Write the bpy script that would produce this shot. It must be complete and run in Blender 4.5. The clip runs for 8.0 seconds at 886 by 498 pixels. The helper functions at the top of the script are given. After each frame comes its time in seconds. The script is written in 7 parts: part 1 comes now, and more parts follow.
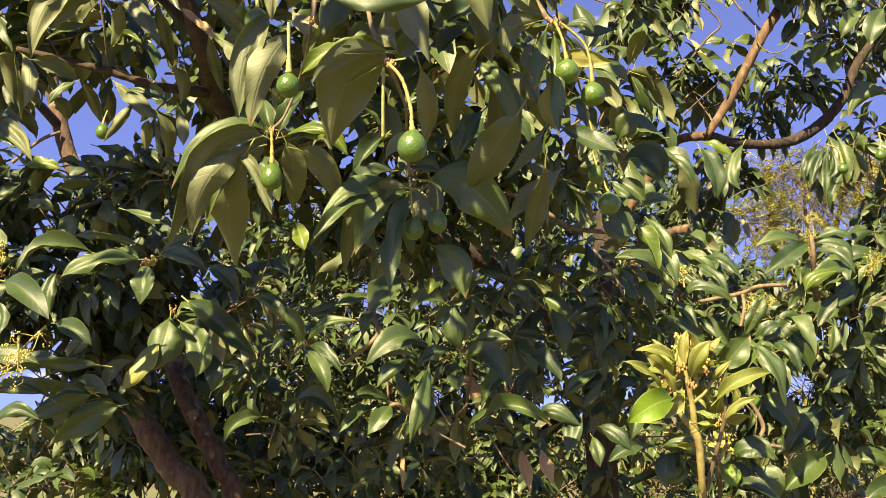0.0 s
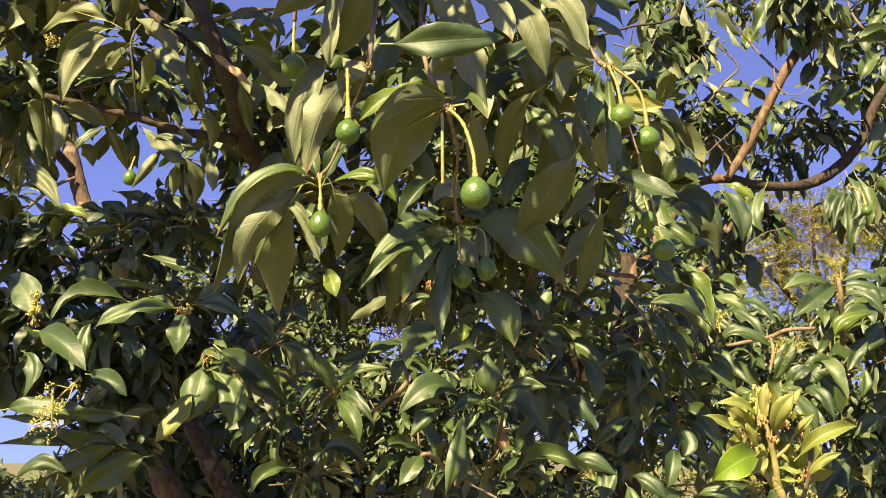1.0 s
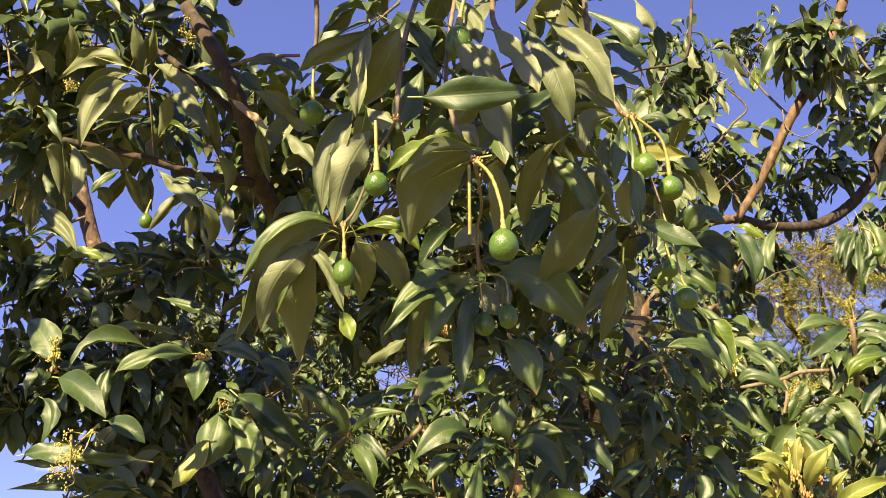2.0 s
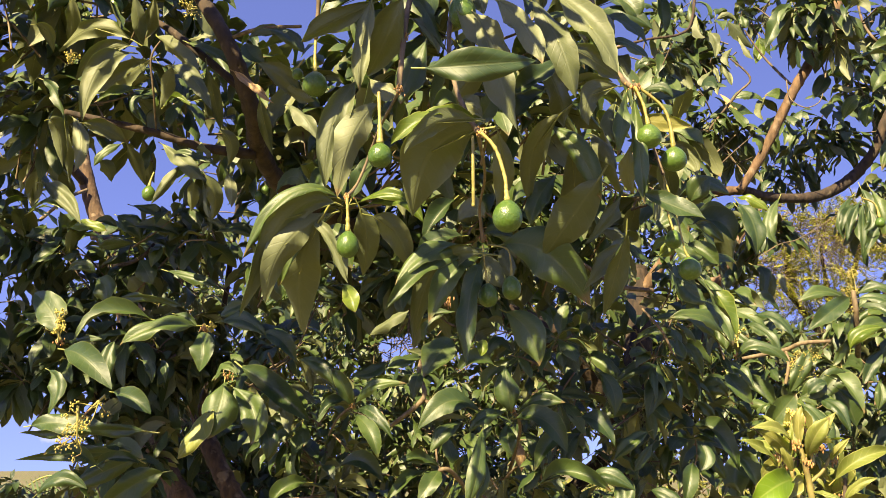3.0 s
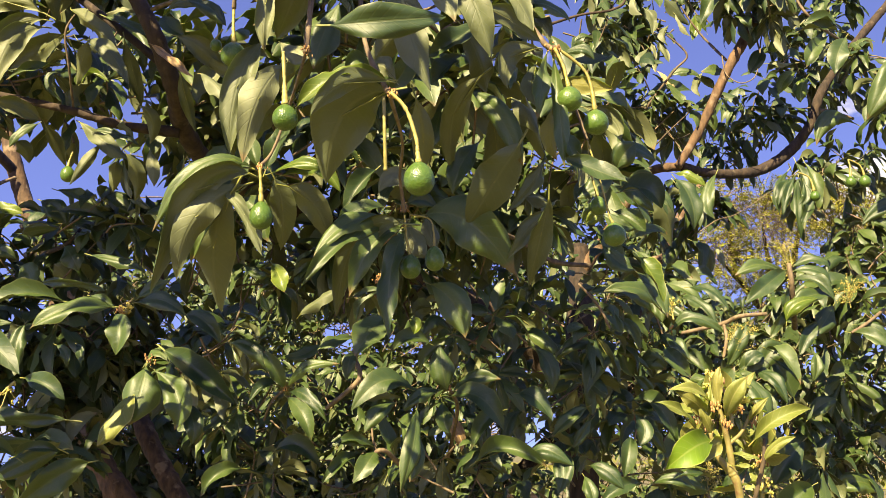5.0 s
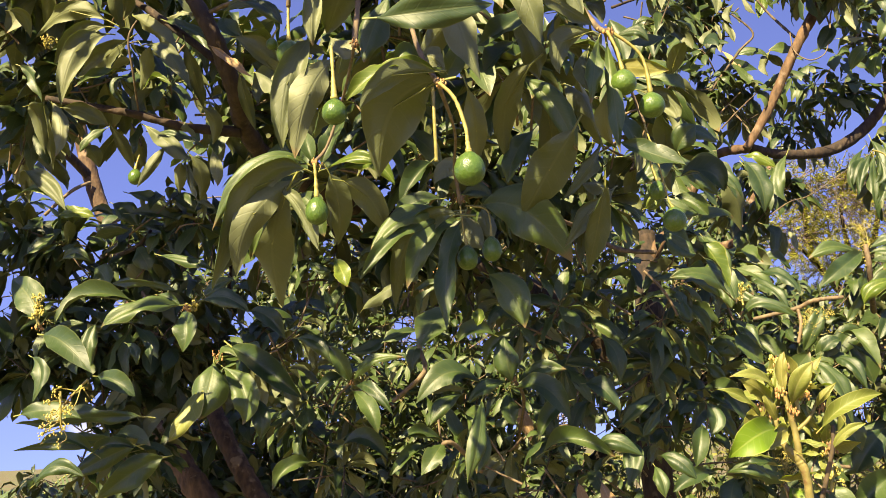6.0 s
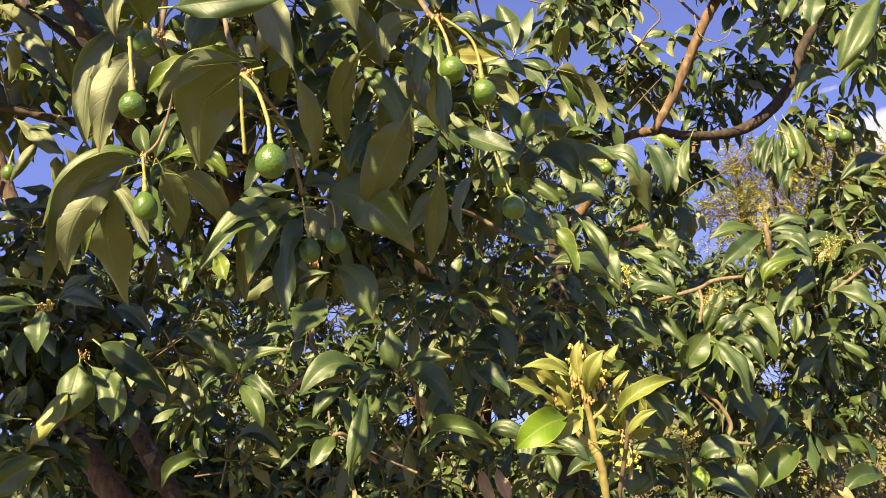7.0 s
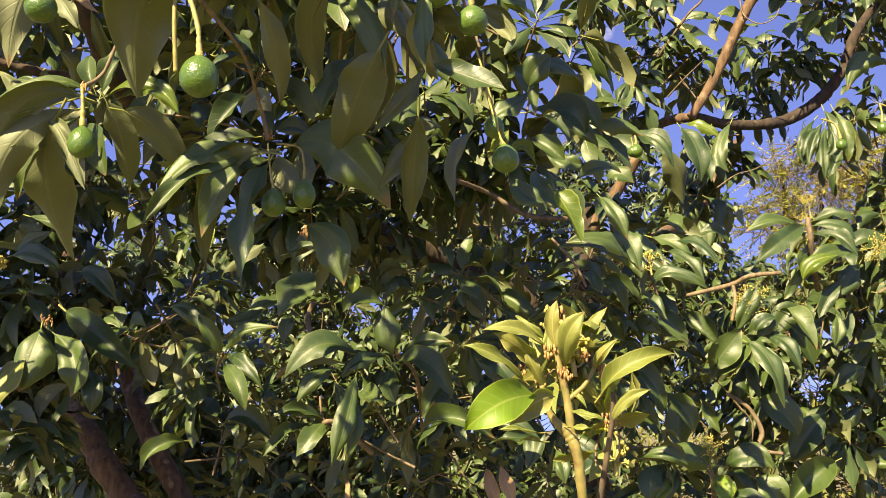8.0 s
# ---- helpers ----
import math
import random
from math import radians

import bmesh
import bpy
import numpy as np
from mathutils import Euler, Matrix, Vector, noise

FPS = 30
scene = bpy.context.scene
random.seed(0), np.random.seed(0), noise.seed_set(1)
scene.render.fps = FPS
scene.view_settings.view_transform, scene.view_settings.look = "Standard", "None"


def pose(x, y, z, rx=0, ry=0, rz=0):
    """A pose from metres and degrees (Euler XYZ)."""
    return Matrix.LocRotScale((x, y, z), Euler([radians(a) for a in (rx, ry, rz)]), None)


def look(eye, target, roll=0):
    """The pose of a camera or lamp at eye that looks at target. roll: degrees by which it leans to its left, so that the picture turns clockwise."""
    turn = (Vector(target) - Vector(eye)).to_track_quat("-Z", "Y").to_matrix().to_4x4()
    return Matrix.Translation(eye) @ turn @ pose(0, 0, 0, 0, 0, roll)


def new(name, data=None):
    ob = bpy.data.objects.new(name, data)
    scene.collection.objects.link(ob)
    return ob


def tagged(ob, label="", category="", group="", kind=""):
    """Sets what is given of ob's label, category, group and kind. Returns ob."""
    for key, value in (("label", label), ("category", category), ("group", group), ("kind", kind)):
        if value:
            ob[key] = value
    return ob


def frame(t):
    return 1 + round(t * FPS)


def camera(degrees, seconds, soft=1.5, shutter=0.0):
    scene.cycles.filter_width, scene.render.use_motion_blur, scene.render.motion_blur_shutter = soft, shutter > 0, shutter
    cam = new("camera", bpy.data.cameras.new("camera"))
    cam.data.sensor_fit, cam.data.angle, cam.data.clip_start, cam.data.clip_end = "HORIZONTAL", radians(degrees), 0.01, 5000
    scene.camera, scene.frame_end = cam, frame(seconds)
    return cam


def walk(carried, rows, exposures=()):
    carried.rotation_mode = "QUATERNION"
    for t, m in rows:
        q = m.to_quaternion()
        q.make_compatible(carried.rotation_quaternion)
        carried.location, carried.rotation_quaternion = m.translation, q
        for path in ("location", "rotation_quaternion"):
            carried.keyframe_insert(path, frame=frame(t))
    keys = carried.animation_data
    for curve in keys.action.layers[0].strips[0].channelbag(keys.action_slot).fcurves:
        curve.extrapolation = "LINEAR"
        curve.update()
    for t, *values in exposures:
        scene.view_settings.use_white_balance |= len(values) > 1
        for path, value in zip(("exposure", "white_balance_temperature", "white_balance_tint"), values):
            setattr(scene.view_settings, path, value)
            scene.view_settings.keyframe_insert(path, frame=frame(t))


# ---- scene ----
cam = camera(51.4, 8.0, soft=0.5)
EXPOSURE, KELVIN = 1.80, 7900
PATH = [
    (0, (0.02, 0.009, 1.587), (0.009, 1.977, 1.943), -0.1),
    (0.5, (-0.002, 0.057, 1.6), (-0.048, 2.016, 1.998), -1.4),
    (1, (-0.085, 0.049, 1.607), (-0.097, 1.999, 2.053), -0.4),
    (1.5, (-0.118, 0.05, 1.624), (-0.129, 1.984, 2.135), -0.0),
    (1.7, (-0.123, 0.043, 1.633), (-0.136, 1.972, 2.161), -0.2),
    (3, (-0.13, 0.037, 1.631), (-0.152, 1.983, 2.093), -0.4),
    (3.5, (-0.108, 0.056, 1.629), (-0.08, 2.003, 2.087), -1.3),
    (4, (-0.069, 0.073, 1.64), (0.039, 2.016, 2.102), -2.6),
    (4.2, (-0.065, 0.083, 1.637), (0.067, 2.026, 2.092), -2.9),
    (5.3, (-0.065, 0.107, 1.602), (-0.029, 2.059, 2.035), -2.0),
    (5.5, (-0.063, 0.111, 1.604), (-0.068, 2.063, 2.039), -2.2),
    (6, (-0.039, 0.113, 1.605), (-0.108, 2.066, 2.029), -2.8),
    (6.5, (0.063, 0.121, 1.593), (-0.019, 2.08, 1.989), -3.7),
    (7, (0.194, 0.143, 1.607), (0.219, 2.105, 1.994), -4.7),
    (7.5, (0.238, 0.239, 1.592), (0.327, 2.191, 2.019), -2.8),
    (8, (0.298, 0.402, 1.572), (0.236, 2.361, 1.967), -2.2),
]
walk(cam, [(t, look(eye, target, roll)) for t, eye, target, roll in PATH], [(0, EXPOSURE, KELVIN, 10), (8, EXPOSURE, KELVIN, 10)])
CLOUD = 0.75


# ---- light ----
SUN = Vector((-0.34, -0.68, 0.65)).normalized()
world = bpy.data.worlds.new("world")
scene.world = world
world.use_nodes = True
wn, wl = world.node_tree.nodes, world.node_tree.links
wn.clear()
sky = wn.new("ShaderNodeTexSky")
sky.sky_type, sky.sun_disc = "NISHITA", False
sky.sun_elevation = math.asin(SUN.z)
sky.sun_rotation = math.atan2(SUN.x, SUN.y)
sky.air_density, sky.dust_density, sky.ozone_density, sky.altitude = 1.0, 1.0, 3.0, 1500
where = wn.new("ShaderNodeTexCoord")
cloud = wn.new("ShaderNodeTexNoise")
cloud.inputs["Scale"].default_value, cloud.inputs["Detail"].default_value = 5.0, 9.0
cloud.inputs["Roughness"].default_value = 0.55
squash = wn.new("ShaderNodeMapping")
squash.inputs["Scale"].default_value, squash.inputs["Location"].default_value = (1, 1, 2.2), (0.35, 0.1, 0.0)
ramp = wn.new("ShaderNodeMapRange")
ramp.inputs["From Min"].default_value, ramp.inputs["From Max"].default_value = CLOUD - 0.06, CLOUD + 0.04
mix = wn.new("ShaderNodeMix")
mix.data_type = "RGBA"
mix.inputs["B"].default_value = (5.2, 5.2, 5.4, 1)
back, wout = wn.new("ShaderNodeBackground"), wn.new("ShaderNodeOutputWorld")
back.inputs["Strength"].default_value = 0.075
deep = wn.new("ShaderNodeMapping")
deep.inputs["Location"].default_value = (0, 0, 0.3)
wl.new(where.outputs["Generated"], deep.inputs["Vector"])
wl.new(deep.outputs["Vector"], sky.inputs["Vector"])
wl.new(where.outputs["Generated"], squash.inputs["Vector"])
wl.new(squash.outputs["Vector"], cloud.inputs["Vector"])

low = wn.new("ShaderNodeSeparateXYZ")
haze = wn.new("ShaderNodeMapRange")
haze.inputs["From Min"].default_value, haze.inputs["From Max"].default_value = 0.05, 0.3
haze.inputs["To Min"].default_value, haze.inputs["To Max"].default_value = 0.045, 0.0
more = wn.new("ShaderNodeMath")
wl.new(where.outputs["Generated"], low.inputs[0])
wl.new(low.outputs["Z"], haze.inputs["Value"])
wl.new(haze.outputs["Result"], more.inputs[0])
wl.new(cloud.outputs["Fac"], more.inputs[1])
total = more.outputs[0]
# three small cumulus clouds
for way, edge in (((0.478, 0.844, 0.243), 0.9925), ((-0.067, 0.989, 0.129), 0.9985), ((0.148, 0.904, 0.400), 0.9989)):
    dot, near, add = wn.new("ShaderNodeVectorMath"), wn.new("ShaderNodeMapRange"), wn.new("ShaderNodeMath")
    dot.operation, dot.inputs[1].default_value = "DOT_PRODUCT", way
    near.inputs["From Min"].default_value, near.inputs["From Max"].default_value, near.inputs["To Max"].default_value = edge, 1.0, 0.3
    wl.new(where.outputs["Generated"], dot.inputs[0])
    wl.new(dot.outputs["Value"], near.inputs["Value"])
    wl.new(total, add.inputs[0])
    wl.new(near.outputs["Result"], add.inputs[1])
    total = add.outputs[0]
wl.new(total, ramp.inputs["Value"])
wl.new(ramp.outputs["Result"], mix.inputs["Factor"])
tint = wn.new("ShaderNodeMix")
tint.data_type, tint.blend_type = "RGBA", "MULTIPLY"
tint.inputs["Factor"].default_value, tint.inputs["B"].default_value = 1.0, (1.16, 1.0, 1.55, 1)
wl.new(sky.outputs["Color"], tint.inputs["A"])
wl.new(tint.outputs["Result"], mix.inputs["A"])
wl.new(mix.outputs["Result"], back.inputs["Color"])
wl.new(back.outputs["Background"], wout.inputs["Surface"])

lamp = bpy.data.lights.new("sun", "SUN")
lamp.energy, lamp.angle, lamp.color = 5.0, radians(0.55), (1.0, 0.88, 0.62)
sun = new("sun", lamp)
sun.matrix_world = look(SUN * 30, (0, 0, 0))


# ---- materials ----
def shader(name):
    m = bpy.data.materials.new(name)
    m.use_nodes = True
    m.node_tree.nodes.clear()
    return m, m.node_tree.nodes, m.node_tree.links


def math_node(n, l, op, a, b=None, c=None):
    node = n.new("ShaderNodeMath")
    node.operation = op
    for i, v in enumerate((a, b, c)):
        if v is None:
            continue
        if isinstance(v, (int, float)):
            node.inputs[i].default_value = v
        else:
            l.new(v, node.inputs[i])
    return node.outputs[0]


def blend(n, l, fac, a, b, mode="MIX"):
    node = n.new("ShaderNodeMix")
    node.data_type, node.blend_type = "RGBA", mode
    for key, v in (("Factor", fac), ("A", a), ("B", b)):
        if isinstance(v, (int, float)):
            node.inputs[key].default_value = v
        elif isinstance(v, tuple):
            node.inputs[key].default_value = (*v, 1)
        else:
            l.new(v, node.inputs[key])
    return node.outputs["Result"]


def noise_node(n, l, scale, detail=4, coord="Object"):
    tc, no = n.new("ShaderNodeTexCoord"), n.new("ShaderNodeTexNoise")
    no.inputs["Scale"].default_value, no.inputs["Detail"].default_value = scale, detail
    l.new(tc.outputs[coord], no.inputs["Vector"])
    return no.outputs["Fac"]


def span(n, l, v, lo, hi, to_lo=0.0, to_hi=1.0):
    node = n.new("ShaderNodeMapRange")
    for key, x in (("From Min", lo), ("From Max", hi), ("To Min", to_lo), ("To Max", to_hi)):
        node.inputs[key].default_value = x
    l.new(v, node.inputs["Value"])
    return node.outputs["Result"]


def leaf_material(name, dark, light, vein, rough, through_colour, through_share, veins=0.55, bump=0.35, spots=0.3, gloss=0.45):
    """A leaf's face: midrib and side veins along its own length, blotches, a little light let through."""
    m, n, l = shader(name)
    uv = n.new("ShaderNodeUVMap")
    xyz = n.new("ShaderNodeSeparateXYZ")
    l.new(uv.outputs["UV"], xyz.inputs[0])
    across = math_node(n, l, "ABSOLUTE", math_node(n, l, "MULTIPLY_ADD", xyz.outputs[0], 2.0, -1.0))
    rib = span(n, l, across, 0.035, 0.085, 1.0, 0.0)
    wave = math_node(n, l, "SINE", math_node(n, l, "MULTIPLY", math_node(n, l, "MULTIPLY_ADD", across, -0.16, xyz.outputs[1]), 58.0))
    side = math_node(n, l, "MULTIPLY", span(n, l, wave, 0.86, 1.0), span(n, l, across, 0.75, 1.0, 1.0, 0.2))
    lines = math_node(n, l, "MAXIMUM", rib, math_node(n, l, "MULTIPLY", side, 0.5))
    info, geo = n.new("ShaderNodeObjectInfo"), n.new("ShaderNodeNewGeometry")
    chance = math_node(n, l, "FRACT", math_node(n, l, "ADD", info.outputs["Random"], geo.outputs["Random Per Island"]))
    blot = noise_node(n, l, 28, 4)
    fine = noise_node(n, l, 420, 3)
    base = blend(n, l, math_node(n, l, "MULTIPLY_ADD", blot, 0.5, math_node(n, l, "MULTIPLY_ADD", chance, 0.8, -0.2)), dark, light)
    rust = span(n, l, noise_node(n, l, 140, 5), 0.69, 0.78)
    base = blend(n, l, math_node(n, l, "MULTIPLY", rust, spots), base, (0.13, 0.085, 0.03))
    brown = math_node(n, l, "MULTIPLY", span(n, l, math_node(n, l, "MULTIPLY_ADD", blot, 0.12, xyz.outputs[1]), 0.97, 1.02), span(n, l, chance, 0.62, 0.72))
    base = blend(n, l, math_node(n, l, "MULTIPLY", brown, 0.85), base, (0.20, 0.12, 0.05))
    base = blend(n, l, math_node(n, l, "MULTIPLY", fine, 0.35), base, dark)
    base = blend(n, l, math_node(n, l, "MULTIPLY", lines, veins), base, vein)
    margin = span(n, l, math_node(n, l, "MULTIPLY_ADD", blot, 0.05, across), 0.955, 0.99)
    base = blend(n, l, math_node(n, l, "MULTIPLY", margin, veins * 1.6), base, vein)
    height = math_node(n, l, "ADD", math_node(n, l, "MULTIPLY", lines, -0.22), math_node(n, l, "MULTIPLY", blot, 1.2))
    bp = n.new("ShaderNodeBump")
    bp.inputs["Strength"].default_value, bp.inputs["Distance"].default_value = bump, 0.003
    l.new(height, bp.inputs["Height"])
    p, tr, mx, out = (n.new("ShaderNode" + k) for k in ("BsdfPrincipled", "BsdfTranslucent", "MixShader", "OutputMaterial"))
    l.new(base, p.inputs["Base Color"])
    l.new(math_node(n, l, "MULTIPLY_ADD", blot, 0.25, rough - 0.12), p.inputs["Roughness"])
    p.inputs["Specular IOR Level"].default_value = gloss
    l.new(bp.outputs["Normal"], p.inputs["Normal"])
    tr.inputs["Color"].default_value = (*through_colour, 1)
    mx.inputs["Fac"].default_value = through_share
    l.new(p.outputs[0], mx.inputs[1])
    l.new(tr.outputs[0], mx.inputs[2])
    l.new(mx.outputs[0], out.inputs["Surface"])
    return m


def plain_material(name, dark, light, scale, rough, bump=0.3, distance=0.004, detail=6, stretch=(1, 1, 1), patch=None, patch_at=0.6):
    """Two colours over noise, with relief; patch: a third colour in blotches."""
    m, n, l = shader(name)
    tc, mp, no = n.new("ShaderNodeTexCoord"), n.new("ShaderNodeMapping"), n.new("ShaderNodeTexNoise")
    mp.inputs["Scale"].default_value = stretch
    no.inputs["Scale"].default_value, no.inputs["Detail"].default_value = scale, detail
    l.new(tc.outputs["Object"], mp.inputs["Vector"])
    l.new(mp.outputs["Vector"], no.inputs["Vector"])
    info, geo = n.new("ShaderNodeObjectInfo"), n.new("ShaderNodeNewGeometry")
    chance = math_node(n, l, "FRACT", math_node(n, l, "ADD", info.outputs["Random"], geo.outputs["Random Per Island"]))
    fac = math_node(n, l, "ADD", span(n, l, no.outputs["Fac"], 0.3, 0.7), math_node(n, l, "MULTIPLY_ADD", chance, 0.6, -0.3))
    base = blend(n, l, fac, dark, light)
    if patch:
        base = blend(n, l, span(n, l, noise_node(n, l, scale * 0.35, 5), patch_at, patch_at + 0.08), base, patch)
    bp = n.new("ShaderNodeBump")
    bp.inputs["Strength"].default_value, bp.inputs["Distance"].default_value = bump, distance
    l.new(no.outputs["Fac"], bp.inputs["Height"])
    p, out = n.new("ShaderNodeBsdfPrincipled"), n.new("ShaderNodeOutputMaterial")
    l.new(base, p.inputs["Base Color"])
    p.inputs["Roughness"].default_value = rough
    l.new(bp.outputs["Normal"], p.inputs["Normal"])
    l.new(p.outputs[0], out.inputs["Surface"])
    return m


LEAF_TOP = leaf_material("leaf_upper_face", (0.019, 0.045, 0.009), (0.078, 0.122, 0.023), (0.2, 0.21, 0.07), 0.50, (0.19, 0.32, 0.02), 0.2, 0.2, 0.55, 0.5, 0.7)
LEAF_BACK = leaf_material("leaf_underside", (0.085, 0.106, 0.043), (0.192, 0.207, 0.102), (0.25, 0.265, 0.145), 0.56, (0.2, 0.3, 0.02), 0.15, 0.14, 0.6, 0.35)
FRESH_TOP = leaf_material("fresh_leaf_upper_face", (0.07, 0.115, 0.014), (0.15, 0.20, 0.03), (0.28, 0.30, 0.08), 0.38, (0.25, 0.42, 0.02), 0.28, 0.5, 0.3, 0.3)
LIME_TOP = leaf_material("lime_leaf_upper_face", (0.12, 0.21, 0.012), (0.2, 0.3, 0.03), (0.33, 0.38, 0.09), 0.5, (0.30, 0.52, 0.02), 0.3, 0.4, 0.2, 0.1)
YOUNG_TOP = leaf_material("young_leaf_upper_face", (0.13, 0.165, 0.03), (0.26, 0.27, 0.07), (0.42, 0.4, 0.15), 0.52, (0.34, 0.52, 0.02), 0.3, 0.5, 0.25, 0.2)
YOUNG_BACK = leaf_material("young_leaf_underside", (0.18, 0.185, 0.04), (0.30, 0.28, 0.085), (0.48, 0.45, 0.15), 0.5, (0.34, 0.52, 0.02), 0.3, 0.5, 0.25, 0.2)
DRY_TOP = leaf_material("dry_leaf_face", (0.34, 0.22, 0.10), (0.50, 0.34, 0.16), (0.55, 0.40, 0.2), 0.6, (0.4, 0.25, 0.08), 0.2)
FERN_LEAF = leaf_material("feathery_leaflet", (0.22, 0.25, 0.02), (0.45, 0.42, 0.05), (0.4, 0.4, 0.08), 0.55, (0.40, 0.42, 0.03), 0.3, 0.1, 0.1, 0.1)
BUSH_LEAF = leaf_material("bush_leaf", (0.09, 0.12, 0.02), (0.24, 0.22, 0.05), (0.2, 0.22, 0.08), 0.55, (0.25, 0.33, 0.03), 0.2, 0.1, 0.1, 0.1)
PALM_LEAF = leaf_material("palm_leaflet", (0.07, 0.12, 0.04), (0.14, 0.19, 0.07), (0.2, 0.24, 0.1), 0.4, (0.2, 0.3, 0.04), 0.15, 0.1, 0.1, 0.1)
STALK = plain_material("green_stalk", (0.13, 0.15, 0.032), (0.24, 0.24, 0.06), 90, 0.5, 0.25, 0.001)
STALK_RIPE = plain_material("yellow_stalk", (0.2, 0.18, 0.04), (0.35, 0.3, 0.085), 90, 0.5, 0.25, 0.001, patch=(0.22, 0.13, 0.05))
STEM = plain_material("sapling_stem", (0.12, 0.105, 0.026), (0.22, 0.185, 0.055), 70, 0.6, 0.5, 0.002, patch=(0.14, 0.08, 0.03), patch_at=0.56)
BARK = plain_material("bark", (0.016, 0.011, 0.007), (0.062, 0.04, 0.024), 34, 0.9, 0.9, 0.012, 8, (1, 1, 0.45), (0.13, 0.10, 0.06), 0.63)
BARK_RED = plain_material("reddish_bark", (0.05, 0.028, 0.013), (0.15, 0.088, 0.042), 34, 0.85, 0.9, 0.012, 8, (1, 1, 0.45), (0.19, 0.135, 0.08), 0.58)
TWIG = plain_material("twig_bark", (0.07, 0.05, 0.03), (0.20, 0.145, 0.08), 60, 0.75, 0.6, 0.003, 6, (1, 1, 0.5))
BUD = plain_material("flower_bud", (0.30, 0.26, 0.05), (0.50, 0.42, 0.10), 160, 0.6, 0.3, 0.001)
BUD_BROWN = plain_material("brown_bud_scale", (0.22, 0.11, 0.04), (0.45, 0.26, 0.09), 160, 0.7, 0.4, 0.001)
GROUND = plain_material("dry_grass_ground", (0.085, 0.073, 0.028), (0.19, 0.155, 0.065), 0.9, 0.95, 0.6, 0.08, 9, patch=(0.10, 0.13, 0.03), patch_at=0.52)


def fruit_material():
    m, n, l = shader("avocado_skin")
    info = n.new("ShaderNodeObjectInfo")
    tc, vo = n.new("ShaderNodeTexCoord"), n.new("ShaderNodeTexVoronoi")
    vo.inputs["Scale"].default_value = 520
    l.new(tc.outputs["Object"], vo.inputs["Vector"])
    big = noise_node(n, l, 45, 4)
    lumps = noise_node(n, l, 170, 3)
    base = blend(n, l, math_node(n, l, "MULTIPLY_ADD", info.outputs["Random"], 0.4, math_node(n, l, "MULTIPLY", big, 0.6)), (0.034, 0.082, 0.012), (0.085, 0.148, 0.024))
    base = blend(n, l, math_node(n, l, "MULTIPLY", span(n, l, lumps, 0.5, 0.75), 0.35), base, (0.17, 0.23, 0.06))
    base = blend(n, l, math_node(n, l, "MULTIPLY", span(n, l, vo.outputs["Distance"], 0.12, 0.26, 1.0, 0.0), 0.22), base, (0.24, 0.3, 0.09))
    bp = n.new("ShaderNodeBump")
    bp.inputs["Strength"].default_value, bp.inputs["Distance"].default_value = 0.45, 0.0012
    l.new(math_node(n, l, "ADD", math_node(n, l, "MULTIPLY", vo.outputs["Distance"], 0.6), math_node(n, l, "MULTIPLY", lumps, 2.2)), bp.inputs["Height"])
    p, out = n.new("ShaderNodeBsdfPrincipled"), n.new("ShaderNodeOutputMaterial")
    l.new(base, p.inputs["Base Color"])
    p.inputs["Roughness"].default_value = 0.31
    l.new(bp.outputs["Normal"], p.inputs["Normal"])
    l.new(p.outputs[0], out.inputs["Surface"])
    return m


FRUIT = fruit_material()
STYLES = {"mature": (LEAF_TOP, LEAF_BACK, STALK), "fresh": (FRESH_TOP, LEAF_BACK, STALK), "lime": (LIME_TOP, YOUNG_BACK, STALK_RIPE), "young": (YOUNG_TOP, YOUNG_BACK, STALK_RIPE), "dry": (DRY_TOP, DRY_TOP, TWIG),
          "bush": (BUSH_LEAF, BUSH_LEAF, TWIG), "palm": (PALM_LEAF, PALM_LEAF, STALK)}


# ---- builders ----
def mesh_of(name, verts, faces, materials, slots=None, uvs=None, smooth=True):
    """A mesh from arrays; slots: a material index a face; uvs: one pair a vertex."""
    me = bpy.data.meshes.new(name)
    me.from_pydata(verts, [], faces)
    for m in materials:
        me.materials.append(m)
    if slots is not None:
        me.polygons.foreach_set("material_index", np.asarray(slots, dtype=np.int32))
    if uvs is not None:
        layer = me.uv_layers.new(name="UVMap")
        idx = np.empty(len(me.loops), dtype=np.int32)
        me.loops.foreach_get("vertex_index", idx)
        layer.data.foreach_set("uv", np.asarray(uvs, dtype=np.float32)[idx].ravel())
    if smooth:
        me.polygons.foreach_set("use_smooth", np.ones(len(me.polygons), dtype=bool))
    me.update()
    return me


def part(name, me, parent, label=""):
    ob = new(name, me)
    ob.parent = parent
    if parent.parent is None:
        ob.matrix_parent_inverse = Matrix.Translation(-parent.location)
    if label:
        tagged(ob, label)
    return ob


def thing(name, at, label, category, group="", kind=""):
    ob = new(name)
    ob.location = at
    ob.empty_display_size = 0.1
    return tagged(ob, label, category, group, kind)


def unit(v):
    return v / np.maximum(np.linalg.norm(v, axis=-1, keepdims=True), 1e-9)


PROFILE_S = np.array([0, 0.06, 0.16, 0.3, 0.45, 0.6, 0.75, 0.88, 0.95, 1.0])
PROFILE_W = np.array([0.03, 0.20, 0.52, 0.85, 1.0, 0.96, 0.74, 0.40, 0.18, 0.0])


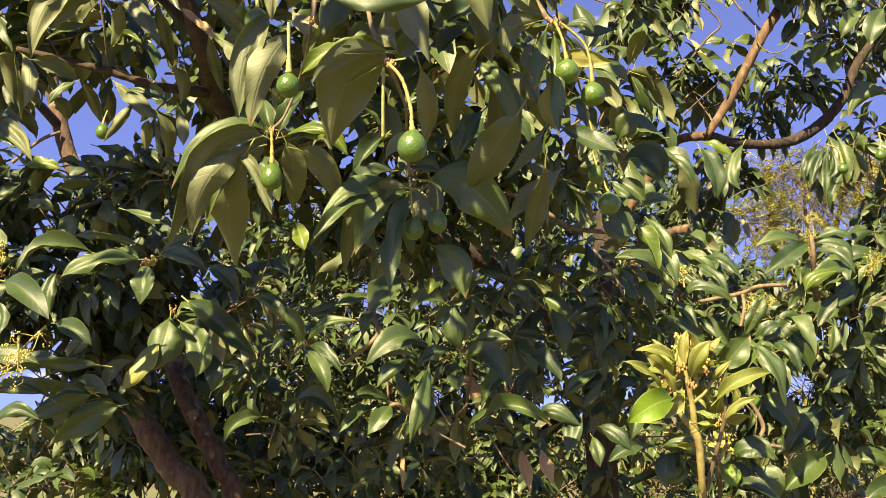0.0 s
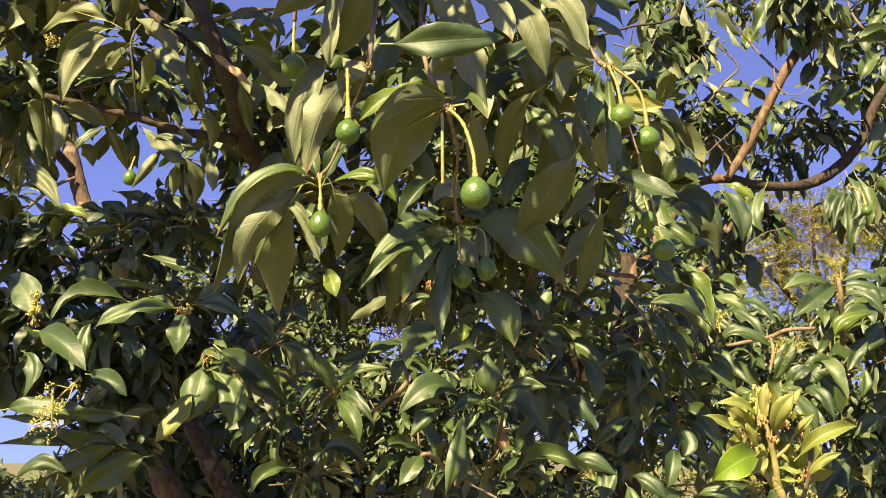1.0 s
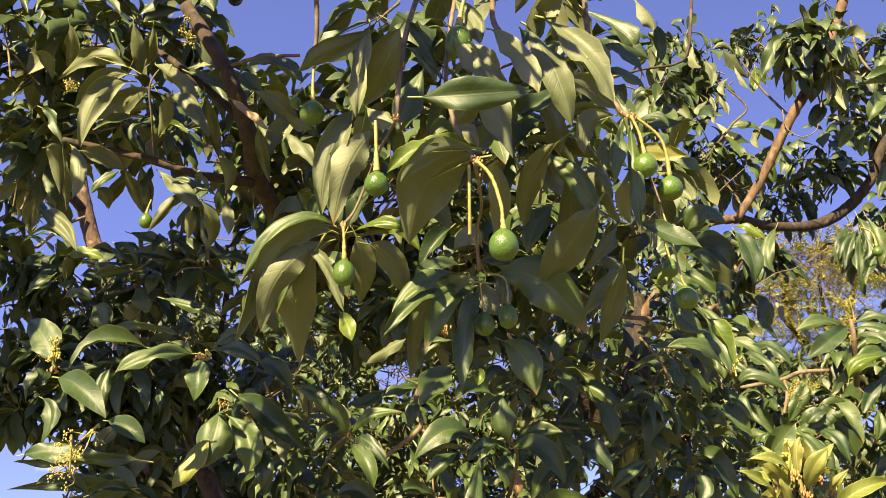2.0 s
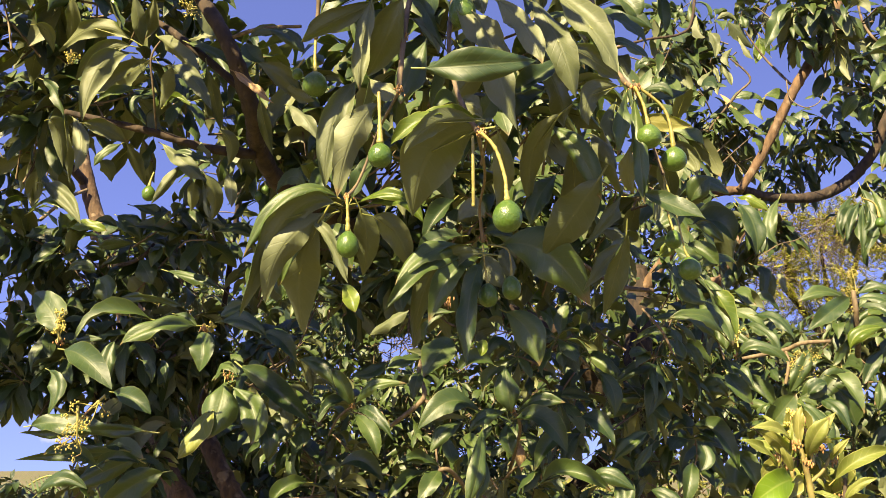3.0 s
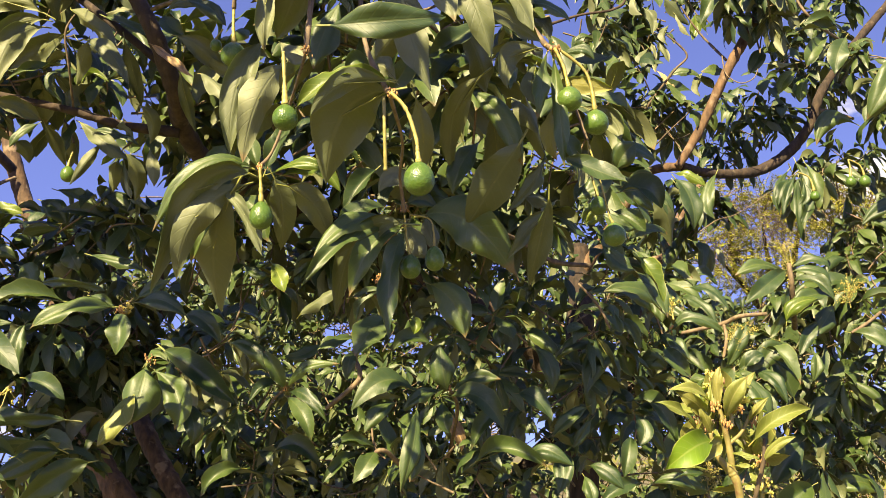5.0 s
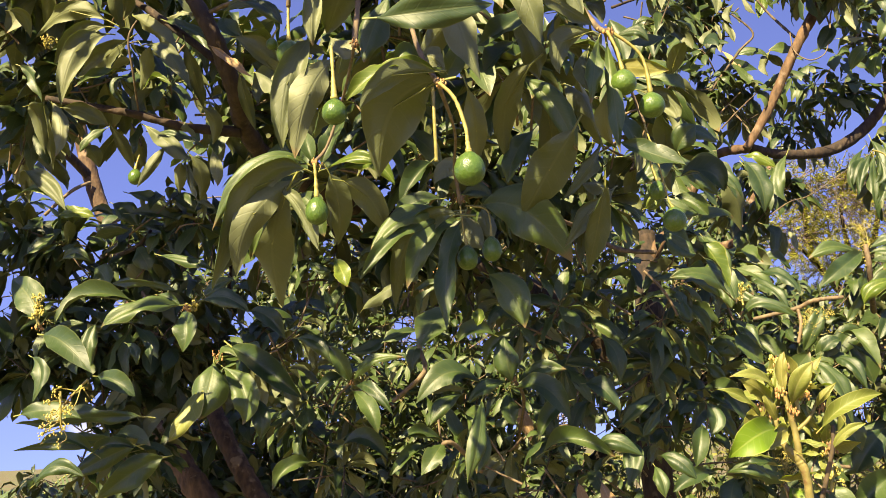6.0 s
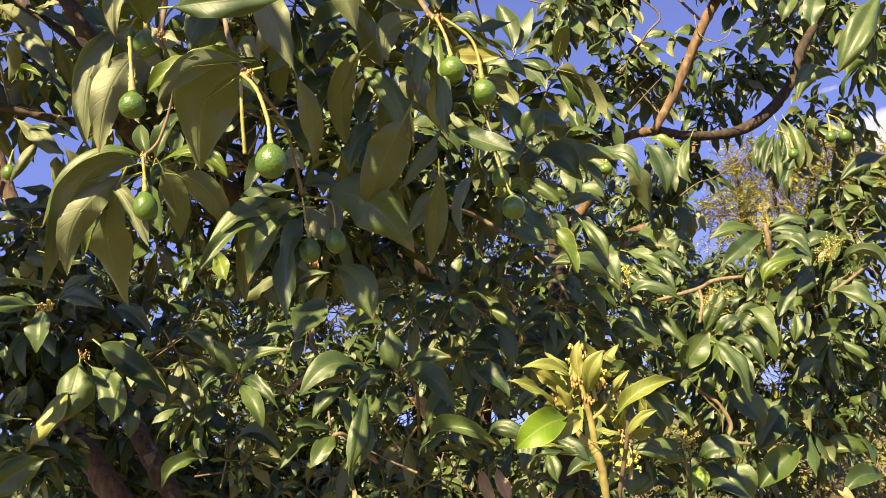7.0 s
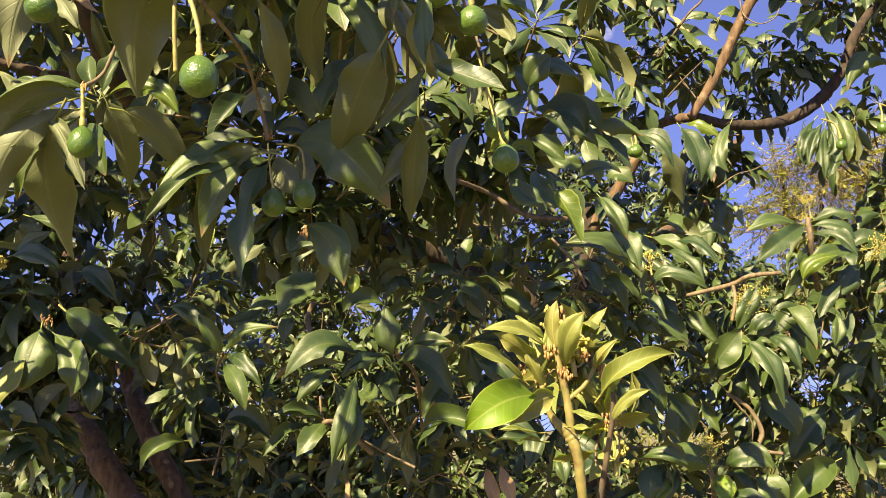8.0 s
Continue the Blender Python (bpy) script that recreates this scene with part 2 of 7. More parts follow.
def blades(base, mid, tip, width, facing, fold, curl, rows=6, cols=2, thick=0.0007, rng=None, wave=0.05, petiole=0.13, bend_tip=1.0):
    """Arrays of one or many leaves, each on a curved midrib from base over mid to tip, its upper face towards facing.
    Two faces with a little thickness between them: material 0 above, 1 below, 2 on the petiole."""
    rng = rng or np.random.default_rng(1)
    base, mid, tip, facing = (np.asarray(a, float).reshape(-1, 3) for a in (base, mid, tip, facing))
    k = len(base)
    width, fold, curl = (np.broadcast_to(np.asarray(a, float), (k,)) for a in (width, fold, curl))
    s = np.linspace(0, 1, rows + 1)
    ctrl = 2 * mid - 0.5 * (base + tip)
    sp = s[None, :, None]
    rib = (1 - sp) ** 2 * base[:, None] + 2 * sp * (1 - sp) * ctrl[:, None] + sp ** 2 * tip[:, None]
    tang = unit(2 * (1 - sp) * (ctrl - base)[:, None] + 2 * sp * (tip - ctrl)[:, None])
    up = unit(facing[:, None] - tang * np.sum(tang * facing[:, None], -1, keepdims=True))
    bend = rng.uniform(-0.1, 0.55, k)[:, None] * np.clip(s[None] - 0.5, 0, 1) ** 2 * np.linalg.norm(tip - base, axis=-1)[:, None] * bend_tip
    rib = rib - up * bend[..., None]
    twist = (curl[:, None] * (s[None] - 0.4))[..., None]
    right = np.cross(tang, up)
    up, right = up * np.cos(twist) + right * np.sin(twist), right * np.cos(twist) - up * np.sin(twist)
    half = 0.5 * width[:, None] * np.interp(s, PROFILE_S, PROFILE_W)[None]
    u = np.linspace(-1, 1, 2 * cols + 1)
    ph = rng.uniform(0, 6.3, (k, 2))
    length = np.linalg.norm(tip - base, axis=-1)
    freq = rng.uniform(7, 13, (k, 2))
    side = (u > 0).astype(int)
    ripple = np.sin(freq[:, side][:, None, :] * s[None, :, None] + ph[:, side][:, None, :]) * (np.abs(u) ** 2)[None, None]
    ripple *= (wave * length)[:, None, None] * np.sin(np.pi * s)[None, :, None] ** 0.5
    frill = rng.uniform(22, 38, (k, 2))
    ripple += np.sin(frill[:, side][:, None, :] * s[None, :, None] + ph[:, side][:, None, :]) * (np.abs(u) ** 4)[None, None] * (wave * 0.2 * length)[:, None, None] * np.sin(np.pi * s)[None, :, None]
    f = fold[:, None, None]
    cup = rng.uniform(-0.85, 0.2, k)
    out = u[None, None] * half[..., None] * np.cos(f)
    lift = (np.abs(u)[None, None] ** 1.3) * half[..., None] * np.sin(f) + ripple + cup[:, None, None] * (u[None, None] ** 4) * half[..., None]
    top = rib[:, :, None] + right[:, :, None] * out[..., None] + up[:, :, None] * lift[..., None]
    low = top - up[:, :, None] * thick
    nr, nc = rows + 1, 2 * cols + 1
    per = nr * nc
    grid = np.arange(per).reshape(nr, nc)
    quad = np.stack([grid[:-1, :-1], grid[:-1, 1:], grid[1:, 1:], grid[1:, :-1]], -1).reshape(-1, 4)
    verts = np.concatenate([top.reshape(k, per, 3), low.reshape(k, per, 3)], 1)
    faces = np.concatenate([quad, quad[:, [0, 3, 2, 1]] + per])
    slots = np.concatenate([np.zeros(len(quad), int), np.ones(len(quad), int)])
    uv1 = np.stack(np.meshgrid((u + 1) / 2, s), -1).reshape(per, 2)
    uvs = np.concatenate([uv1, uv1])
    if petiole == 0:
        all_faces = (faces[None] + (np.arange(k) * verts.shape[1])[:, None, None]).reshape(-1, 4)
        return verts.reshape(-1, 3), all_faces, np.tile(slots, k), np.tile(uvs, (k, 1))
    # petiole: a three-sided stalk that runs back from the blade's base and on under the midrib
    r = np.clip(length * 0.011, 0.0009, 0.003)
    ring = []
    tail = base - tang[:, 0] * (petiole * length)[:, None] + up[:, 0] * (0.03 * length)[:, None]
    steps = [(tail, 1.0, 0), (base - up[:, 0] * (r * 0.6)[:, None], 1.0, 0), (rib[:, rows // 2] - up[:, rows // 2] * (r * 0.4)[:, None], 0.55, rows // 2)]
    for c, scale, row in steps:
        for a in range(3):
            ang = a * 2.0944 + 0.5
            ring.append(c + (right[:, row] * np.cos(ang) + up[:, row] * np.sin(ang)) * (r * scale)[:, None])
    n0 = 2 * per
    verts = np.concatenate([verts, np.stack(ring, 1)], 1)
    pf = np.array([[n0 + q * 3 + a, n0 + q * 3 + (a + 1) % 3, n0 + q * 3 + 3 + (a + 1) % 3, n0 + q * 3 + 3 + a] for q in range(2) for a in range(3)])
    faces = np.concatenate([faces, pf])
    slots = np.concatenate([slots, np.full(len(pf), 2)])
    uvs = np.concatenate([uvs, np.full((9, 2), 0.5)])
    step = verts.shape[1]
    all_faces = (faces[None] + (np.arange(k) * step)[:, None, None]).reshape(-1, 4)
    return verts.reshape(-1, 3), all_faces, np.tile(slots, k), np.tile(uvs, (k, 1))


# leaves further north than this are joined with their like
FAR_LEAVES = 3.3
far_leaves = {}


def leaf(tree, base, mid, tip, width, turn=0.0, style="mature", curl=None, fold=None, wave=None):
    """One large leaf of a tree. turn: degrees by which its upper face turns about the midrib from facing south (180 shows the underside)."""
    rng = np.random.default_rng(int(abs(base[0] * 7919 + base[1] * 104729 + tip[2] * 1299709)))
    b, t = np.array(base), np.array(tip)
    axis = unit(t - b)
    south = np.array((0, -1.0, -0.15))
    n0 = unit(south - axis * np.dot(axis, south))
    a = radians(turn)
    n = n0 * math.cos(a) + np.cross(axis, n0) * math.sin(a)
    if fold is None:
        fold = {"young": 0.6, "lime": 0.15}.get(style, 0.55) + rng.uniform(-0.2, 0.25)
    if curl is None:
        curl = rng.uniform(-0.7, 0.7)
    if wave is None:
        wave = rng.uniform(0.03, 0.065)
    v, f, s, uv = blades(base, mid, tip, width, n, fold, curl, 24, 4, rng=rng, wave=wave, bend_tip=0.35)
    if b[1] > FAR_LEAVES:
        far_leaves.setdefault(style, []).append((v, f, s, uv))
        return None
    cut = len(v) - 9
    ob = part("leaf", mesh_of("leaf", v[:cut], f[s < 2].tolist(), STYLES[style][:2], s[s < 2], uv[:cut]), tree)
    part("petiole", mesh_of("petiole", v[cut:], (f[s == 2] - cut).tolist(), STYLES[style][2:]), ob)
    return ob


def tube(points, radii, sides=10, rough=0.0, seed=0, closed=True, steps=9):
    """Arrays of a round limb through points (a smooth curve), with uneven girth."""
    rng = np.random.default_rng(seed)
    p, r = np.array(points, float), np.array(radii, float)
    n = max(2, len(p) * steps)
    ts = np.linspace(0, len(p) - 1, n)
    out, rad = [], []
    for t in ts:
        i = min(int(t), len(p) - 2)
        f = t - i
        p0, p1, p2, p3 = p[max(i - 1, 0)], p[i], p[i + 1], p[min(i + 2, len(p) - 1)]
        out.append(0.5 * (2 * p1 + (p2 - p0) * f + (2 * p0 - 5 * p1 + 4 * p2 - p3) * f * f + (3 * p1 - p0 - 3 * p2 + p3) * f ** 3))
        rad.append(r[i] * (1 - f) + r[i + 1] * f)
    out, rad = np.array(out), np.array(rad)
    tang = unit(np.gradient(out, axis=0))
    ref = np.array((0.31, 0.94, 0.13))
    a = unit(np.cross(tang, ref))
    b = np.cross(tang, a)
    ang = np.linspace(0, 2 * np.pi, sides, endpoint=False)
    swell = 1 + rough * rng.normal(0, 1, (n, sides)) + rough * 1.5 * rng.normal(0, 1, (n, 1))
    v = out[:, None] + (a[:, None] * np.cos(ang)[None, :, None] + b[:, None] * np.sin(ang)[None, :, None]) * (rad[:, None] * swell)[..., None]
    g = np.arange(n * sides).reshape(n, sides)
    nxt = np.roll(g, -1, axis=1)
    f = np.stack([g[:-1], nxt[:-1], nxt[1:], g[1:]], -1).reshape(-1, 4).tolist()
    if closed:
        f += [g[0][::-1].tolist(), g[-1].tolist()]
    return v.reshape(-1, 3), f


def limb(tree, name, points, radii, material=BARK, rough=0.03, sides=14, label="", seed=3):
    v, f = tube(points, radii, sides, rough, seed)
    return part(name, mesh_of(name, v, f, [material]), tree, label)


def join(pieces):
    """Joins (verts, faces, slot) pieces into arrays."""
    vs, fs, ss, n = [], [], [], 0
    for v, f, slot in pieces:
        vs.append(np.asarray(v))
        fs += [[i + n for i in q] for q in f]
        ss += [slot] * len(f)
        n += len(v)
    return np.concatenate(vs), fs, ss


def ball(centre, radius, seg=8, rings=5, squeeze=(1, 1, 1)):
    th = np.linspace(0, np.pi, rings + 1)
    ph = np.linspace(0, 2 * np.pi, seg, endpoint=False)
    v = np.stack([np.outer(np.sin(th), np.cos(ph)), np.outer(np.sin(th), np.sin(ph)), np.outer(np.cos(th), np.ones(seg))], -1)
    v = v * radius * np.array(squeeze) + np.array(centre)
    g = np.arange((rings + 1) * seg).reshape(rings + 1, seg)
    nx = np.roll(g, -1, axis=1)
    return v.reshape(-1, 3), np.stack([g[:-1], g[1:], nx[1:], nx[:-1]], -1).reshape(-1, 4).tolist()


def fruit(tree, centre, radius, stalk, long=1.12, lean=(0.0, 0.0), thick=0.0042):
    """An unripe fruit: a rounded body, a little narrower at the stalk, and the stalk that it hangs from."""
    rings, seg = 20, 28
    th = np.linspace(0, np.pi, rings + 1)
    prof = np.sin(th) * (1 - 0.16 * np.cos(th) ** 3 * (np.cos(th) > 0) - 0.10 * np.cos(th))
    ph = np.linspace(0, 2 * np.pi, seg, endpoint=False)
    z = np.cos(th) * long + 0.05 * np.exp(-(th / 0.3) ** 2)
    v = np.stack([np.outer(prof, np.cos(ph)), np.outer(prof, np.sin(ph)), np.outer(z, np.ones(seg))], -1) * radius
    v[..., 0] += v[..., 2] * lean[0]
    v[..., 1] += v[..., 2] * lean[1]
    g = np.arange((rings + 1) * seg).reshape(rings + 1, seg)
    nx = np.roll(g, -1, axis=1)
    f = np.stack([g[:-1], g[1:], nx[1:], nx[:-1]], -1).reshape(-1, 4).tolist()
    body = part("fruit", mesh_of("fruit", v.reshape(-1, 3), f, [FRUIT]), tree, "small unripe green avocado hanging on its stalk")
    body.location = centre
    end = np.array(centre) + np.array((lean[0], lean[1], 1.0)) * radius * long * 0.97
    pts = [np.array(q) for q in stalk] + [end]
    radii = [thick * 0.8] * (len(pts) - 1) + [thick * 1.5]
    sv, sf = tube(pts, radii, 8, 0.06, int(abs(centre[0]) * 1000))
    st = part("stalk", mesh_of("stalk", sv - np.array(centre), sf, [STALK_RIPE]), body, "yellow-green fruit stalk")
    return body


def panicle(tree, base, tip, spread, count, seed, bud=0.0021, label="yellow-green avocado flower panicle with small buds"):
    """A spray of flowers: a curved axis, side stalks and small buds at their ends."""
    rng = np.random.default_rng(seed)
    b, t = np.array(base, float), np.array(tip, float)
    length = np.linalg.norm(t - b)
    pieces = []
    v, f = tube([b, (b + t) / 2 + rng.normal(0, 0.06, 3) * length, t], [0.0036, 0.0028, 0.0016], 6, 0.05, seed)
    pieces.append((v, f, 0))
    for i in range(count):
        s = rng.uniform(0.15, 1.0)
        o = b + (t - b) * s
        d = rng.normal(0, 1, 3)
        d = d / np.linalg.norm(d) + 0.5 * (t - b) / length
        e = o + d * spread * rng.uniform(0.45, 1.0)
        v, f = tube([o, (o + e) / 2 + rng.normal(0, 0.12, 3) * spread, e], [0.0016, 0.0013, 0.001], 5, 0.0, seed + i, True, 2)
        pieces.append((v, f, 0))
        for _ in range(rng.integers(6, 11)):
            c = e + rng.normal(0, 0.11, 3) * spread
            v, f = ball(c, bud * rng.uniform(0.7, 1.3), 6, 4, (1, 1, 1.25))
            pieces.append((v, f, 1))
    v, f, s = join([q for q in pieces if q[2] == 0])
    ob = part("flower_panicle", mesh_of("flower_panicle", v, f, [STALK_RIPE]), tree, label)
    v, f, s = join([q for q in pieces if q[2] == 1])
    tagged(part("bud", mesh_of("bud", v, f, [BUD]), ob), kind="stuff")
    return ob


def bud_cluster(tree, at, size, seed, material=BUD_BROWN):
    """A knot of bud scales at a shoot's end."""
    rng = np.random.default_rng(seed)
    pieces = []
    for i in range(26):
        c = np.array(at) + rng.normal(0, 0.4, 3) * size
        v, f = ball(c, size * rng.uniform(0.09, 0.2), 6, 4, (rng.uniform(0.7, 1.2), rng.uniform(0.7, 1.2), rng.uniform(1.0, 2.6)))
        pieces.append((v, f, 0))
    v, f, s = join(pieces)
    return tagged(part("bud", mesh_of("bud", v, f, [material], s), tree), kind="stuff")


# openings in the crowns through which the sky shows: axis from near to far, radius at the near end
GAPS = [
    ((0.43, 3.60, 1.60), (1.21, 11.00, 1.62), 0.056),
    ((0.29, 3.60, 1.67), (0.77, 11.00, 1.83), 0.043),
    ((-0.01, 3.60, 1.66), (-0.18, 11.00, 1.79), 0.030),
    ((1.37, 3.60, 1.69), (4.14, 11.00, 1.88), 0.056),
    ((1.36, 3.60, 1.43), (4.11, 11.00, 1.07), 0.052),
    ((0.81, 3.60, 1.36), (2.41, 11.00, 0.85), 0.047),
    ((1.25, 3.60, 2.37), (3.79, 11.00, 4.01), 0.064),
    ((1.36, 3.60, 2.39), (4.13, 11.00, 4.09), 0.047),
    ((-1.68, 3.60, 1.64), (-4.97, 11.00, 1.67), 0.082),
    ((-1.60, 3.60, 1.70), (-4.72, 11.00, 1.83), 0.073),
    ((-1.71, 3.60, 1.72), (-5.07, 11.00, 1.89), 0.064),
    ((-0.36, 3.60, 2.08), (-0.88, 11.00, 3.02), 0.043),
    ((-0.30, 3.60, 2.10), (-0.69, 11.00, 3.07), 0.034),
    ((0.14, 3.60, 2.13), (0.67, 11.00, 3.17), 0.021),
    ((-1.49, 3.60, 2.75), (-4.37, 11.00, 5.09), 0.073),
    ((-1.31, 3.60, 2.77), (-3.81, 11.00, 5.15), 0.052),
]


def outside_gaps(p):
    """Which of the points lie in no opening."""
    free = np.ones(len(p), dtype=bool)
    for a, b, r in GAPS:
        a, b = np.array(a), np.array(b)
        along = np.clip((p - a) @ (b - a) / np.dot(b - a, b - a), 0, 1)
        free &= np.linalg.norm(p - a - np.outer(along, b - a), axis=1) >= r * (1 + 2.1 * along) + 0.03
    return free


def shoots(rng, blobs, leaves=(6, 10), size=(0.12, 0.21), droop=1.0, twig=0.16):
    """Leafy shoots scattered in ellipsoids: the arrays of their leaves and of their twigs."""
    base, mid, tip, face, width, twigs = [], [], [], [], [], []
    for centre, radii, count in blobs:
        c, rad = np.array(centre), np.array(radii)
        for _ in range(count):
            d = rng.normal(0, 1, 3)
            d /= np.linalg.norm(d)
            node = c + d * rad * rng.uniform(0.15, 1.0) ** 0.5
            axis = unit(d * np.array((1, 1, 0.5)) + rng.normal(0, 0.5, 3) + np.array((0, -0.15, 0.35)))
            twigs.append((node - axis * twig * rng.uniform(0.8, 1.8) - np.array((0, 0, 0.03)), node))
            n = rng.integers(*leaves)
            spin = rng.uniform(0, 6.3)
            e1 = unit(np.cross(axis, (0.2, 0.1, 1.0)))
            e2 = np.cross(axis, e1)
            for i in range(n):
                a = spin + i * 2.4 + rng.normal(0, 0.25)
                off = node - axis * rng.uniform(0, 0.055)
                radial = e1 * math.cos(a) + e2 * math.sin(a)
                go = unit(radial + axis * rng.uniform(0.0, 0.75))
                ln = rng.uniform(*size)
                b = off + go * ln * 0.13
                sag = droop * rng.uniform(0.25, 1.7)
                m = b + go * ln * 0.5 - np.array((0, 0, 0.09 * ln * sag))
                t = m + unit(go - np.array((0, 0, 0.95 * sag))) * ln * 0.5
                up = unit(np.array((0, 0, 1.0)) + 0.5 * axis - 0.25 * go + rng.normal(0, 0.45, 3))
                base.append(b), mid.append(m), tip.append(t), face.append(up)
                width.append(ln * rng.uniform(0.29, 0.45))
    free = outside_gaps(np.array(mid))
    return *(np.array(a)[free] for a in (base, mid, tip, face, width)), twigs


def foliage(tree, blobs, seed, leaves=(6, 10), size=(0.12, 0.21), droop=1.0, style="mature", rows=6, cols=1, name="foliage", twig=0.16, twig_r=0.004):
    """The many leaves of a crown that nobody could count, with the twigs that bear them."""
    rng = np.random.default_rng(seed)
    b, m, t, fc, w, tw = shoots(rng, blobs, leaves, size, droop, twig)
    n = len(b)
    v, f, s, uv = blades(b, m, t, w, fc, rng.uniform(-0.2, 0.75, n), rng.uniform(-1.2, 1.2, n), rows, cols, rng=rng, wave=0.045)
    ob = part(name, mesh_of(name, v, f.tolist(), STYLES[style], s, uv), tree)
    tagged(ob, kind="stuff")
    pieces = []
    for i, (p, q) in enumerate(tw):
        tv, tf = tube([p, (p + q) / 2 + rng.normal(0, 0.012, 3), q], [twig_r * 1.2, twig_r, twig_r * 0.6], 5, 0.05, i, False, 2)
        pieces.append((tv, tf, 0))
    tv, tf, ts = join(pieces)
    tagged(part("twig_mass", mesh_of("twig_mass", tv, tf, [TWIG], ts), tree), kind="stuff")
    return ob


# ---- ground and distance ----
def ground_sheet():
    n = 60
    t = np.linspace(-1, 1, n + 1)
    g = np.sign(t) * np.abs(t) ** 3 * 2500
    x, y = np.meshgrid(g, g)
    z = 0.05 * np.sin(x * 0.7) * np.cos(y * 0.5) - 0.08
    v = np.stack([x, y, z], -1).reshape(-1, 3)
    i = np.arange((n + 1) ** 2).reshape(n + 1, n + 1)
    f = np.stack([i[:-1, :-1], i[:-1, 1:], i[1:, 1:], i[1:, :-1]], -1).reshape(-1, 4).tolist()
    ob = new("ground", mesh_of("ground", v, f, [GROUND]))
    return tagged(ob, "dry yellowed grass ground under the avocado trees", "ground", kind="structure")


ground_sheet()


def feathery_tree(at, height, crowns, seed):
    """A tree with fine, yellowish, feather-like leaves: fronds set with many small leaflets."""
    rng = np.random.default_rng(seed)
    t = thing("feathery_tree", at, "tall tree with fine yellow-green feathery foliage beyond the orchard", "tree")
    x, y, z = at
    limb(t, "trunk", [(x, y, z - 0.1), (x + 0.1, y, z + height * 0.35), (x - 0.1, y, z + height * 0.7)], [0.2, 0.15, 0.09], BARK, 0.05, 12, "", seed)
    twigs, b, m, tp, fc, w = [], [], [], [], [], []
    for c, rad, count in crowns:
        c, rad = np.array(c), np.array(rad)
        root = np.array((x, y, z + height * 0.55))
        limb(t, "limb", [root, (root + c) / 2 + rng.normal(0, 0.15, 3), c], [0.07, 0.045, 0.02], BARK, 0.05, 8, "", seed)
        for _ in range(count):
            d = rng.normal(0, 1, 3)
            d /= np.linalg.norm(d)
            o = c + d * rad * rng.uniform(0.1, 1.0) ** 0.5
            go = unit(d + rng.normal(0, 0.6, 3) - np.array((0, 0, 0.2)))
            ln = rng.uniform(0.22, 0.4)
            e = o + go * ln - np.array((0, 0, 0.06))
            twigs.append((o - go * 0.25, o, e))
            sd = unit(np.cross(go, rng.normal(0, 0.4, 3) + np.array((0, 0, 1))))
            for k in range(12):
                q = o + (e - o) * (k + 1) / 12
                for sign in (-1, 1):
                    ll = 0.05 * (1 - 0.3 * abs(k / 12 - 0.4)) * rng.uniform(0.8, 1.2)
                    tip = q + (sd * sign + go * 0.45 + rng.normal(0, 0.15, 3)) * ll
                    b.append(q), tp.append(tip), m.append((q + tip) / 2 + np.array((0, 0, 0.004)))
                    fc.append(np.array((0, 0, 1)) + rng.normal(0, 0.4, 3)), w.append(ll * 0.38)
    v, f, s, uv = blades(b, m, tp, w, fc, 0.1, 0.0, 2, 1, rng=rng, wave=0.0, petiole=0)
    tagged(part("foliage", mesh_of("foliage", v, f.tolist(), [FERN_LEAF, FERN_LEAF, STALK], s, uv), t), kind="stuff")
    pieces = []
    for i, pts in enumerate(twigs):
        tv, tf = tube(pts, [0.006, 0.004, 0.002], 4, 0, i, False, 2)
        pieces.append((tv, tf, 0))
    tv, tf, ts = join(pieces)
    tagged(part("twig_mass", mesh_of("twig_mass", tv, tf, [TWIG], ts), t), kind="stuff")
    return t


def bush(at, radii, count, seed, size=(0.1, 0.22), label="sunlit yellow-green bush behind the avocado trees"):
    t = thing("bush", at, label, "bush", "bushes behind the orchard")
    x, y, z = at
    for k in range(4):
        a = k * 1.7 + seed
        limb(t, "stem", [(x, y, z - 0.1), (x + math.cos(a) * radii[0] * 0.25, y, z + radii[2] * 0.6), (x + math.cos(a) * radii[0] * 0.5, y + math.sin(a) * radii[1] * 0.4, z + radii[2] * 1.2)], [0.04, 0.03, 0.012], TWIG, 0.05, 6, "", seed + k)
    foliage(t, [((x, y, z + radii[2] * 0.95), radii, count)], seed, (6, 10), size, 0.5, "bush", 3, 1, twig=0.3, twig_r=0.006)
    return t


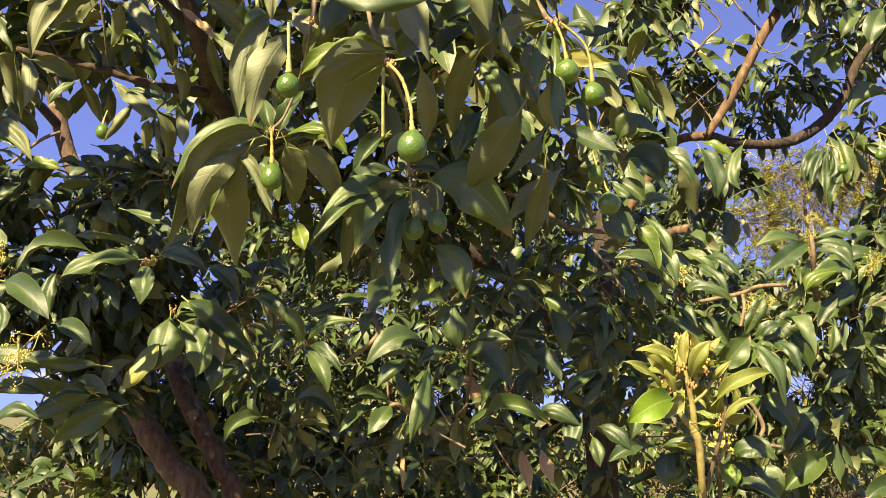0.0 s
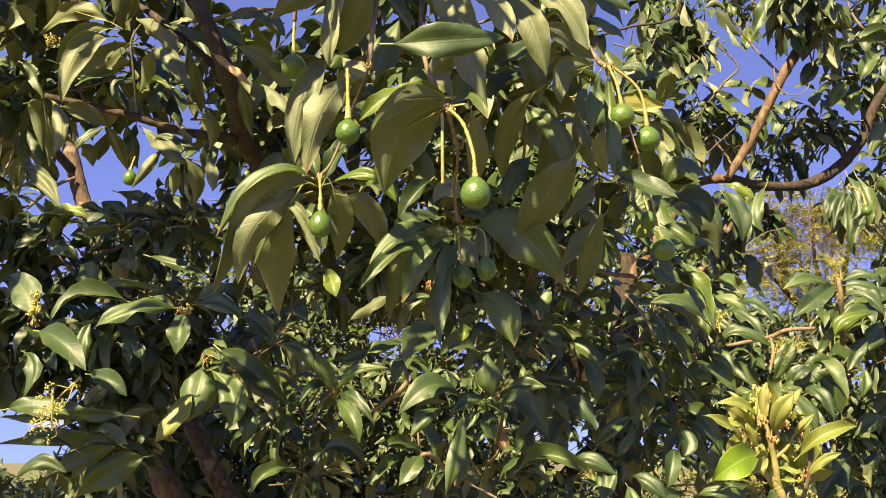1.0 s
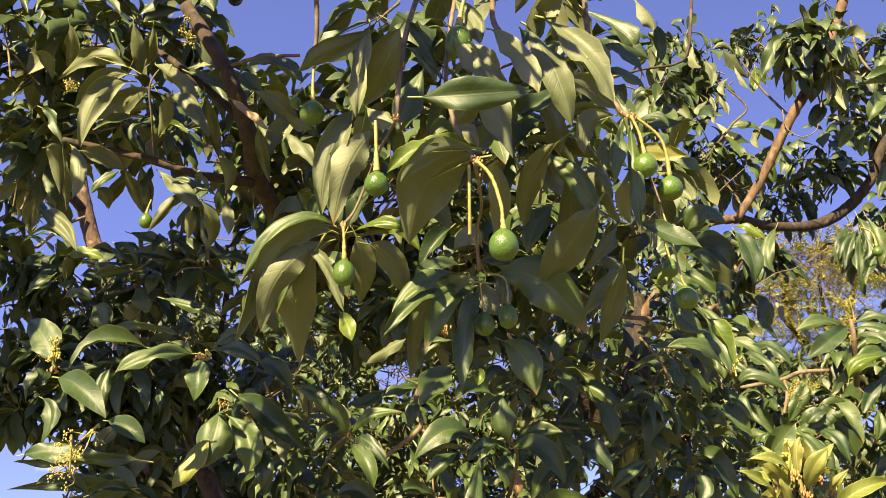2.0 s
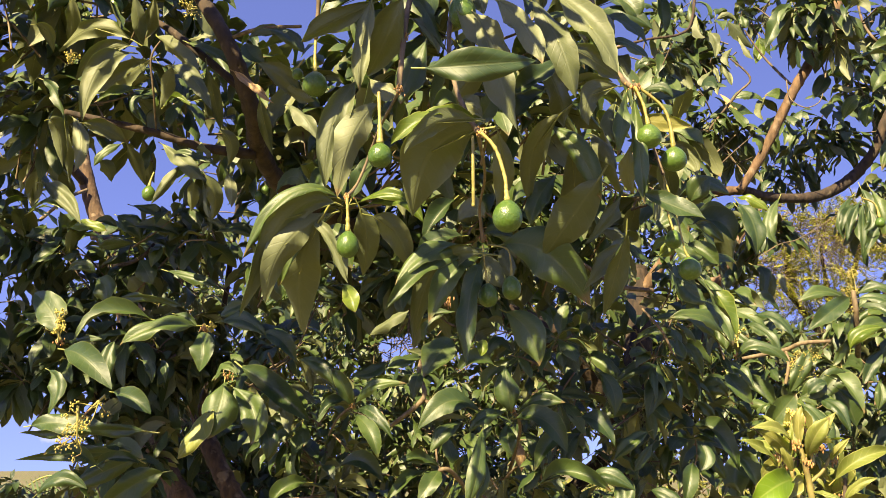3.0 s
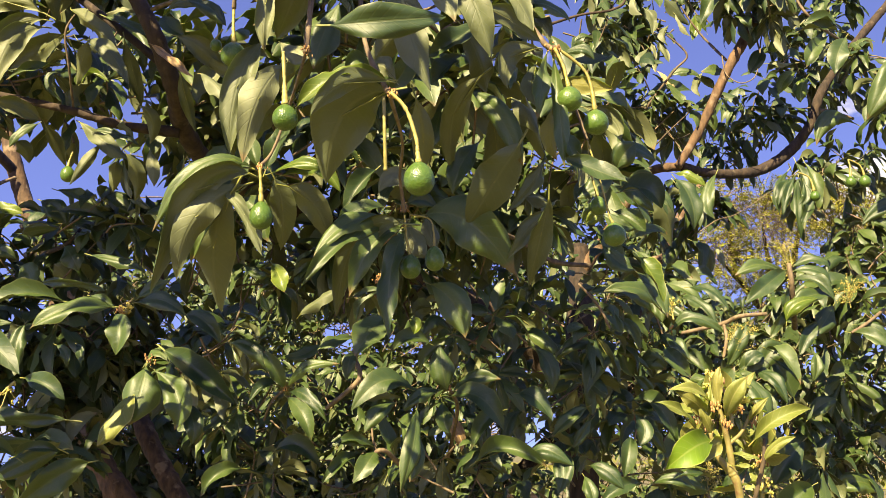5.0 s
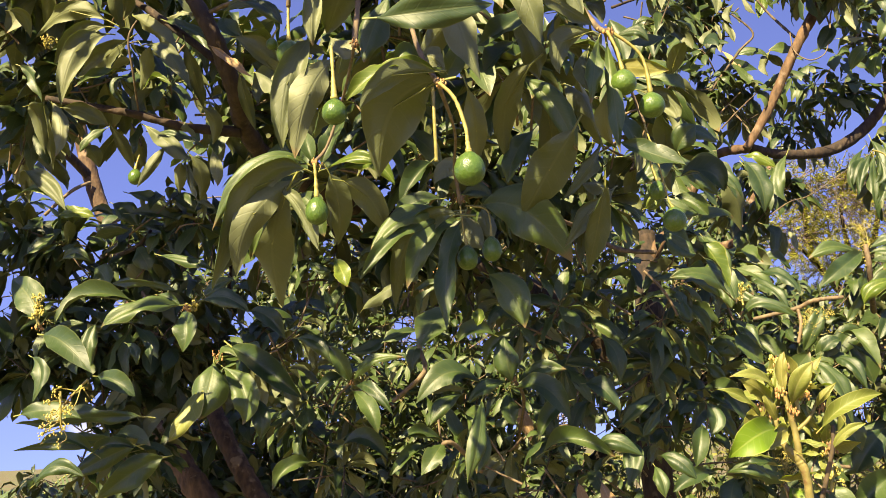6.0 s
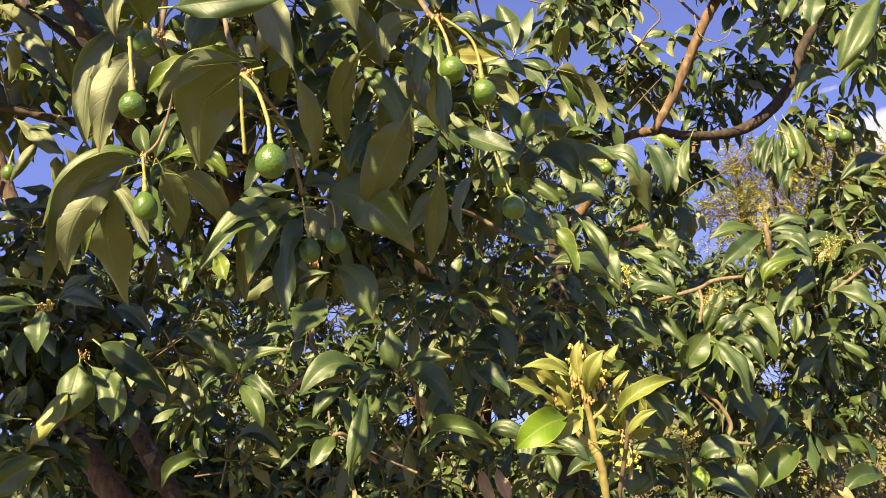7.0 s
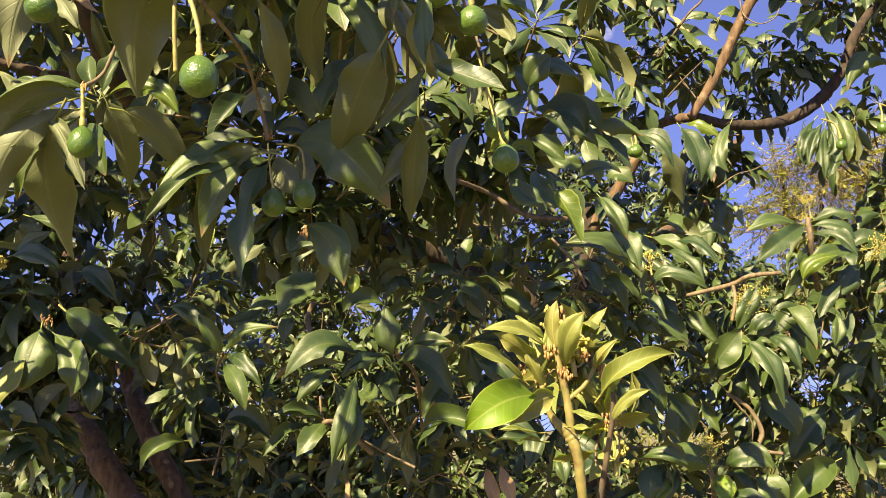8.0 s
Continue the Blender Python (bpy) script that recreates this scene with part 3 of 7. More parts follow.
def palm(at, height, seed):
    rng = np.random.default_rng(seed)
    t = thing("palm", at, "distant palm with arching feather fronds", "palm")
    x, y, z = at
    top = np.array((x, y, z + height))
    limb(t, "trunk", [(x, y, z - 0.1), (x + 0.1, y, z + height * 0.5), tuple(top)], [0.2, 0.16, 0.13], BARK, 0.05, 12, "", seed)
    for k in range(13):
        a = k * 2.4
        d = np.array((math.cos(a), math.sin(a), 0))
        rise = rng.uniform(0.1, 1.1)
        p = [top, top + d * 0.9 + np.array((0, 0, 0.7 * rise)), top + d * 2.0 + np.array((0, 0, 0.7 * rise - 0.7))]
        rib_v, rib_f = tube(p, [0.022, 0.014, 0.004], 5, 0, k)
        b, m, tp, fc = [], [], [], []
        sd = np.cross(d, (0, 0, 1))
        for i in range(26):
            s = 0.12 + 0.86 * i / 25
            q = (1 - s) ** 2 * p[0] + 2 * s * (1 - s) * (2 * p[1] - 0.5 * (p[0] + p[2])) + s * s * p[2]
            for sign in (-1, 1):
                ll = 0.55 * math.sin(math.pi * min(0.95, s + 0.1)) + 0.1
                e = q + (sd * sign * 0.8 + d * 0.5 - np.array((0, 0, 0.45))) * ll
                b.append(q), tp.append(e), m.append((q + e) / 2 + np.array((0, 0, 0.04))), fc.append((0, 0, 1.0))
        v, f, sl, uv = blades(b, m, tp, 0.035, fc, 0.2, 0, 3, 1, rng=rng, wave=0.0, petiole=0.02)
        v, f, sl = join([(v, f.tolist(), 0), (rib_v, rib_f, 1)])
        part("frond", mesh_of("frond", v, f, [PALM_LEAF, STALK], sl, None), t)
    return t


feathery_tree((6.2, 15.0, -0.08), 6.0, [((5.163, 13.000, 4.714), (0.74, .5, 0.58), 230),
    ((6.094, 13.500, 5.177), (0.77, .5, 0.43), 230),
    ((7.007, 14.000, 5.024), (0.71, .5, 0.53), 190),
    ((4.456, 13.000, 4.221), (0.49, .4, 0.41), 115),
    ((4.692, 13.000, 4.975), (0.50, .4, 0.50), 70),
    ((5.689, 13.500, 3.877), (1.01, .5, 0.42), 190),
    ((4.859, 14.000, 3.106), (0.77, .5, 0.43), 150),
    ((7.812, 14.000, 5.012), (0.80, .5, 0.80), 150)], 21)
palm((-7.2, 14.5, -0.08), 1.0, 5)
bush((0.6, 15.0, -0.08), (2.2, 0.9, 0.9), 170, 31)
bush((3.6, 16.0, -0.08), (2.2, 0.9, 1.0), 170, 32)
bush((7.0, 15.5, -0.08), (2.4, 0.9, 0.9), 170, 33)
bush((-2.5, 15.5, -0.08), (2.2, 0.9, 0.7), 130, 34)
bush((4.6, 11.5, -0.08), (1.3, 0.6, 0.75), 90, 36)
bush((2.4, 12.0, -0.08), (1.2, 0.6, 0.7), 80, 37)
bush((10.5, 16.5, -0.08), (2.4, 0.9, 1.0), 130, 35)


# ---- the avocado tree whose branches hang before the camera ----
tree = thing("avocado_tree", (0.945, 5.000, -0.08), "large avocado tree with hanging glossy leaves and small green fruits", "tree")
limb(tree, "limb", [(-1.039, 2.900, 3.283), (-0.867, 2.800, 3.001), (-0.800, 2.900, 2.808), (-0.808, 3.100, 2.723), (-0.745, 3.300, 2.640), (-0.557, 3.600, 2.578), (-0.375, 3.900, 2.568), (-0.004, 4.400, 2.407), (0.470, 4.800, 2.234), (0.820, 5.000, 1.806)], [0.0231, 0.0255, 0.0297, 0.0314, 0.0332, 0.0382, 0.0437, 0.0568, 0.0702, 0.0776], BARK, seed=1)
limb(tree, "limb", [(-1.463, 3.000, 2.833), (-1.172, 3.000, 2.760), (-0.994, 3.050, 2.717), (-0.815, 3.080, 2.699)], [0.0096, 0.0134, 0.0155, 0.0195], BARK, seed=2)
limb(tree, "limb", [(-0.856, 2.800, 3.001), (-0.747, 2.750, 3.010), (-0.604, 2.700, 2.991)], [0.0073, 0.0063, 0.0053], TWIG, seed=3)
limb(tree, "limb", [(-1.221, 3.000, 3.201), (-1.102, 2.950, 3.110), (-0.947, 2.900, 2.970), (-0.811, 2.900, 2.848)], [0.0098, 0.0116, 0.0132, 0.0149], BARK, seed=4)
limb(tree, "trunk", [(0.907, 5.100, 2.713), (0.886, 5.050, 2.416), (0.839, 5.000, 1.983), (0.825, 5.000, 1.403), (0.945, 5.000, -0.100)], [0.0508, 0.0683, 0.0753, 0.0820, 0.1066], BARK, seed=5)
limb(tree, "limb", [(1.416, 4.800, 3.071), (1.565, 4.800, 3.294), (1.715, 4.750, 3.582), (1.886, 4.800, 3.848), (2.079, 4.900, 4.177), (2.254, 5.000, 4.544)], [0.0214, 0.0241, 0.0266, 0.0298, 0.0308, 0.0291], BARK_RED, seed=6)
limb(tree, "limb", [(1.445, 4.850, 3.086), (1.675, 5.000, 3.086), (1.956, 5.100, 3.123), (2.192, 5.200, 3.254), (2.353, 5.200, 3.427), (2.457, 5.200, 3.647), (2.727, 5.300, 3.962), (3.085, 5.400, 4.334)], [0.0265, 0.0273, 0.0305, 0.0336, 0.0288, 0.0264, 0.0244, 0.0252], BARK, seed=7)
limb(tree, "limb", [(0.894, 5.050, 2.542), (1.116, 5.000, 2.848), (1.264, 4.900, 3.062), (1.441, 4.840, 3.083)], [0.0340, 0.0295, 0.0242, 0.0240], BARK_RED, seed=8)
limb(tree, "limb", [(2.362, 5.200, 3.505), (2.509, 5.300, 3.558), (2.728, 5.400, 3.538)], [0.0118, 0.0103, 0.0087], TWIG, seed=9)
limb(tree, "limb", [(1.162, 5.600, 2.501), (1.719, 7.000, 2.960), (1.934, 7.000, 3.024), (2.022, 7.000, 3.193), (2.158, 7.200, 3.409), (2.481, 7.500, 3.801)], [0.0276, 0.0435, 0.0393, 0.0395, 0.0363, 0.0287], BARK_RED, seed=10)
limb(tree, "twig", [(-0.364, 3.450, 1.780), (-0.259, 3.400, 1.856), (-0.239, 3.400, 1.900), (-0.261, 3.450, 1.966), (-0.250, 3.500, 2.034)], [0.0072, 0.0091, 0.0081, 0.0093, 0.0084], TWIG, seed=11)
limb(tree, "twig", [(-0.199, 3.400, 1.829), (-0.239, 3.400, 1.870), (-0.259, 3.400, 1.856)], [0.0061, 0.0081, 0.0081], TWIG, seed=12)
limb(tree, "twig", [(0.238, 3.300, 2.392), (0.370, 3.450, 2.371), (0.484, 3.450, 2.293), (0.632, 3.500, 2.283)], [0.0072, 0.0085, 0.0085, 0.0086], TWIG, seed=13)
limb(tree, "twig", [(0.564, 3.400, 2.197), (0.632, 3.400, 2.112), (0.668, 3.400, 2.028)], [0.0042, 0.0052, 0.0041], TWIG, seed=14)
limb(tree, "twig", [(1.197, 4.300, 2.110), (1.374, 4.250, 2.141), (1.440, 4.200, 2.166), (1.568, 4.200, 2.174)], [0.0082, 0.0102, 0.0101, 0.0081], TWIG, seed=15)
limb(tree, "twig", [(1.382, 4.250, 2.140), (1.372, 4.200, 2.070), (1.350, 4.200, 1.983)], [0.0076, 0.0075, 0.0075], TWIG, seed=16)
limb(tree, "twig", [(1.301, 4.200, 1.690), (1.382, 4.200, 1.630), (1.424, 4.200, 1.535), (1.405, 4.200, 1.469), (1.498, 4.200, 1.447)], [0.0074, 0.0086, 0.0098, 0.0085, 0.0073], TWIG, seed=17)
limb(tree, "twig", [(1.002, 4.100, 1.474), (1.106, 4.050, 1.444), (1.160, 4.000, 1.385), (1.182, 4.100, 1.207)], [0.0071, 0.0070, 0.0081, 0.0094], TWIG, seed=18)
limb(tree, "twig", [(1.741, 4.300, 2.424), (1.743, 4.300, 2.330), (1.779, 4.400, 2.212), (1.861, 4.600, 2.155)], [0.0104, 0.0130, 0.0132, 0.0138], TWIG, seed=19)
limb(tree, "twig", [(1.998, 4.300, 2.086), (2.083, 4.300, 2.132), (2.219, 4.400, 2.204)], [0.0077, 0.0077, 0.0080], TWIG, seed=20)
limb(tree, "twig", [(0.660, 4.100, 3.574), (0.775, 4.000, 3.565), (0.936, 4.000, 3.592), (1.000, 4.000, 3.666), (1.035, 4.000, 3.931)], [0.0067, 0.0058, 0.0058, 0.0066, 0.0081], BARK, seed=21)
limb(tree, "twig", [(2.116, 4.700, 4.191), (2.132, 4.700, 4.002), (2.215, 4.700, 3.855), (2.648, 5.200, 3.937)], [0.0057, 0.0069, 0.0078, 0.0103], TWIG, seed=22)
limb(tree, "twig", [(1.552, 4.900, 4.058), (1.608, 4.900, 3.951), (1.665, 4.900, 3.863), (1.734, 4.780, 3.671)], [0.0049, 0.0058, 0.0065, 0.0078], TWIG, seed=23)
limb(tree, "twig", [(1.456, 4.900, 3.883), (1.559, 4.900, 3.760), (1.470, 4.900, 3.658), (1.322, 5.000, 3.478)], [0.0048, 0.0058, 0.0064, 0.0081], TWIG, seed=24)
limb(tree, "twig", [(-0.174, 1.800, 2.730), (-0.207, 1.650, 2.514), (-0.218, 1.600, 2.396), (-0.224, 1.560, 2.279)], [0.0048, 0.0054, 0.0051, 0.0049], TWIG, seed=25)
limb(tree, "twig", [(-0.102, 1.850, 2.761), (-0.133, 1.680, 2.459), (-0.123, 1.600, 2.306), (-0.085, 1.550, 2.198)], [0.0049, 0.0043, 0.0041, 0.0049], TWIG, seed=26)
limb(tree, "twig", [(-0.085, 1.560, 2.202), (-0.065, 1.800, 2.201), (-0.072, 1.950, 2.175), (-0.064, 2.000, 2.112)], [0.0039, 0.0028, 0.0030, 0.0049], TWIG, seed=27)
limb(tree, "twig", [(-0.224, 1.560, 2.279), (-0.283, 1.850, 2.318), (-0.328, 1.900, 2.225), (-0.352, 1.860, 2.174)], [0.0030, 0.0029, 0.0030, 0.0046], TWIG, seed=28)
limb(tree, "twig", [(0.192, 2.000, 2.823), (0.191, 1.900, 2.555), (0.222, 1.800, 2.403), (0.242, 1.770, 2.375)], [0.0067, 0.0062, 0.0058, 0.0057], TWIG, seed=29)
limb(tree, "twig", [(0.244, 1.780, 2.379), (0.300, 1.950, 2.350), (0.328, 1.950, 2.246)], [0.0046, 0.0031, 0.0037], TWIG, seed=30)
limb(tree, "twig", [(-0.094, 1.560, 2.196), (-0.094, 1.560, 2.132), (-0.094, 1.570, 2.070)], [0.0029, 0.0029, 0.0034], STALK_RIPE, seed=31)
limb(tree, "twig", [(1.691, 4.720, 3.669), (1.695, 4.700, 3.555), (1.759, 4.680, 3.493), (1.843, 4.700, 3.527), (1.886, 4.720, 3.600)], [0.0037, 0.0034, 0.0030, 0.0028, 0.0025], TWIG, seed=32)
limb(tree, "twig", [(-0.498, 2.300, 3.049), (-0.495, 2.350, 2.908), (-0.508, 2.400, 2.798)], [0.0077, 0.0062, 0.0062], TWIG, seed=33)
limb(tree, "twig", [(-0.031, 1.750, 2.682), (-0.041, 1.680, 2.551), (-0.029, 1.620, 2.481)], [0.0059, 0.0056, 0.0053], TWIG, seed=34)
limb(tree, "twig", [(0.067, 3.100, 1.806), (0.103, 3.400, 1.754), (0.084, 3.900, 1.594)], [0.0055, 0.0060, 0.0069], TWIG, seed=35)
limb(tree, "twig", [(-0.475, 3.200, 1.838), (-0.552, 3.400, 1.805), (-0.623, 3.700, 1.757)], [0.0048, 0.0040, 0.0044], TWIG, seed=36)
limb(tree, "twig", [(-0.198, 3.300, 1.613), (-0.149, 3.300, 1.621), (-0.061, 3.500, 1.520)], [0.0077, 0.0077, 0.0082], TWIG, seed=37)
limb(tree, "twig", [(-1.093, 2.850, 3.029), (-1.126, 2.850, 2.959), (-1.126, 2.900, 2.852), (-1.144, 3.000, 2.762)], [0.0028, 0.0037, 0.0037, 0.0038], TWIG, seed=38)
limb(tree, "twig", [(0.006, 3.700, 1.582), (0.051, 3.700, 1.500), (0.079, 3.700, 1.415), (0.145, 3.700, 1.436), (0.200, 3.700, 1.411)], [0.0028, 0.0025, 0.0022, 0.0020, 0.0017], TWIG, seed=60)
limb(tree, "twig", [(0.184, 3.800, 1.510), (0.238, 3.800, 1.421), (0.306, 3.800, 1.322)], [0.0042, 0.0038, 0.0034], TWIG, seed=61)
limb(tree, "twig", [(1.316, 4.100, 1.638), (1.361, 4.100, 1.570), (1.354, 4.100, 1.473), (1.415, 4.100, 1.460)], [0.0033, 0.0030, 0.0026, 0.0023], TWIG, seed=62)
limb(tree, "twig", [(1.549, 4.950, 2.741), (1.652, 4.950, 2.805), (1.770, 4.950, 2.839), (1.982, 4.950, 2.967)], [0.0035, 0.0032, 0.0028, 0.0024], TWIG, seed=63)
limb(tree, "twig", [(-0.196, 3.300, 1.705), (-0.188, 3.300, 1.638), (-0.152, 3.300, 1.597)], [0.0040, 0.0036, 0.0032], TWIG, seed=64)

# ---- its hanging fruits ----
fruit(tree, (-0.040, 1.500, 2.033), 0.0248, [(-0.081, 1.500, 2.179), (-0.058, 1.500, 2.151), (-0.043, 1.500, 2.102), (-0.041, 1.500, 2.077)], 1.12, thick=0.004)
fruit(tree, (-0.344, 1.850, 2.073), 0.0226, [(-0.347, 1.850, 2.171), (-0.345, 1.850, 2.137)], 1.25, thick=0.004)
fruit(tree, (-0.251, 1.500, 2.141), 0.0205, [(-0.254, 1.500, 2.254), (-0.252, 1.500, 2.203)], 1.05, thick=0.004)
fruit(tree, (0.259, 1.760, 2.265), 0.0244, [(0.237, 1.760, 2.370), (0.251, 1.760, 2.334), (0.256, 1.760, 2.307)], 1.02, thick=0.004)
fruit(tree, (0.316, 1.800, 2.231), 0.0249, [(0.252, 1.800, 2.387), (0.296, 1.800, 2.347), (0.311, 1.800, 2.310)], 1.02, thick=0.004)
fruit(tree, (0.363, 1.920, 2.031), 0.0235, [(0.321, 1.920, 2.236), (0.342, 1.920, 2.148), (0.355, 1.920, 2.074)], 1.05, thick=0.0024)
fruit(tree, (0.348, 1.980, 2.109), 0.0183, [(0.335, 1.980, 2.255), (0.336, 1.980, 2.191)], 1.15, thick=0.0024)
fruit(tree, (-0.507, 2.400, 2.664), 0.0339, [(-0.508, 2.400, 2.801), (-0.509, 2.400, 2.747)], 1.05, thick=0.0052)
fruit(tree, (-0.565, 2.450, 2.717), 0.0158, [(-0.547, 2.450, 2.763), (-0.559, 2.450, 2.746)], 1.1, thick=0.003)
fruit(tree, (-1.189, 3.100, 2.568), 0.0233, [(-1.175, 3.100, 2.645), (-1.183, 3.100, 2.621)], 1.2, thick=0.004)
fruit(tree, (-0.108, 1.660, 2.488), 0.0262, [(-0.092, 1.660, 2.601), (-0.103, 1.660, 2.552)], 1.3, thick=0.0052)
fruit(tree, (-0.055, 2.000, 1.993), 0.0218, [(-0.065, 2.000, 2.106), (-0.061, 2.000, 2.056)], 1.2, thick=0.0024)
fruit(tree, (-0.003, 2.020, 2.013), 0.0209, [(-0.054, 2.020, 2.111), (-0.012, 2.020, 2.101), (-0.003, 2.020, 2.072)], 1.3, thick=0.0024)
fruit(tree, (-0.806, 3.100, 2.555), 0.0136, [(-0.793, 3.100, 2.620), (-0.804, 3.100, 2.595)], 1.2, thick=0.003)
fruit(tree, (-0.782, 3.100, 2.577), 0.0136, [(-0.793, 3.100, 2.620), (-0.785, 3.100, 2.603)], 1.2, thick=0.003)
fruit(tree, (-1.320, 3.000, 3.234), 0.0281, [(-1.317, 3.000, 3.312), (-1.320, 3.000, 3.278)], 1.1, thick=0.0052)
fruit(tree, (2.049, 4.600, 2.831), 0.0261, [(1.970, 4.600, 2.962), (2.031, 4.600, 2.931)], 1.05, thick=0.0052)
fruit(tree, (0.980, 4.000, 2.666), 0.0270, [(0.979, 4.000, 2.738), (0.983, 4.000, 2.707)], 1.05, thick=0.0052)
fruit(tree, (1.974, 4.700, 3.710), 0.0309, [(1.932, 4.700, 3.750), (1.960, 4.700, 3.750)], 1.1, thick=0.0052)
fruit(tree, (2.323, 4.600, 2.904), 0.0296, [(2.248, 4.600, 3.023), (2.305, 4.600, 2.991)], 1.1, thick=0.0052)
fruit(tree, (2.249, 4.600, 2.903), 0.0266, [(2.248, 4.600, 3.023), (2.254, 4.600, 2.977)], 1.1, thick=0.0052)
fruit(tree, (0.968, 4.000, 2.664), 0.0228, [(0.963, 4.000, 2.724), (0.968, 4.000, 2.695)], 1.05, thick=0.004)

# ---- its large leaves ----
# above the cluster
leaf(tree, (-0.114, 1.700, 2.600), (-0.081, 1.664, 2.529), (-0.065, 1.660, 2.479), 0.053, -158.44)
leaf(tree, (0.228, 2.200, 2.856), (0.310, 2.153, 2.766), (0.340, 2.150, 2.722), 0.097, -30)
leaf(tree, (0.246, 2.200, 2.767), (0.310, 2.156, 2.740), (0.379, 2.150, 2.694), 0.083, -40)
leaf(tree, (0.406, 2.400, 2.998), (0.446, 2.376, 2.931), (0.444, 2.380, 2.889), 0.073, 134.201)
# central top cluster
leaf(tree, (-0.174, 1.460, 2.279), (-0.089, 1.440, 2.275), (0.012, 1.470, 2.295), 0.066, 6, fold=0.5, curl=0.1)
leaf(tree, (-0.261, 1.600, 2.482), (-0.348, 1.560, 2.415), (-0.398, 1.550, 2.373), 0.056, 125, fold=0.6)
leaf(tree, (-0.274, 1.573, 2.475), (-0.288, 1.530, 2.353), (-0.294, 1.548, 2.279), 0.050, 150, fold=0.8, curl=0.9)
leaf(tree, (-0.217, 1.564, 2.463), (-0.248, 1.604, 2.411), (-0.291, 1.713, 2.386), 0.072, 172, fold=0.35)
leaf(tree, (-0.208, 1.660, 2.474), (-0.174, 1.620, 2.430), (-0.156, 1.620, 2.378), 0.040, 150)
leaf(tree, (-0.213, 1.660, 2.533), (-0.175, 1.630, 2.469), (-0.148, 1.600, 2.380), 0.033, 25)
leaf(tree, (-0.304, 1.593, 2.315), (-0.340, 1.560, 2.218), (-0.356, 1.589, 2.112), 0.055, 165, fold=0.45, curl=0.2)
leaf(tree, (-0.265, 1.594, 2.273), (-0.304, 1.559, 2.196), (-0.336, 1.586, 2.097), 0.062, 150, fold=0.4, curl=0.2)
leaf(tree, (-0.514, 2.050, 2.459), (-0.469, 2.020, 2.416), (-0.436, 2.020, 2.358), 0.049, 150)
leaf(tree, (-0.127, 1.655, 2.517), (-0.065, 1.628, 2.420), (-0.022, 1.643, 2.387), 0.065, 165, fold=0.3)
leaf(tree, (-0.080, 1.612, 2.447), (-0.046, 1.591, 2.329), (-0.017, 1.612, 2.224), 0.060, 160, fold=0.35, curl=0.2)
leaf(tree, (-0.047, 1.580, 2.467), (0.000, 1.540, 2.394), (0.028, 1.540, 2.318), 0.057, 168, fold=0.4, curl=-0.2)
leaf(tree, (0.023, 1.632, 2.502), (0.067, 1.591, 2.386), (0.096, 1.612, 2.286), 0.064, 172, fold=0.4, curl=0.3)
leaf(tree, (0.054, 1.620, 2.511), (0.124, 1.560, 2.396), (0.164, 1.560, 2.310), 0.068, 158, fold=0.35, curl=-0.1)
leaf(tree, (0.101, 1.696, 2.425), (0.149, 1.736, 2.420), (0.214, 1.803, 2.405), 0.054, 175, "fresh", fold=0.3)
leaf(tree, (0.206, 1.776, 2.379), (0.148, 1.755, 2.351), (0.139, 1.766, 2.291), 0.056, 150, fold=0.5)
leaf(tree, (0.104, 1.820, 2.465), (0.041, 1.800, 2.407), (-0.014, 1.800, 2.378), 0.060, 15)
leaf(tree, (0.063, 1.860, 2.405), (0.025, 1.840, 2.366), (0.001, 1.840, 2.335), 0.050, 20)
leaf(tree, (-0.090, 1.560, 2.228), (-0.167, 1.520, 2.216), (-0.237, 1.520, 2.169), 0.043, 30, "fresh", fold=0.5, curl=0.2)
leaf(tree, (-0.087, 1.540, 2.216), (-0.157, 1.500, 2.197), (-0.211, 1.500, 2.143), 0.047, 140, fold=0.5, curl=0.2)
leaf(tree, (-0.085, 1.559, 2.207), (-0.167, 1.622, 2.189), (-0.206, 1.735, 2.102), 0.116, 160, fold=0.35, curl=0.2)
leaf(tree, (-0.121, 1.660, 2.291), (-0.143, 1.640, 2.299), (-0.164, 1.640, 2.280), 0.037, 20)
leaf(tree, (-0.074, 1.629, 2.255), (-0.096, 1.637, 2.287), (-0.125, 1.668, 2.287), 0.044, 165)
leaf(tree, (-0.067, 1.836, 2.448), (-0.100, 1.876, 2.428), (-0.134, 1.941, 2.404), 0.057, 170)
leaf(tree, (-0.182, 1.800, 2.496), (-0.216, 1.780, 2.413), (-0.234, 1.780, 2.346), 0.065, 10)
leaf(tree, (-0.292, 1.740, 2.384), (-0.262, 1.720, 2.351), (-0.235, 1.720, 2.341), 0.044, 170)
leaf(tree, (-0.088, 1.800, 2.303), (-0.059, 1.780, 2.337), (-0.044, 1.780, 2.373), 0.048, 15)
leaf(tree, (0.065, 1.847, 2.463), (0.103, 1.900, 2.409), (0.123, 1.992, 2.373), 0.066, 165)
leaf(tree, (-0.036, 1.805, 2.292), (-0.022, 1.873, 2.224), (-0.035, 1.969, 2.173), 0.060, 175)
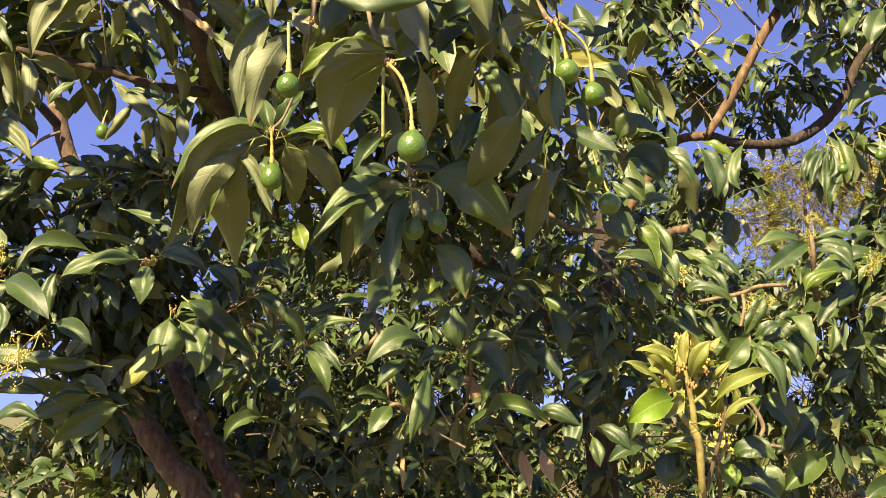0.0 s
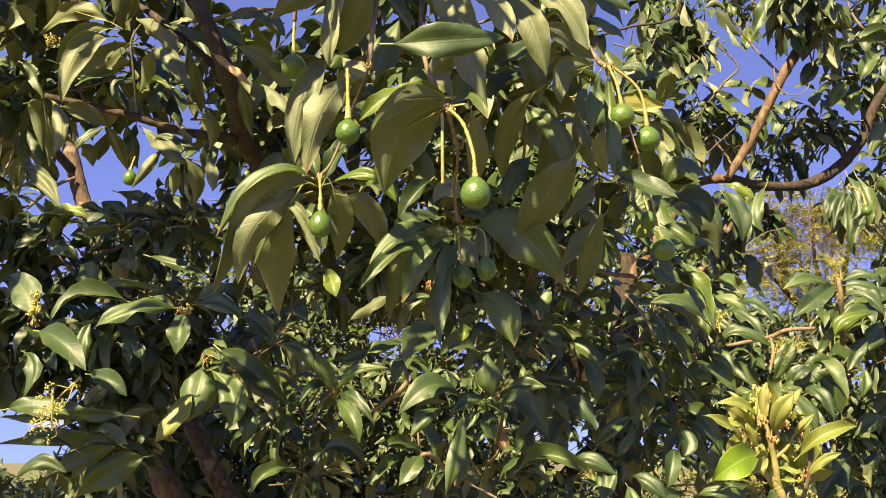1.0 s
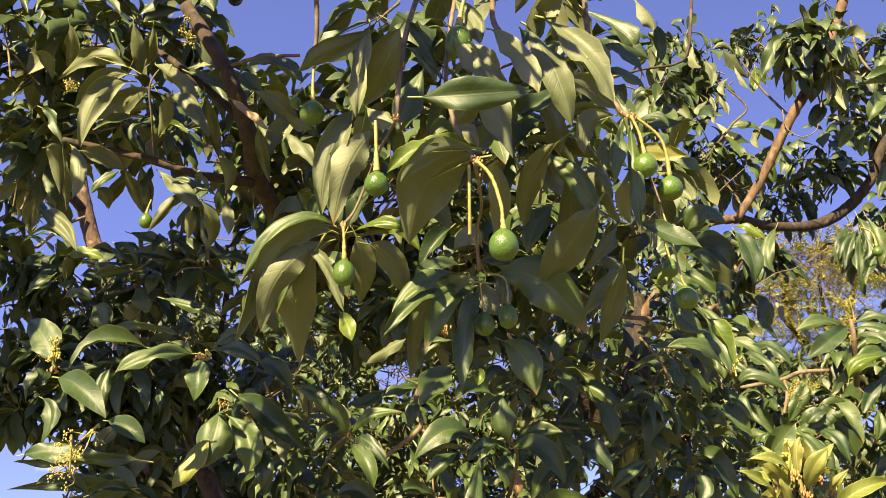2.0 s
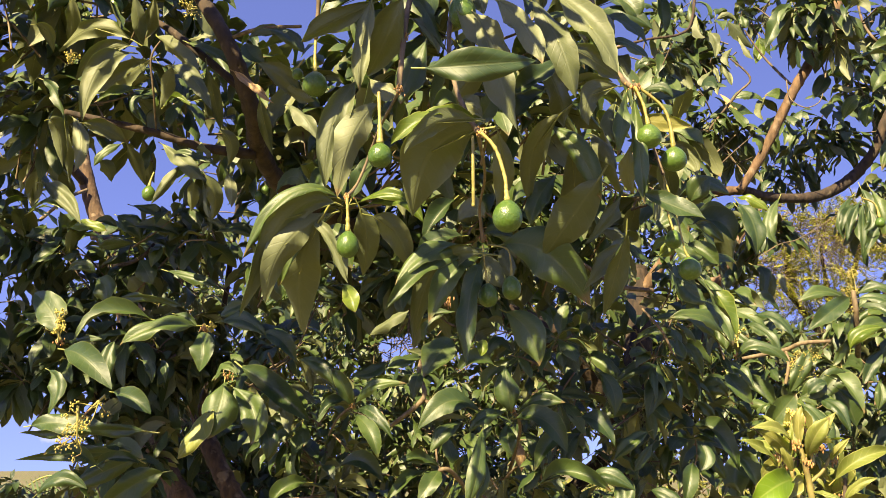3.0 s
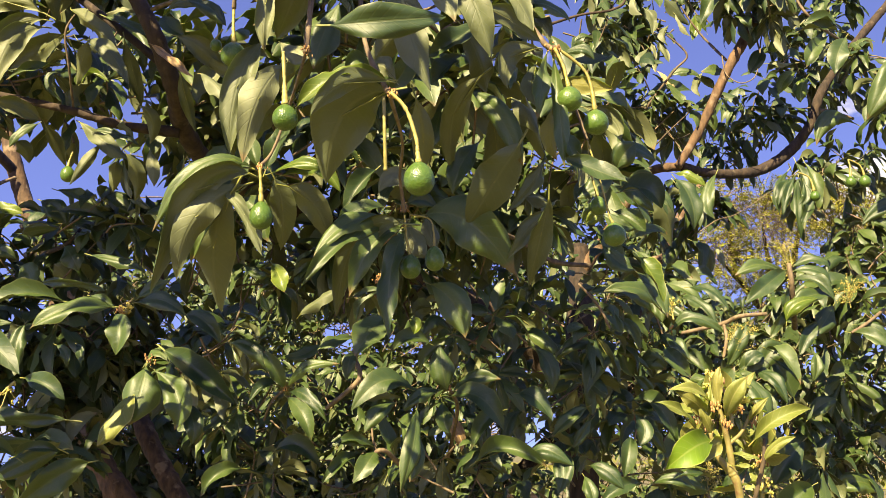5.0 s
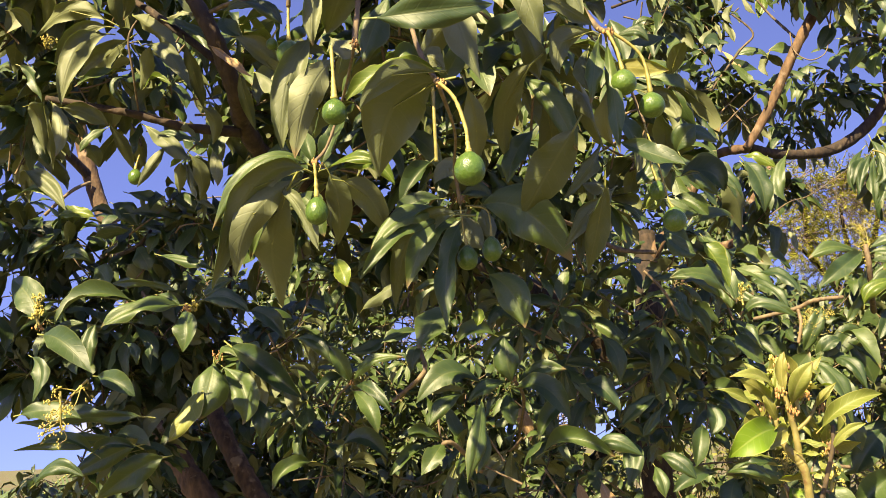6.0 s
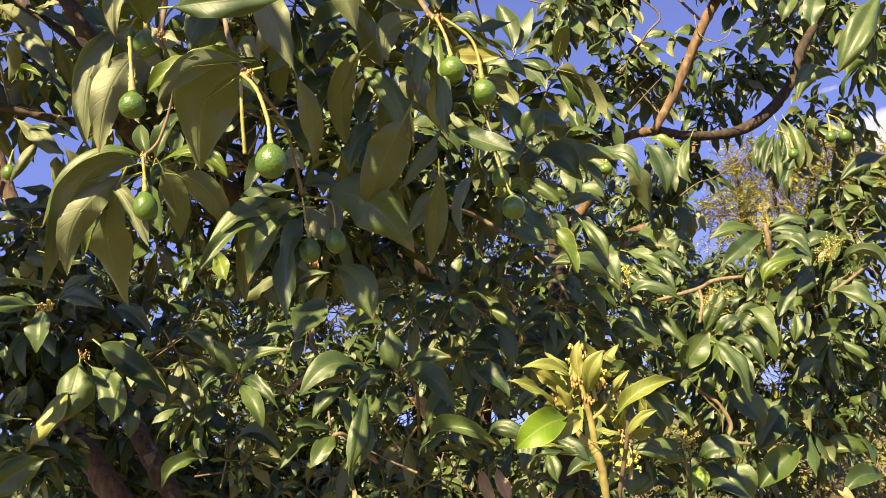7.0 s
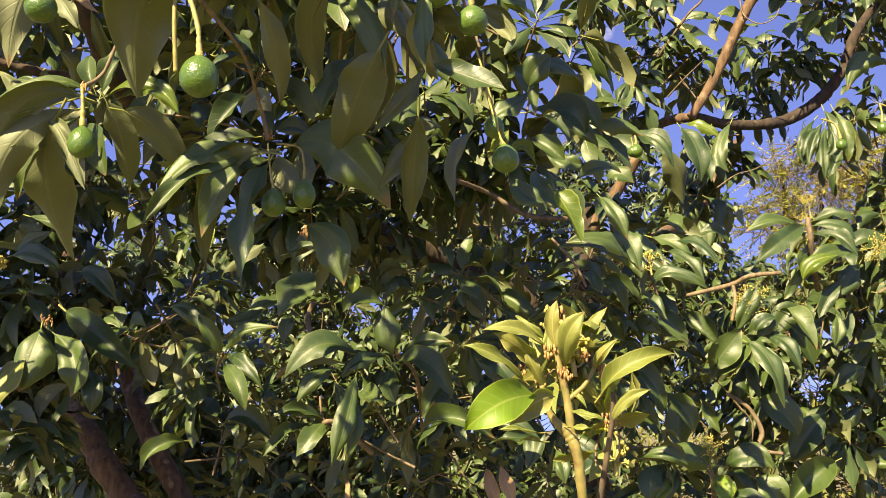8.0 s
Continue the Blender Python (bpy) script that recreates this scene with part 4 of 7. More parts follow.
# the shaded leaves that hang behind the long stalk
leaf(tree, (0.090, 1.796, 2.328), (0.040, 1.866, 2.276), (0.041, 1.987, 2.196), 0.058, 170, fold=0.4)
leaf(tree, (0.078, 1.860, 2.327), (0.132, 1.820, 2.250), (0.166, 1.820, 2.150), 0.054, 25, fold=0.4)
leaf(tree, (0.163, 1.799, 2.191), (0.116, 1.862, 2.131), (0.067, 1.995, 2.077), 0.089, 172, fold=0.3)
leaf(tree, (0.120, 1.877, 2.297), (0.136, 1.965, 2.226), (0.103, 2.083, 2.149), 0.081, 165, fold=0.3)
leaf(tree, (0.098, 1.980, 2.257), (0.057, 1.960, 2.200), (0.037, 1.960, 2.138), 0.057, 12)
leaf(tree, (0.185, 1.868, 2.324), (0.212, 1.929, 2.276), (0.247, 2.017, 2.220), 0.052, 165)
leaf(tree, (0.231, 1.920, 2.204), (0.197, 1.880, 2.139), (0.137, 1.880, 2.076), 0.041, 140, fold=0.6, curl=0.6)
leaf(tree, (0.220, 1.842, 2.090), (0.208, 1.897, 2.027), (0.190, 2.001, 1.951), 0.049, 165, fold=0.4)
leaf(tree, (0.194, 2.000, 2.139), (0.221, 1.980, 2.129), (0.255, 1.980, 2.113), 0.049, 150)
leaf(tree, (0.234, 1.960, 2.090), (0.191, 1.930, 2.053), (0.141, 1.930, 1.988), 0.050, 150, "fresh", fold=0.6)
leaf(tree, (0.250, 1.800, 2.160), (0.305, 1.790, 2.130), (0.365, 1.780, 2.100), 0.050, -25, fold=0.3)
# node with the two shaded fruits
leaf(tree, (-0.078, 2.030, 2.104), (-0.182, 1.980, 2.087), (-0.254, 1.960, 2.006), 0.057, 35, fold=0.5, curl=-0.3)
leaf(tree, (-0.091, 2.020, 2.092), (-0.195, 1.970, 2.045), (-0.277, 1.950, 1.949), 0.045, 20, fold=0.6, curl=-0.3)
leaf(tree, (-0.071, 1.969, 2.080), (-0.170, 2.036, 2.062), (-0.223, 2.166, 1.922), 0.072, 165, fold=0.5, curl=-0.2)
leaf(tree, (-0.073, 2.030, 2.084), (-0.137, 1.990, 2.036), (-0.185, 1.990, 1.932), 0.062, 15, fold=0.5)
leaf(tree, (-0.065, 2.010, 2.074), (-0.097, 1.970, 1.976), (-0.105, 1.960, 1.833), 0.050, 15, fold=0.4, curl=0.1)
leaf(tree, (-0.016, 2.030, 2.113), (0.074, 1.970, 2.077), (0.156, 1.960, 1.961), 0.110, 18, fold=0.25, curl=0.1)
leaf(tree, (-0.059, 2.060, 2.101), (-0.045, 2.050, 2.060), (-0.018, 2.050, 2.021), 0.058, 170, "fresh", fold=0.4)
leaf(tree, (-0.014, 2.080, 2.124), (-0.009, 2.060, 2.080), (0.002, 2.060, 2.039), 0.044, 170, "fresh", fold=0.4)
leaf(tree, (-0.058, 2.050, 2.144), (-0.027, 2.040, 2.150), (0.006, 2.040, 2.131), 0.050, -20)
leaf(tree, (-0.118, 2.020, 2.163), (-0.089, 2.000, 2.189), (-0.059, 2.000, 2.166), 0.058, 150, fold=0.3)
leaf(tree, (-0.127, 2.100, 2.239), (-0.166, 2.080, 2.194), (-0.199, 2.080, 2.135), 0.060, 20)
leaf(tree, (-0.109, 2.080, 2.146), (-0.166, 2.060, 2.136), (-0.211, 2.060, 2.104), 0.050, 30)
leaf(tree, (-0.011, 2.100, 1.972), (0.037, 2.080, 1.924), (0.059, 2.080, 1.848), 0.082, 10)
# left fruit node
leaf(tree, (-0.380, 1.950, 2.203), (-0.478, 1.900, 2.195), (-0.576, 1.920, 2.064), 0.053, 35, fold=0.5, curl=-0.3)
leaf(tree, (-0.383, 1.930, 2.185), (-0.475, 1.860, 2.130), (-0.587, 1.960, 1.951), 0.079, 140, fold=0.55, curl=-0.25)
leaf(tree, (-0.389, 1.913, 2.155), (-0.475, 1.870, 2.079), (-0.525, 1.930, 1.970), 0.071, 160, fold=0.4, curl=-0.2)
leaf(tree, (-0.411, 1.890, 2.130), (-0.461, 1.975, 2.040), (-0.474, 2.132, 1.927), 0.088, 176, fold=0.25, curl=0.1)
leaf(tree, (-0.405, 1.960, 2.156), (-0.452, 1.930, 2.096), (-0.503, 1.950, 2.005), 0.042, 20, fold=0.5)
leaf(tree, (-0.430, 1.900, 2.145), (-0.379, 1.870, 2.080), (-0.344, 1.870, 1.996), 0.040, 150, fold=0.6)
leaf(tree, (-0.325, 1.899, 2.162), (-0.315, 1.947, 2.110), (-0.331, 2.032, 2.046), 0.059, 172, fold=0.3)
leaf(tree, (-0.299, 1.909, 2.148), (-0.253, 1.957, 2.124), (-0.225, 2.043, 2.057), 0.062, 165, fold=0.35)
leaf(tree, (-0.347, 1.930, 2.193), (-0.326, 1.930, 2.243), (-0.301, 1.970, 2.303), 0.054, -10)
leaf(tree, (-0.366, 1.940, 2.203), (-0.377, 1.940, 2.238), (-0.390, 1.970, 2.283), 0.043, 10)
# the long shaded leaves behind the flower stalks at the lower left
leaf(tree, (-1.118, 3.000, 1.750), (-1.281, 2.980, 1.753), (-1.508, 2.980, 1.744), 0.068, -20, fold=0.5)
leaf(tree, (-1.165, 3.050, 1.672), (-1.298, 3.020, 1.684), (-1.525, 3.000, 1.658), 0.055, -20, fold=0.5)
leaf(tree, (-1.167, 3.100, 1.662), (-1.251, 3.080, 1.631), (-1.370, 3.060, 1.568), 0.083, -10, fold=0.5)
leaf(tree, (-1.112, 3.200, 1.621), (-1.196, 3.170, 1.581), (-1.318, 3.150, 1.490), 0.108, -10, fold=0.5)
# the cluster round the low fruit
leaf(tree, (-0.334, 1.920, 2.181), (-0.265, 1.880, 2.189), (-0.215, 1.880, 2.167), 0.033, -30, "fresh", fold=0.5)
leaf(tree, (-0.310, 1.920, 2.177), (-0.236, 1.880, 2.176), (-0.190, 1.880, 2.123), 0.041, -20, "fresh", fold=0.5)
leaf(tree, (-0.396, 1.940, 2.197), (-0.417, 1.920, 2.204), (-0.453, 1.920, 2.198), 0.031, 30, "fresh")
leaf(tree, (-0.278, 1.960, 2.169), (-0.252, 1.940, 2.200), (-0.234, 1.940, 2.150), 0.037, 150)
leaf(tree, (-0.401, 1.980, 2.145), (-0.368, 1.960, 2.108), (-0.349, 1.960, 2.046), 0.065, 5)
# right fruit node
leaf(tree, (0.224, 1.780, 2.368), (0.204, 1.740, 2.286), (0.193, 1.740, 2.218), 0.034, -15, fold=0.4, curl=0.3)
leaf(tree, (0.239, 1.790, 2.360), (0.237, 1.750, 2.231), (0.239, 1.750, 2.122), 0.034, 20, fold=0.5, curl=0.4)
leaf(tree, (0.206, 1.800, 2.358), (0.189, 1.770, 2.298), (0.195, 1.770, 2.251), 0.037, 150)
leaf(tree, (0.248, 1.840, 2.331), (0.299, 1.820, 2.317), (0.360, 1.820, 2.308), 0.037, -165, "young", fold=0.15)
leaf(tree, (0.232, 1.795, 2.265), (0.226, 1.818, 2.213), (0.246, 1.888, 2.187), 0.040, 165, fold=0.4)
leaf(tree, (0.319, 1.920, 2.309), (0.373, 1.900, 2.273), (0.387, 1.900, 2.225), 0.046, -150)
leaf(tree, (0.340, 1.950, 2.346), (0.384, 1.930, 2.327), (0.419, 1.930, 2.305), 0.044, -40)
leaf(tree, (0.160, 1.860, 2.309), (0.185, 1.830, 2.273), (0.203, 1.830, 2.218), 0.055, 150)
leaf(tree, (0.404, 2.000, 2.460), (0.353, 1.980, 2.438), (0.315, 1.980, 2.442), 0.040, 30)
leaf(tree, (0.263, 1.820, 2.384), (0.300, 1.800, 2.387), (0.322, 1.800, 2.362), 0.031, -20)
leaf(tree, (0.202, 1.850, 2.580), (0.209, 1.830, 2.530), (0.196, 1.830, 2.466), 0.058, 150, fold=0.5)
leaf(tree, (0.198, 1.880, 2.529), (0.247, 1.850, 2.507), (0.292, 1.850, 2.471), 0.049, -45, fold=0.5)
leaf(tree, (0.212, 1.900, 2.505), (0.238, 1.880, 2.482), (0.248, 1.880, 2.443), 0.044, 150)
leaf(tree, (0.211, 1.900, 2.600), (0.255, 1.880, 2.568), (0.301, 1.880, 2.514), 0.042, -30)
leaf(tree, (0.350, 1.950, 2.673), (0.345, 1.930, 2.613), (0.347, 1.930, 2.572), 0.040, 0)
leaf(tree, (0.314, 1.980, 2.227), (0.316, 1.960, 2.182), (0.304, 1.960, 2.145), 0.052, 150)
leaf(tree, (0.423, 2.100, 2.228), (0.437, 2.080, 2.256), (0.468, 2.080, 2.283), 0.069, -10)
leaf(tree, (0.451, 2.140, 2.296), (0.485, 2.120, 2.279), (0.523, 2.120, 2.253), 0.048, -35)
leaf(tree, (0.426, 2.140, 2.233), (0.379, 2.120, 2.194), (0.331, 2.120, 2.168), 0.056, 35)
leaf(tree, (0.451, 2.200, 2.201), (0.502, 2.160, 2.196), (0.538, 2.160, 2.147), 0.074, -30)
leaf(tree, (0.424, 2.160, 2.142), (0.457, 2.140, 2.116), (0.488, 2.140, 2.088), 0.054, -20)
leaf(tree, (0.342, 2.100, 2.102), (0.360, 2.090, 2.113), (0.379, 2.090, 2.139), 0.040, -10, "fresh")
leaf(tree, (0.377, 2.100, 2.049), (0.407, 2.080, 2.005), (0.438, 2.080, 1.992), 0.067, -20)
leaf(tree, (0.458, 2.120, 2.025), (0.481, 2.100, 1.981), (0.507, 2.100, 1.917), 0.052, -30, "fresh")
# right of the fruits
leaf(tree, (0.511, 2.400, 2.274), (0.560, 2.360, 2.270), (0.596, 2.350, 2.203), 0.058, -30)
leaf(tree, (0.525, 2.500, 2.343), (0.556, 2.456, 2.273), (0.603, 2.450, 2.216), 0.056, -10)
leaf(tree, (0.393, 2.400, 2.176), (0.423, 2.393, 2.204), (0.451, 2.400, 2.160), 0.038, -20, "fresh")
leaf(tree, (0.589, 2.600, 2.212), (0.537, 2.587, 2.218), (0.487, 2.600, 2.255), 0.058, 20)
leaf(tree, (1.241, 4.300, 2.853), (1.282, 4.242, 2.739), (1.298, 4.250, 2.589), 0.126, -20)
leaf(tree, (0.450, 2.400, 2.145), (0.459, 2.360, 2.091), (0.504, 2.350, 2.044), 0.056, -20)
leaf(tree, (0.561, 2.600, 2.172), (0.616, 2.586, 2.200), (0.675, 2.600, 2.186), 0.045, -30)
# mid leaves
leaf(tree, (-0.481, 3.200, 1.842), (-0.507, 3.170, 1.900), (-0.545, 3.170, 1.962), 0.062, 20, fold=0.5)
leaf(tree, (-0.468, 3.200, 1.834), (-0.403, 3.120, 1.898), (-0.286, 3.100, 1.905), 0.057, -45, fold=0.6)
leaf(tree, (-0.464, 3.200, 1.826), (-0.397, 3.130, 1.804), (-0.330, 3.110, 1.717), 0.047, -20, fold=0.4)
leaf(tree, (-0.465, 3.180, 1.805), (-0.408, 3.100, 1.747), (-0.380, 3.090, 1.660), 0.062, -15, fold=0.4)
leaf(tree, (-0.495, 3.200, 1.844), (-0.542, 3.160, 1.846), (-0.587, 3.140, 1.796), 0.046, 40)
leaf(tree, (-0.137, 2.880, 2.017), (-0.178, 2.830, 1.966), (-0.224, 2.820, 1.897), 0.100, 20, fold=0.25)
leaf(tree, (-0.239, 3.050, 1.979), (-0.295, 3.000, 1.964), (-0.351, 2.990, 1.935), 0.058, 40, fold=0.6)
leaf(tree, (-0.245, 3.100, 1.939), (-0.256, 3.080, 1.906), (-0.267, 3.080, 1.848), 0.052, 10)
leaf(tree, (-0.315, 3.200, 1.887), (-0.331, 3.180, 1.860), (-0.339, 3.180, 1.823), 0.027, 160)
leaf(tree, (-0.047, 3.100, 1.811), (-0.147, 3.020, 1.837), (-0.250, 3.000, 1.747), 0.091, 35, fold=0.4)
leaf(tree, (-0.092, 3.080, 1.789), (-0.148, 3.030, 1.788), (-0.211, 3.020, 1.775), 0.026, 150)
leaf(tree, (-0.107, 3.050, 1.770), (-0.166, 3.000, 1.741), (-0.209, 2.990, 1.676), 0.062, 25)
leaf(tree, (-0.192, 3.300, 1.631), (-0.258, 3.240, 1.666), (-0.333, 3.220, 1.642), 0.051, 40, fold=0.4)
leaf(tree, (-0.184, 3.300, 1.627), (-0.212, 3.240, 1.584), (-0.259, 3.220, 1.522), 0.071, 15)
leaf(tree, (-0.096, 3.050, 1.706), (-0.054, 2.980, 1.618), (-0.074, 2.960, 1.526), 0.079, -10)
leaf(tree, (0.055, 3.080, 1.804), (0.043, 3.060, 1.872), (0.037, 3.080, 1.955), 0.089, 5, fold=0.3)
leaf(tree, (0.039, 3.100, 1.809), (-0.038, 3.030, 1.787), (-0.086, 3.020, 1.740), 0.066, 35)
leaf(tree, (0.070, 3.100, 1.787), (0.159, 3.030, 1.774), (0.228, 3.010, 1.672), 0.084, -30, fold=0.4)
leaf(tree, (0.079, 3.120, 1.806), (0.141, 3.080, 1.842), (0.230, 3.060, 1.832), 0.059, -40)
leaf(tree, (0.046, 3.150, 1.770), (0.042, 3.100, 1.714), (0.058, 3.090, 1.668), 0.075, -5)
leaf(tree, (0.323, 4.020, 2.109), (0.453, 3.950, 2.069), (0.541, 3.930, 1.947), 0.073, -30, fold=0.5)
leaf(tree, (0.685, 3.900, 1.885), (0.567, 3.840, 1.888), (0.435, 3.820, 1.799), 0.099, 35, fold=0.4)
leaf(tree, (0.629, 3.900, 1.808), (0.546, 3.860, 1.794), (0.475, 3.850, 1.782), 0.047, 35)
leaf(tree, (0.552, 3.900, 1.773), (0.493, 3.860, 1.750), (0.439, 3.850, 1.711), 0.043, 150)
leaf(tree, (0.673, 3.900, 1.766), (0.596, 3.850, 1.734), (0.515, 3.840, 1.662), 0.104, 25)
leaf(tree, (0.802, 3.900, 2.004), (0.719, 3.860, 2.011), (0.643, 3.850, 1.961), 0.082, 35, fold=0.5)
leaf(tree, (0.786, 3.900, 1.846), (0.806, 3.860, 1.775), (0.808, 3.850, 1.685), 0.111, -10)
leaf(tree, (0.660, 3.950, 1.922), (0.589, 3.930, 1.993), (0.496, 3.930, 2.018), 0.088, 40)
leaf(tree, (0.358, 3.700, 1.756), (0.308, 3.660, 1.713), (0.280, 3.650, 1.608), 0.067, 20)
leaf(tree, (0.132, 3.600, 1.757), (0.189, 3.550, 1.692), (0.194, 3.540, 1.590), 0.086, -15)
leaf(tree, (0.280, 3.950, 1.930), (0.371, 3.920, 1.926), (0.440, 3.920, 1.901), 0.072, -30)
leaf(tree, (-0.490, 3.000, 2.218), (-0.459, 2.950, 2.162), (-0.445, 2.940, 2.114), 0.058, 0, "fresh", fold=0.3)
leaf(tree, (-0.525, 3.000, 2.117), (-0.512, 2.970, 2.084), (-0.499, 2.960, 2.057), 0.033, 10, "fresh")
leaf(tree, (-0.393, 2.900, 2.035), (-0.332, 2.860, 2.072), (-0.267, 2.850, 2.104), 0.052, 150, fold=0.5)
leaf(tree, (-0.614, 3.200, 2.260), (-0.570, 3.170, 2.224), (-0.531, 3.170, 2.213), 0.051, -30)
leaf(tree, (-0.229, 3.100, 2.041), (-0.219, 3.080, 2.085), (-0.162, 3.080, 2.131), 0.038, -40)
leaf(tree, (-0.243, 3.000, 2.101), (-0.187, 2.970, 2.114), (-0.124, 2.970, 2.122), 0.029, -40)
leaf(tree, (0.010, 3.300, 1.983), (-0.059, 3.270, 2.001), (-0.119, 3.270, 1.963), 0.071, 35)
leaf(tree, (-0.053, 3.000, 2.024), (-0.039, 2.980, 2.003), (-0.046, 2.980, 1.976), 0.044, 0, "fresh")
leaf(tree, (0.208, 4.400, 2.425), (0.284, 4.350, 2.387), (0.331, 4.340, 2.378), 0.070, -40, "fresh")
leaf(tree, (0.183, 4.400, 2.467), (0.246, 4.360, 2.430), (0.324, 4.350, 2.386), 0.059, -40, "fresh")
leaf(tree, (0.316, 4.400, 2.395), (0.336, 4.360, 2.333), (0.355, 4.350, 2.283), 0.081, 0, "fresh")
leaf(tree, (0.424, 4.400, 2.393), (0.395, 4.360, 2.332), (0.360, 4.350, 2.282), 0.070, 10, "fresh")
leaf(tree, (0.193, 4.400, 2.384), (0.203, 4.360, 2.336), (0.209, 4.350, 2.302), 0.053, 0, "fresh")
leaf(tree, (0.257, 4.400, 2.273), (0.285, 4.360, 2.253), (0.317, 4.350, 2.224), 0.053, -30, "fresh")
leaf(tree, (0.314, 4.200, 2.178), (0.441, 4.150, 2.270), (0.470, 4.150, 2.347), 0.113, 0)
leaf(tree, (0.470, 4.000, 2.246), (0.400, 3.960, 2.168), (0.419, 3.960, 2.083), 0.112, 10)
leaf(tree, (-0.188, 3.300, 1.637), (-0.252, 3.231, 1.664), (-0.315, 3.200, 1.650), 0.047, 40)
leaf(tree, (-0.232, 3.300, 1.623), (-0.300, 3.227, 1.587), (-0.359, 3.200, 1.527), 0.052, 30)
leaf(tree, (-0.043, 3.000, 1.744), (-0.060, 2.918, 1.629), (-0.096, 2.900, 1.499), 0.072, -25)
leaf(tree, (0.134, 3.000, 1.580), (0.226, 2.922, 1.616), (0.340, 2.900, 1.555), 0.076, -30)
leaf(tree, (0.362, 3.500, 1.462), (0.379, 3.458, 1.405), (0.400, 3.450, 1.339), 0.052, -10, "dry")
leaf(tree, (2.116, 4.900, 1.170), (2.145, 4.862, 1.154), (2.189, 4.850, 1.107), 0.058, -30, "dry")
# upper left, on the near limb
leaf(tree, (-1.187, 2.826, 3.016), (-1.318, 2.835, 3.063), (-1.469, 2.920, 3.018), 0.070, 165)
leaf(tree, (-1.190, 2.829, 2.995), (-1.283, 2.832, 2.977), (-1.388, 2.891, 2.902), 0.065, 165)
leaf(tree, (-1.198, 2.850, 2.980), (-1.269, 2.780, 2.889), (-1.316, 2.800, 2.719), 0.091, 160, fold=0.5)
leaf(tree, (-1.135, 2.867, 2.962), (-1.233, 2.929, 2.936), (-1.373, 3.039, 2.921), 0.095, 172)
leaf(tree, (-1.167, 2.950, 2.895), (-1.245, 2.920, 2.872), (-1.344, 2.940, 2.842), 0.040, 35)
leaf(tree, (-1.157, 2.950, 2.869), (-1.201, 2.920, 2.831), (-1.159, 2.940, 2.758), 0.048, 25)
leaf(tree, (-1.403, 2.819, 3.175), (-1.405, 2.867, 3.113), (-1.452, 2.954, 3.067), 0.064, 168)
leaf(tree, (-1.189, 2.825, 3.175), (-1.181, 2.858, 3.101), (-1.185, 2.928, 3.039), 0.053, 172)
leaf(tree, (-1.140, 2.874, 3.195), (-1.159, 2.920, 3.136), (-1.201, 2.993, 3.102), 0.071, 170)
leaf(tree, (-1.111, 2.850, 3.038), (-1.035, 2.800, 2.965), (-0.940, 2.800, 2.873), 0.078, -150, fold=0.7)
leaf(tree, (-1.043, 2.950, 3.070), (-0.976, 2.930, 3.078), (-0.909, 2.930, 3.070), 0.034, 150)
leaf(tree, (-1.019, 2.900, 3.037), (-0.933, 2.870, 2.992), (-0.848, 2.870, 2.934), 0.052, -35)
leaf(tree, (-1.048, 2.800, 2.910), (-0.959, 2.760, 2.851), (-0.890, 2.760, 2.729), 0.061, 158, fold=0.4)
leaf(tree, (-1.046, 2.828, 2.915), (-1.073, 2.863, 2.868), (-1.109, 2.923, 2.810), 0.055, 170)
leaf(tree, (-1.106, 2.950, 2.829), (-1.063, 2.940, 2.856), (-1.009, 2.940, 2.823), 0.036, -40, "fresh")
leaf(tree, (-0.937, 2.846, 2.925), (-0.924, 2.901, 2.844), (-0.921, 2.996, 2.763), 0.055, 170)
leaf(tree, (-0.811, 2.700, 2.841), (-0.745, 2.670, 2.780), (-0.674, 2.670, 2.718), 0.043, 150, "dry", fold=0.7)
leaf(tree, (-0.779, 2.750, 2.979), (-0.719, 2.720, 2.992), (-0.665, 2.720, 2.962), 0.075, 150, fold=0.7)
leaf(tree, (-0.710, 2.720, 2.992), (-0.643, 2.700, 2.961), (-0.589, 2.700, 2.897), 0.066, -30)
leaf(tree, (-0.794, 2.780, 2.974), (-0.770, 2.760, 2.925), (-0.725, 2.760, 2.895), 0.065, -20)
leaf(tree, (-0.746, 2.739, 2.886), (-0.670, 2.761, 2.847), (-0.617, 2.818, 2.793), 0.082, 172)
leaf(tree, (-0.696, 2.800, 2.864), (-0.628, 2.780, 2.797), (-0.565, 2.780, 2.772), 0.048, -150)
leaf(tree, (-0.741, 2.771, 2.776), (-0.733, 2.823, 2.711), (-0.720, 2.902, 2.634), 0.056, 172)
leaf(tree, (-0.905, 2.930, 2.736), (-0.874, 2.960, 2.696), (-0.895, 3.014, 2.636), 0.063, 170)
leaf(tree, (-1.454, 2.800, 2.863), (-1.397, 2.770, 2.807), (-1.367, 2.770, 2.725), 0.047, 20)
leaf(tree, (-1.516, 2.831, 3.076), (-1.486, 2.859, 3.066), (-1.484, 2.913, 3.015), 0.055, 172)
leaf(tree, (-1.417, 2.798, 2.727), (-1.406, 2.833, 2.703), (-1.405, 2.894, 2.596), 0.068, 170)
leaf(tree, (-1.347, 2.800, 2.732), (-1.300, 2.770, 2.640), (-1.313, 2.770, 2.539), 0.058, 158, fold=0.5)
leaf(tree, (-1.384, 2.829, 2.726), (-1.391, 2.886, 2.641), (-1.415, 2.971, 2.565), 0.044, 172)
leaf(tree, (-1.329, 2.835, 2.727), (-1.273, 2.877, 2.722), (-1.224, 2.945, 2.698), 0.068, 170)
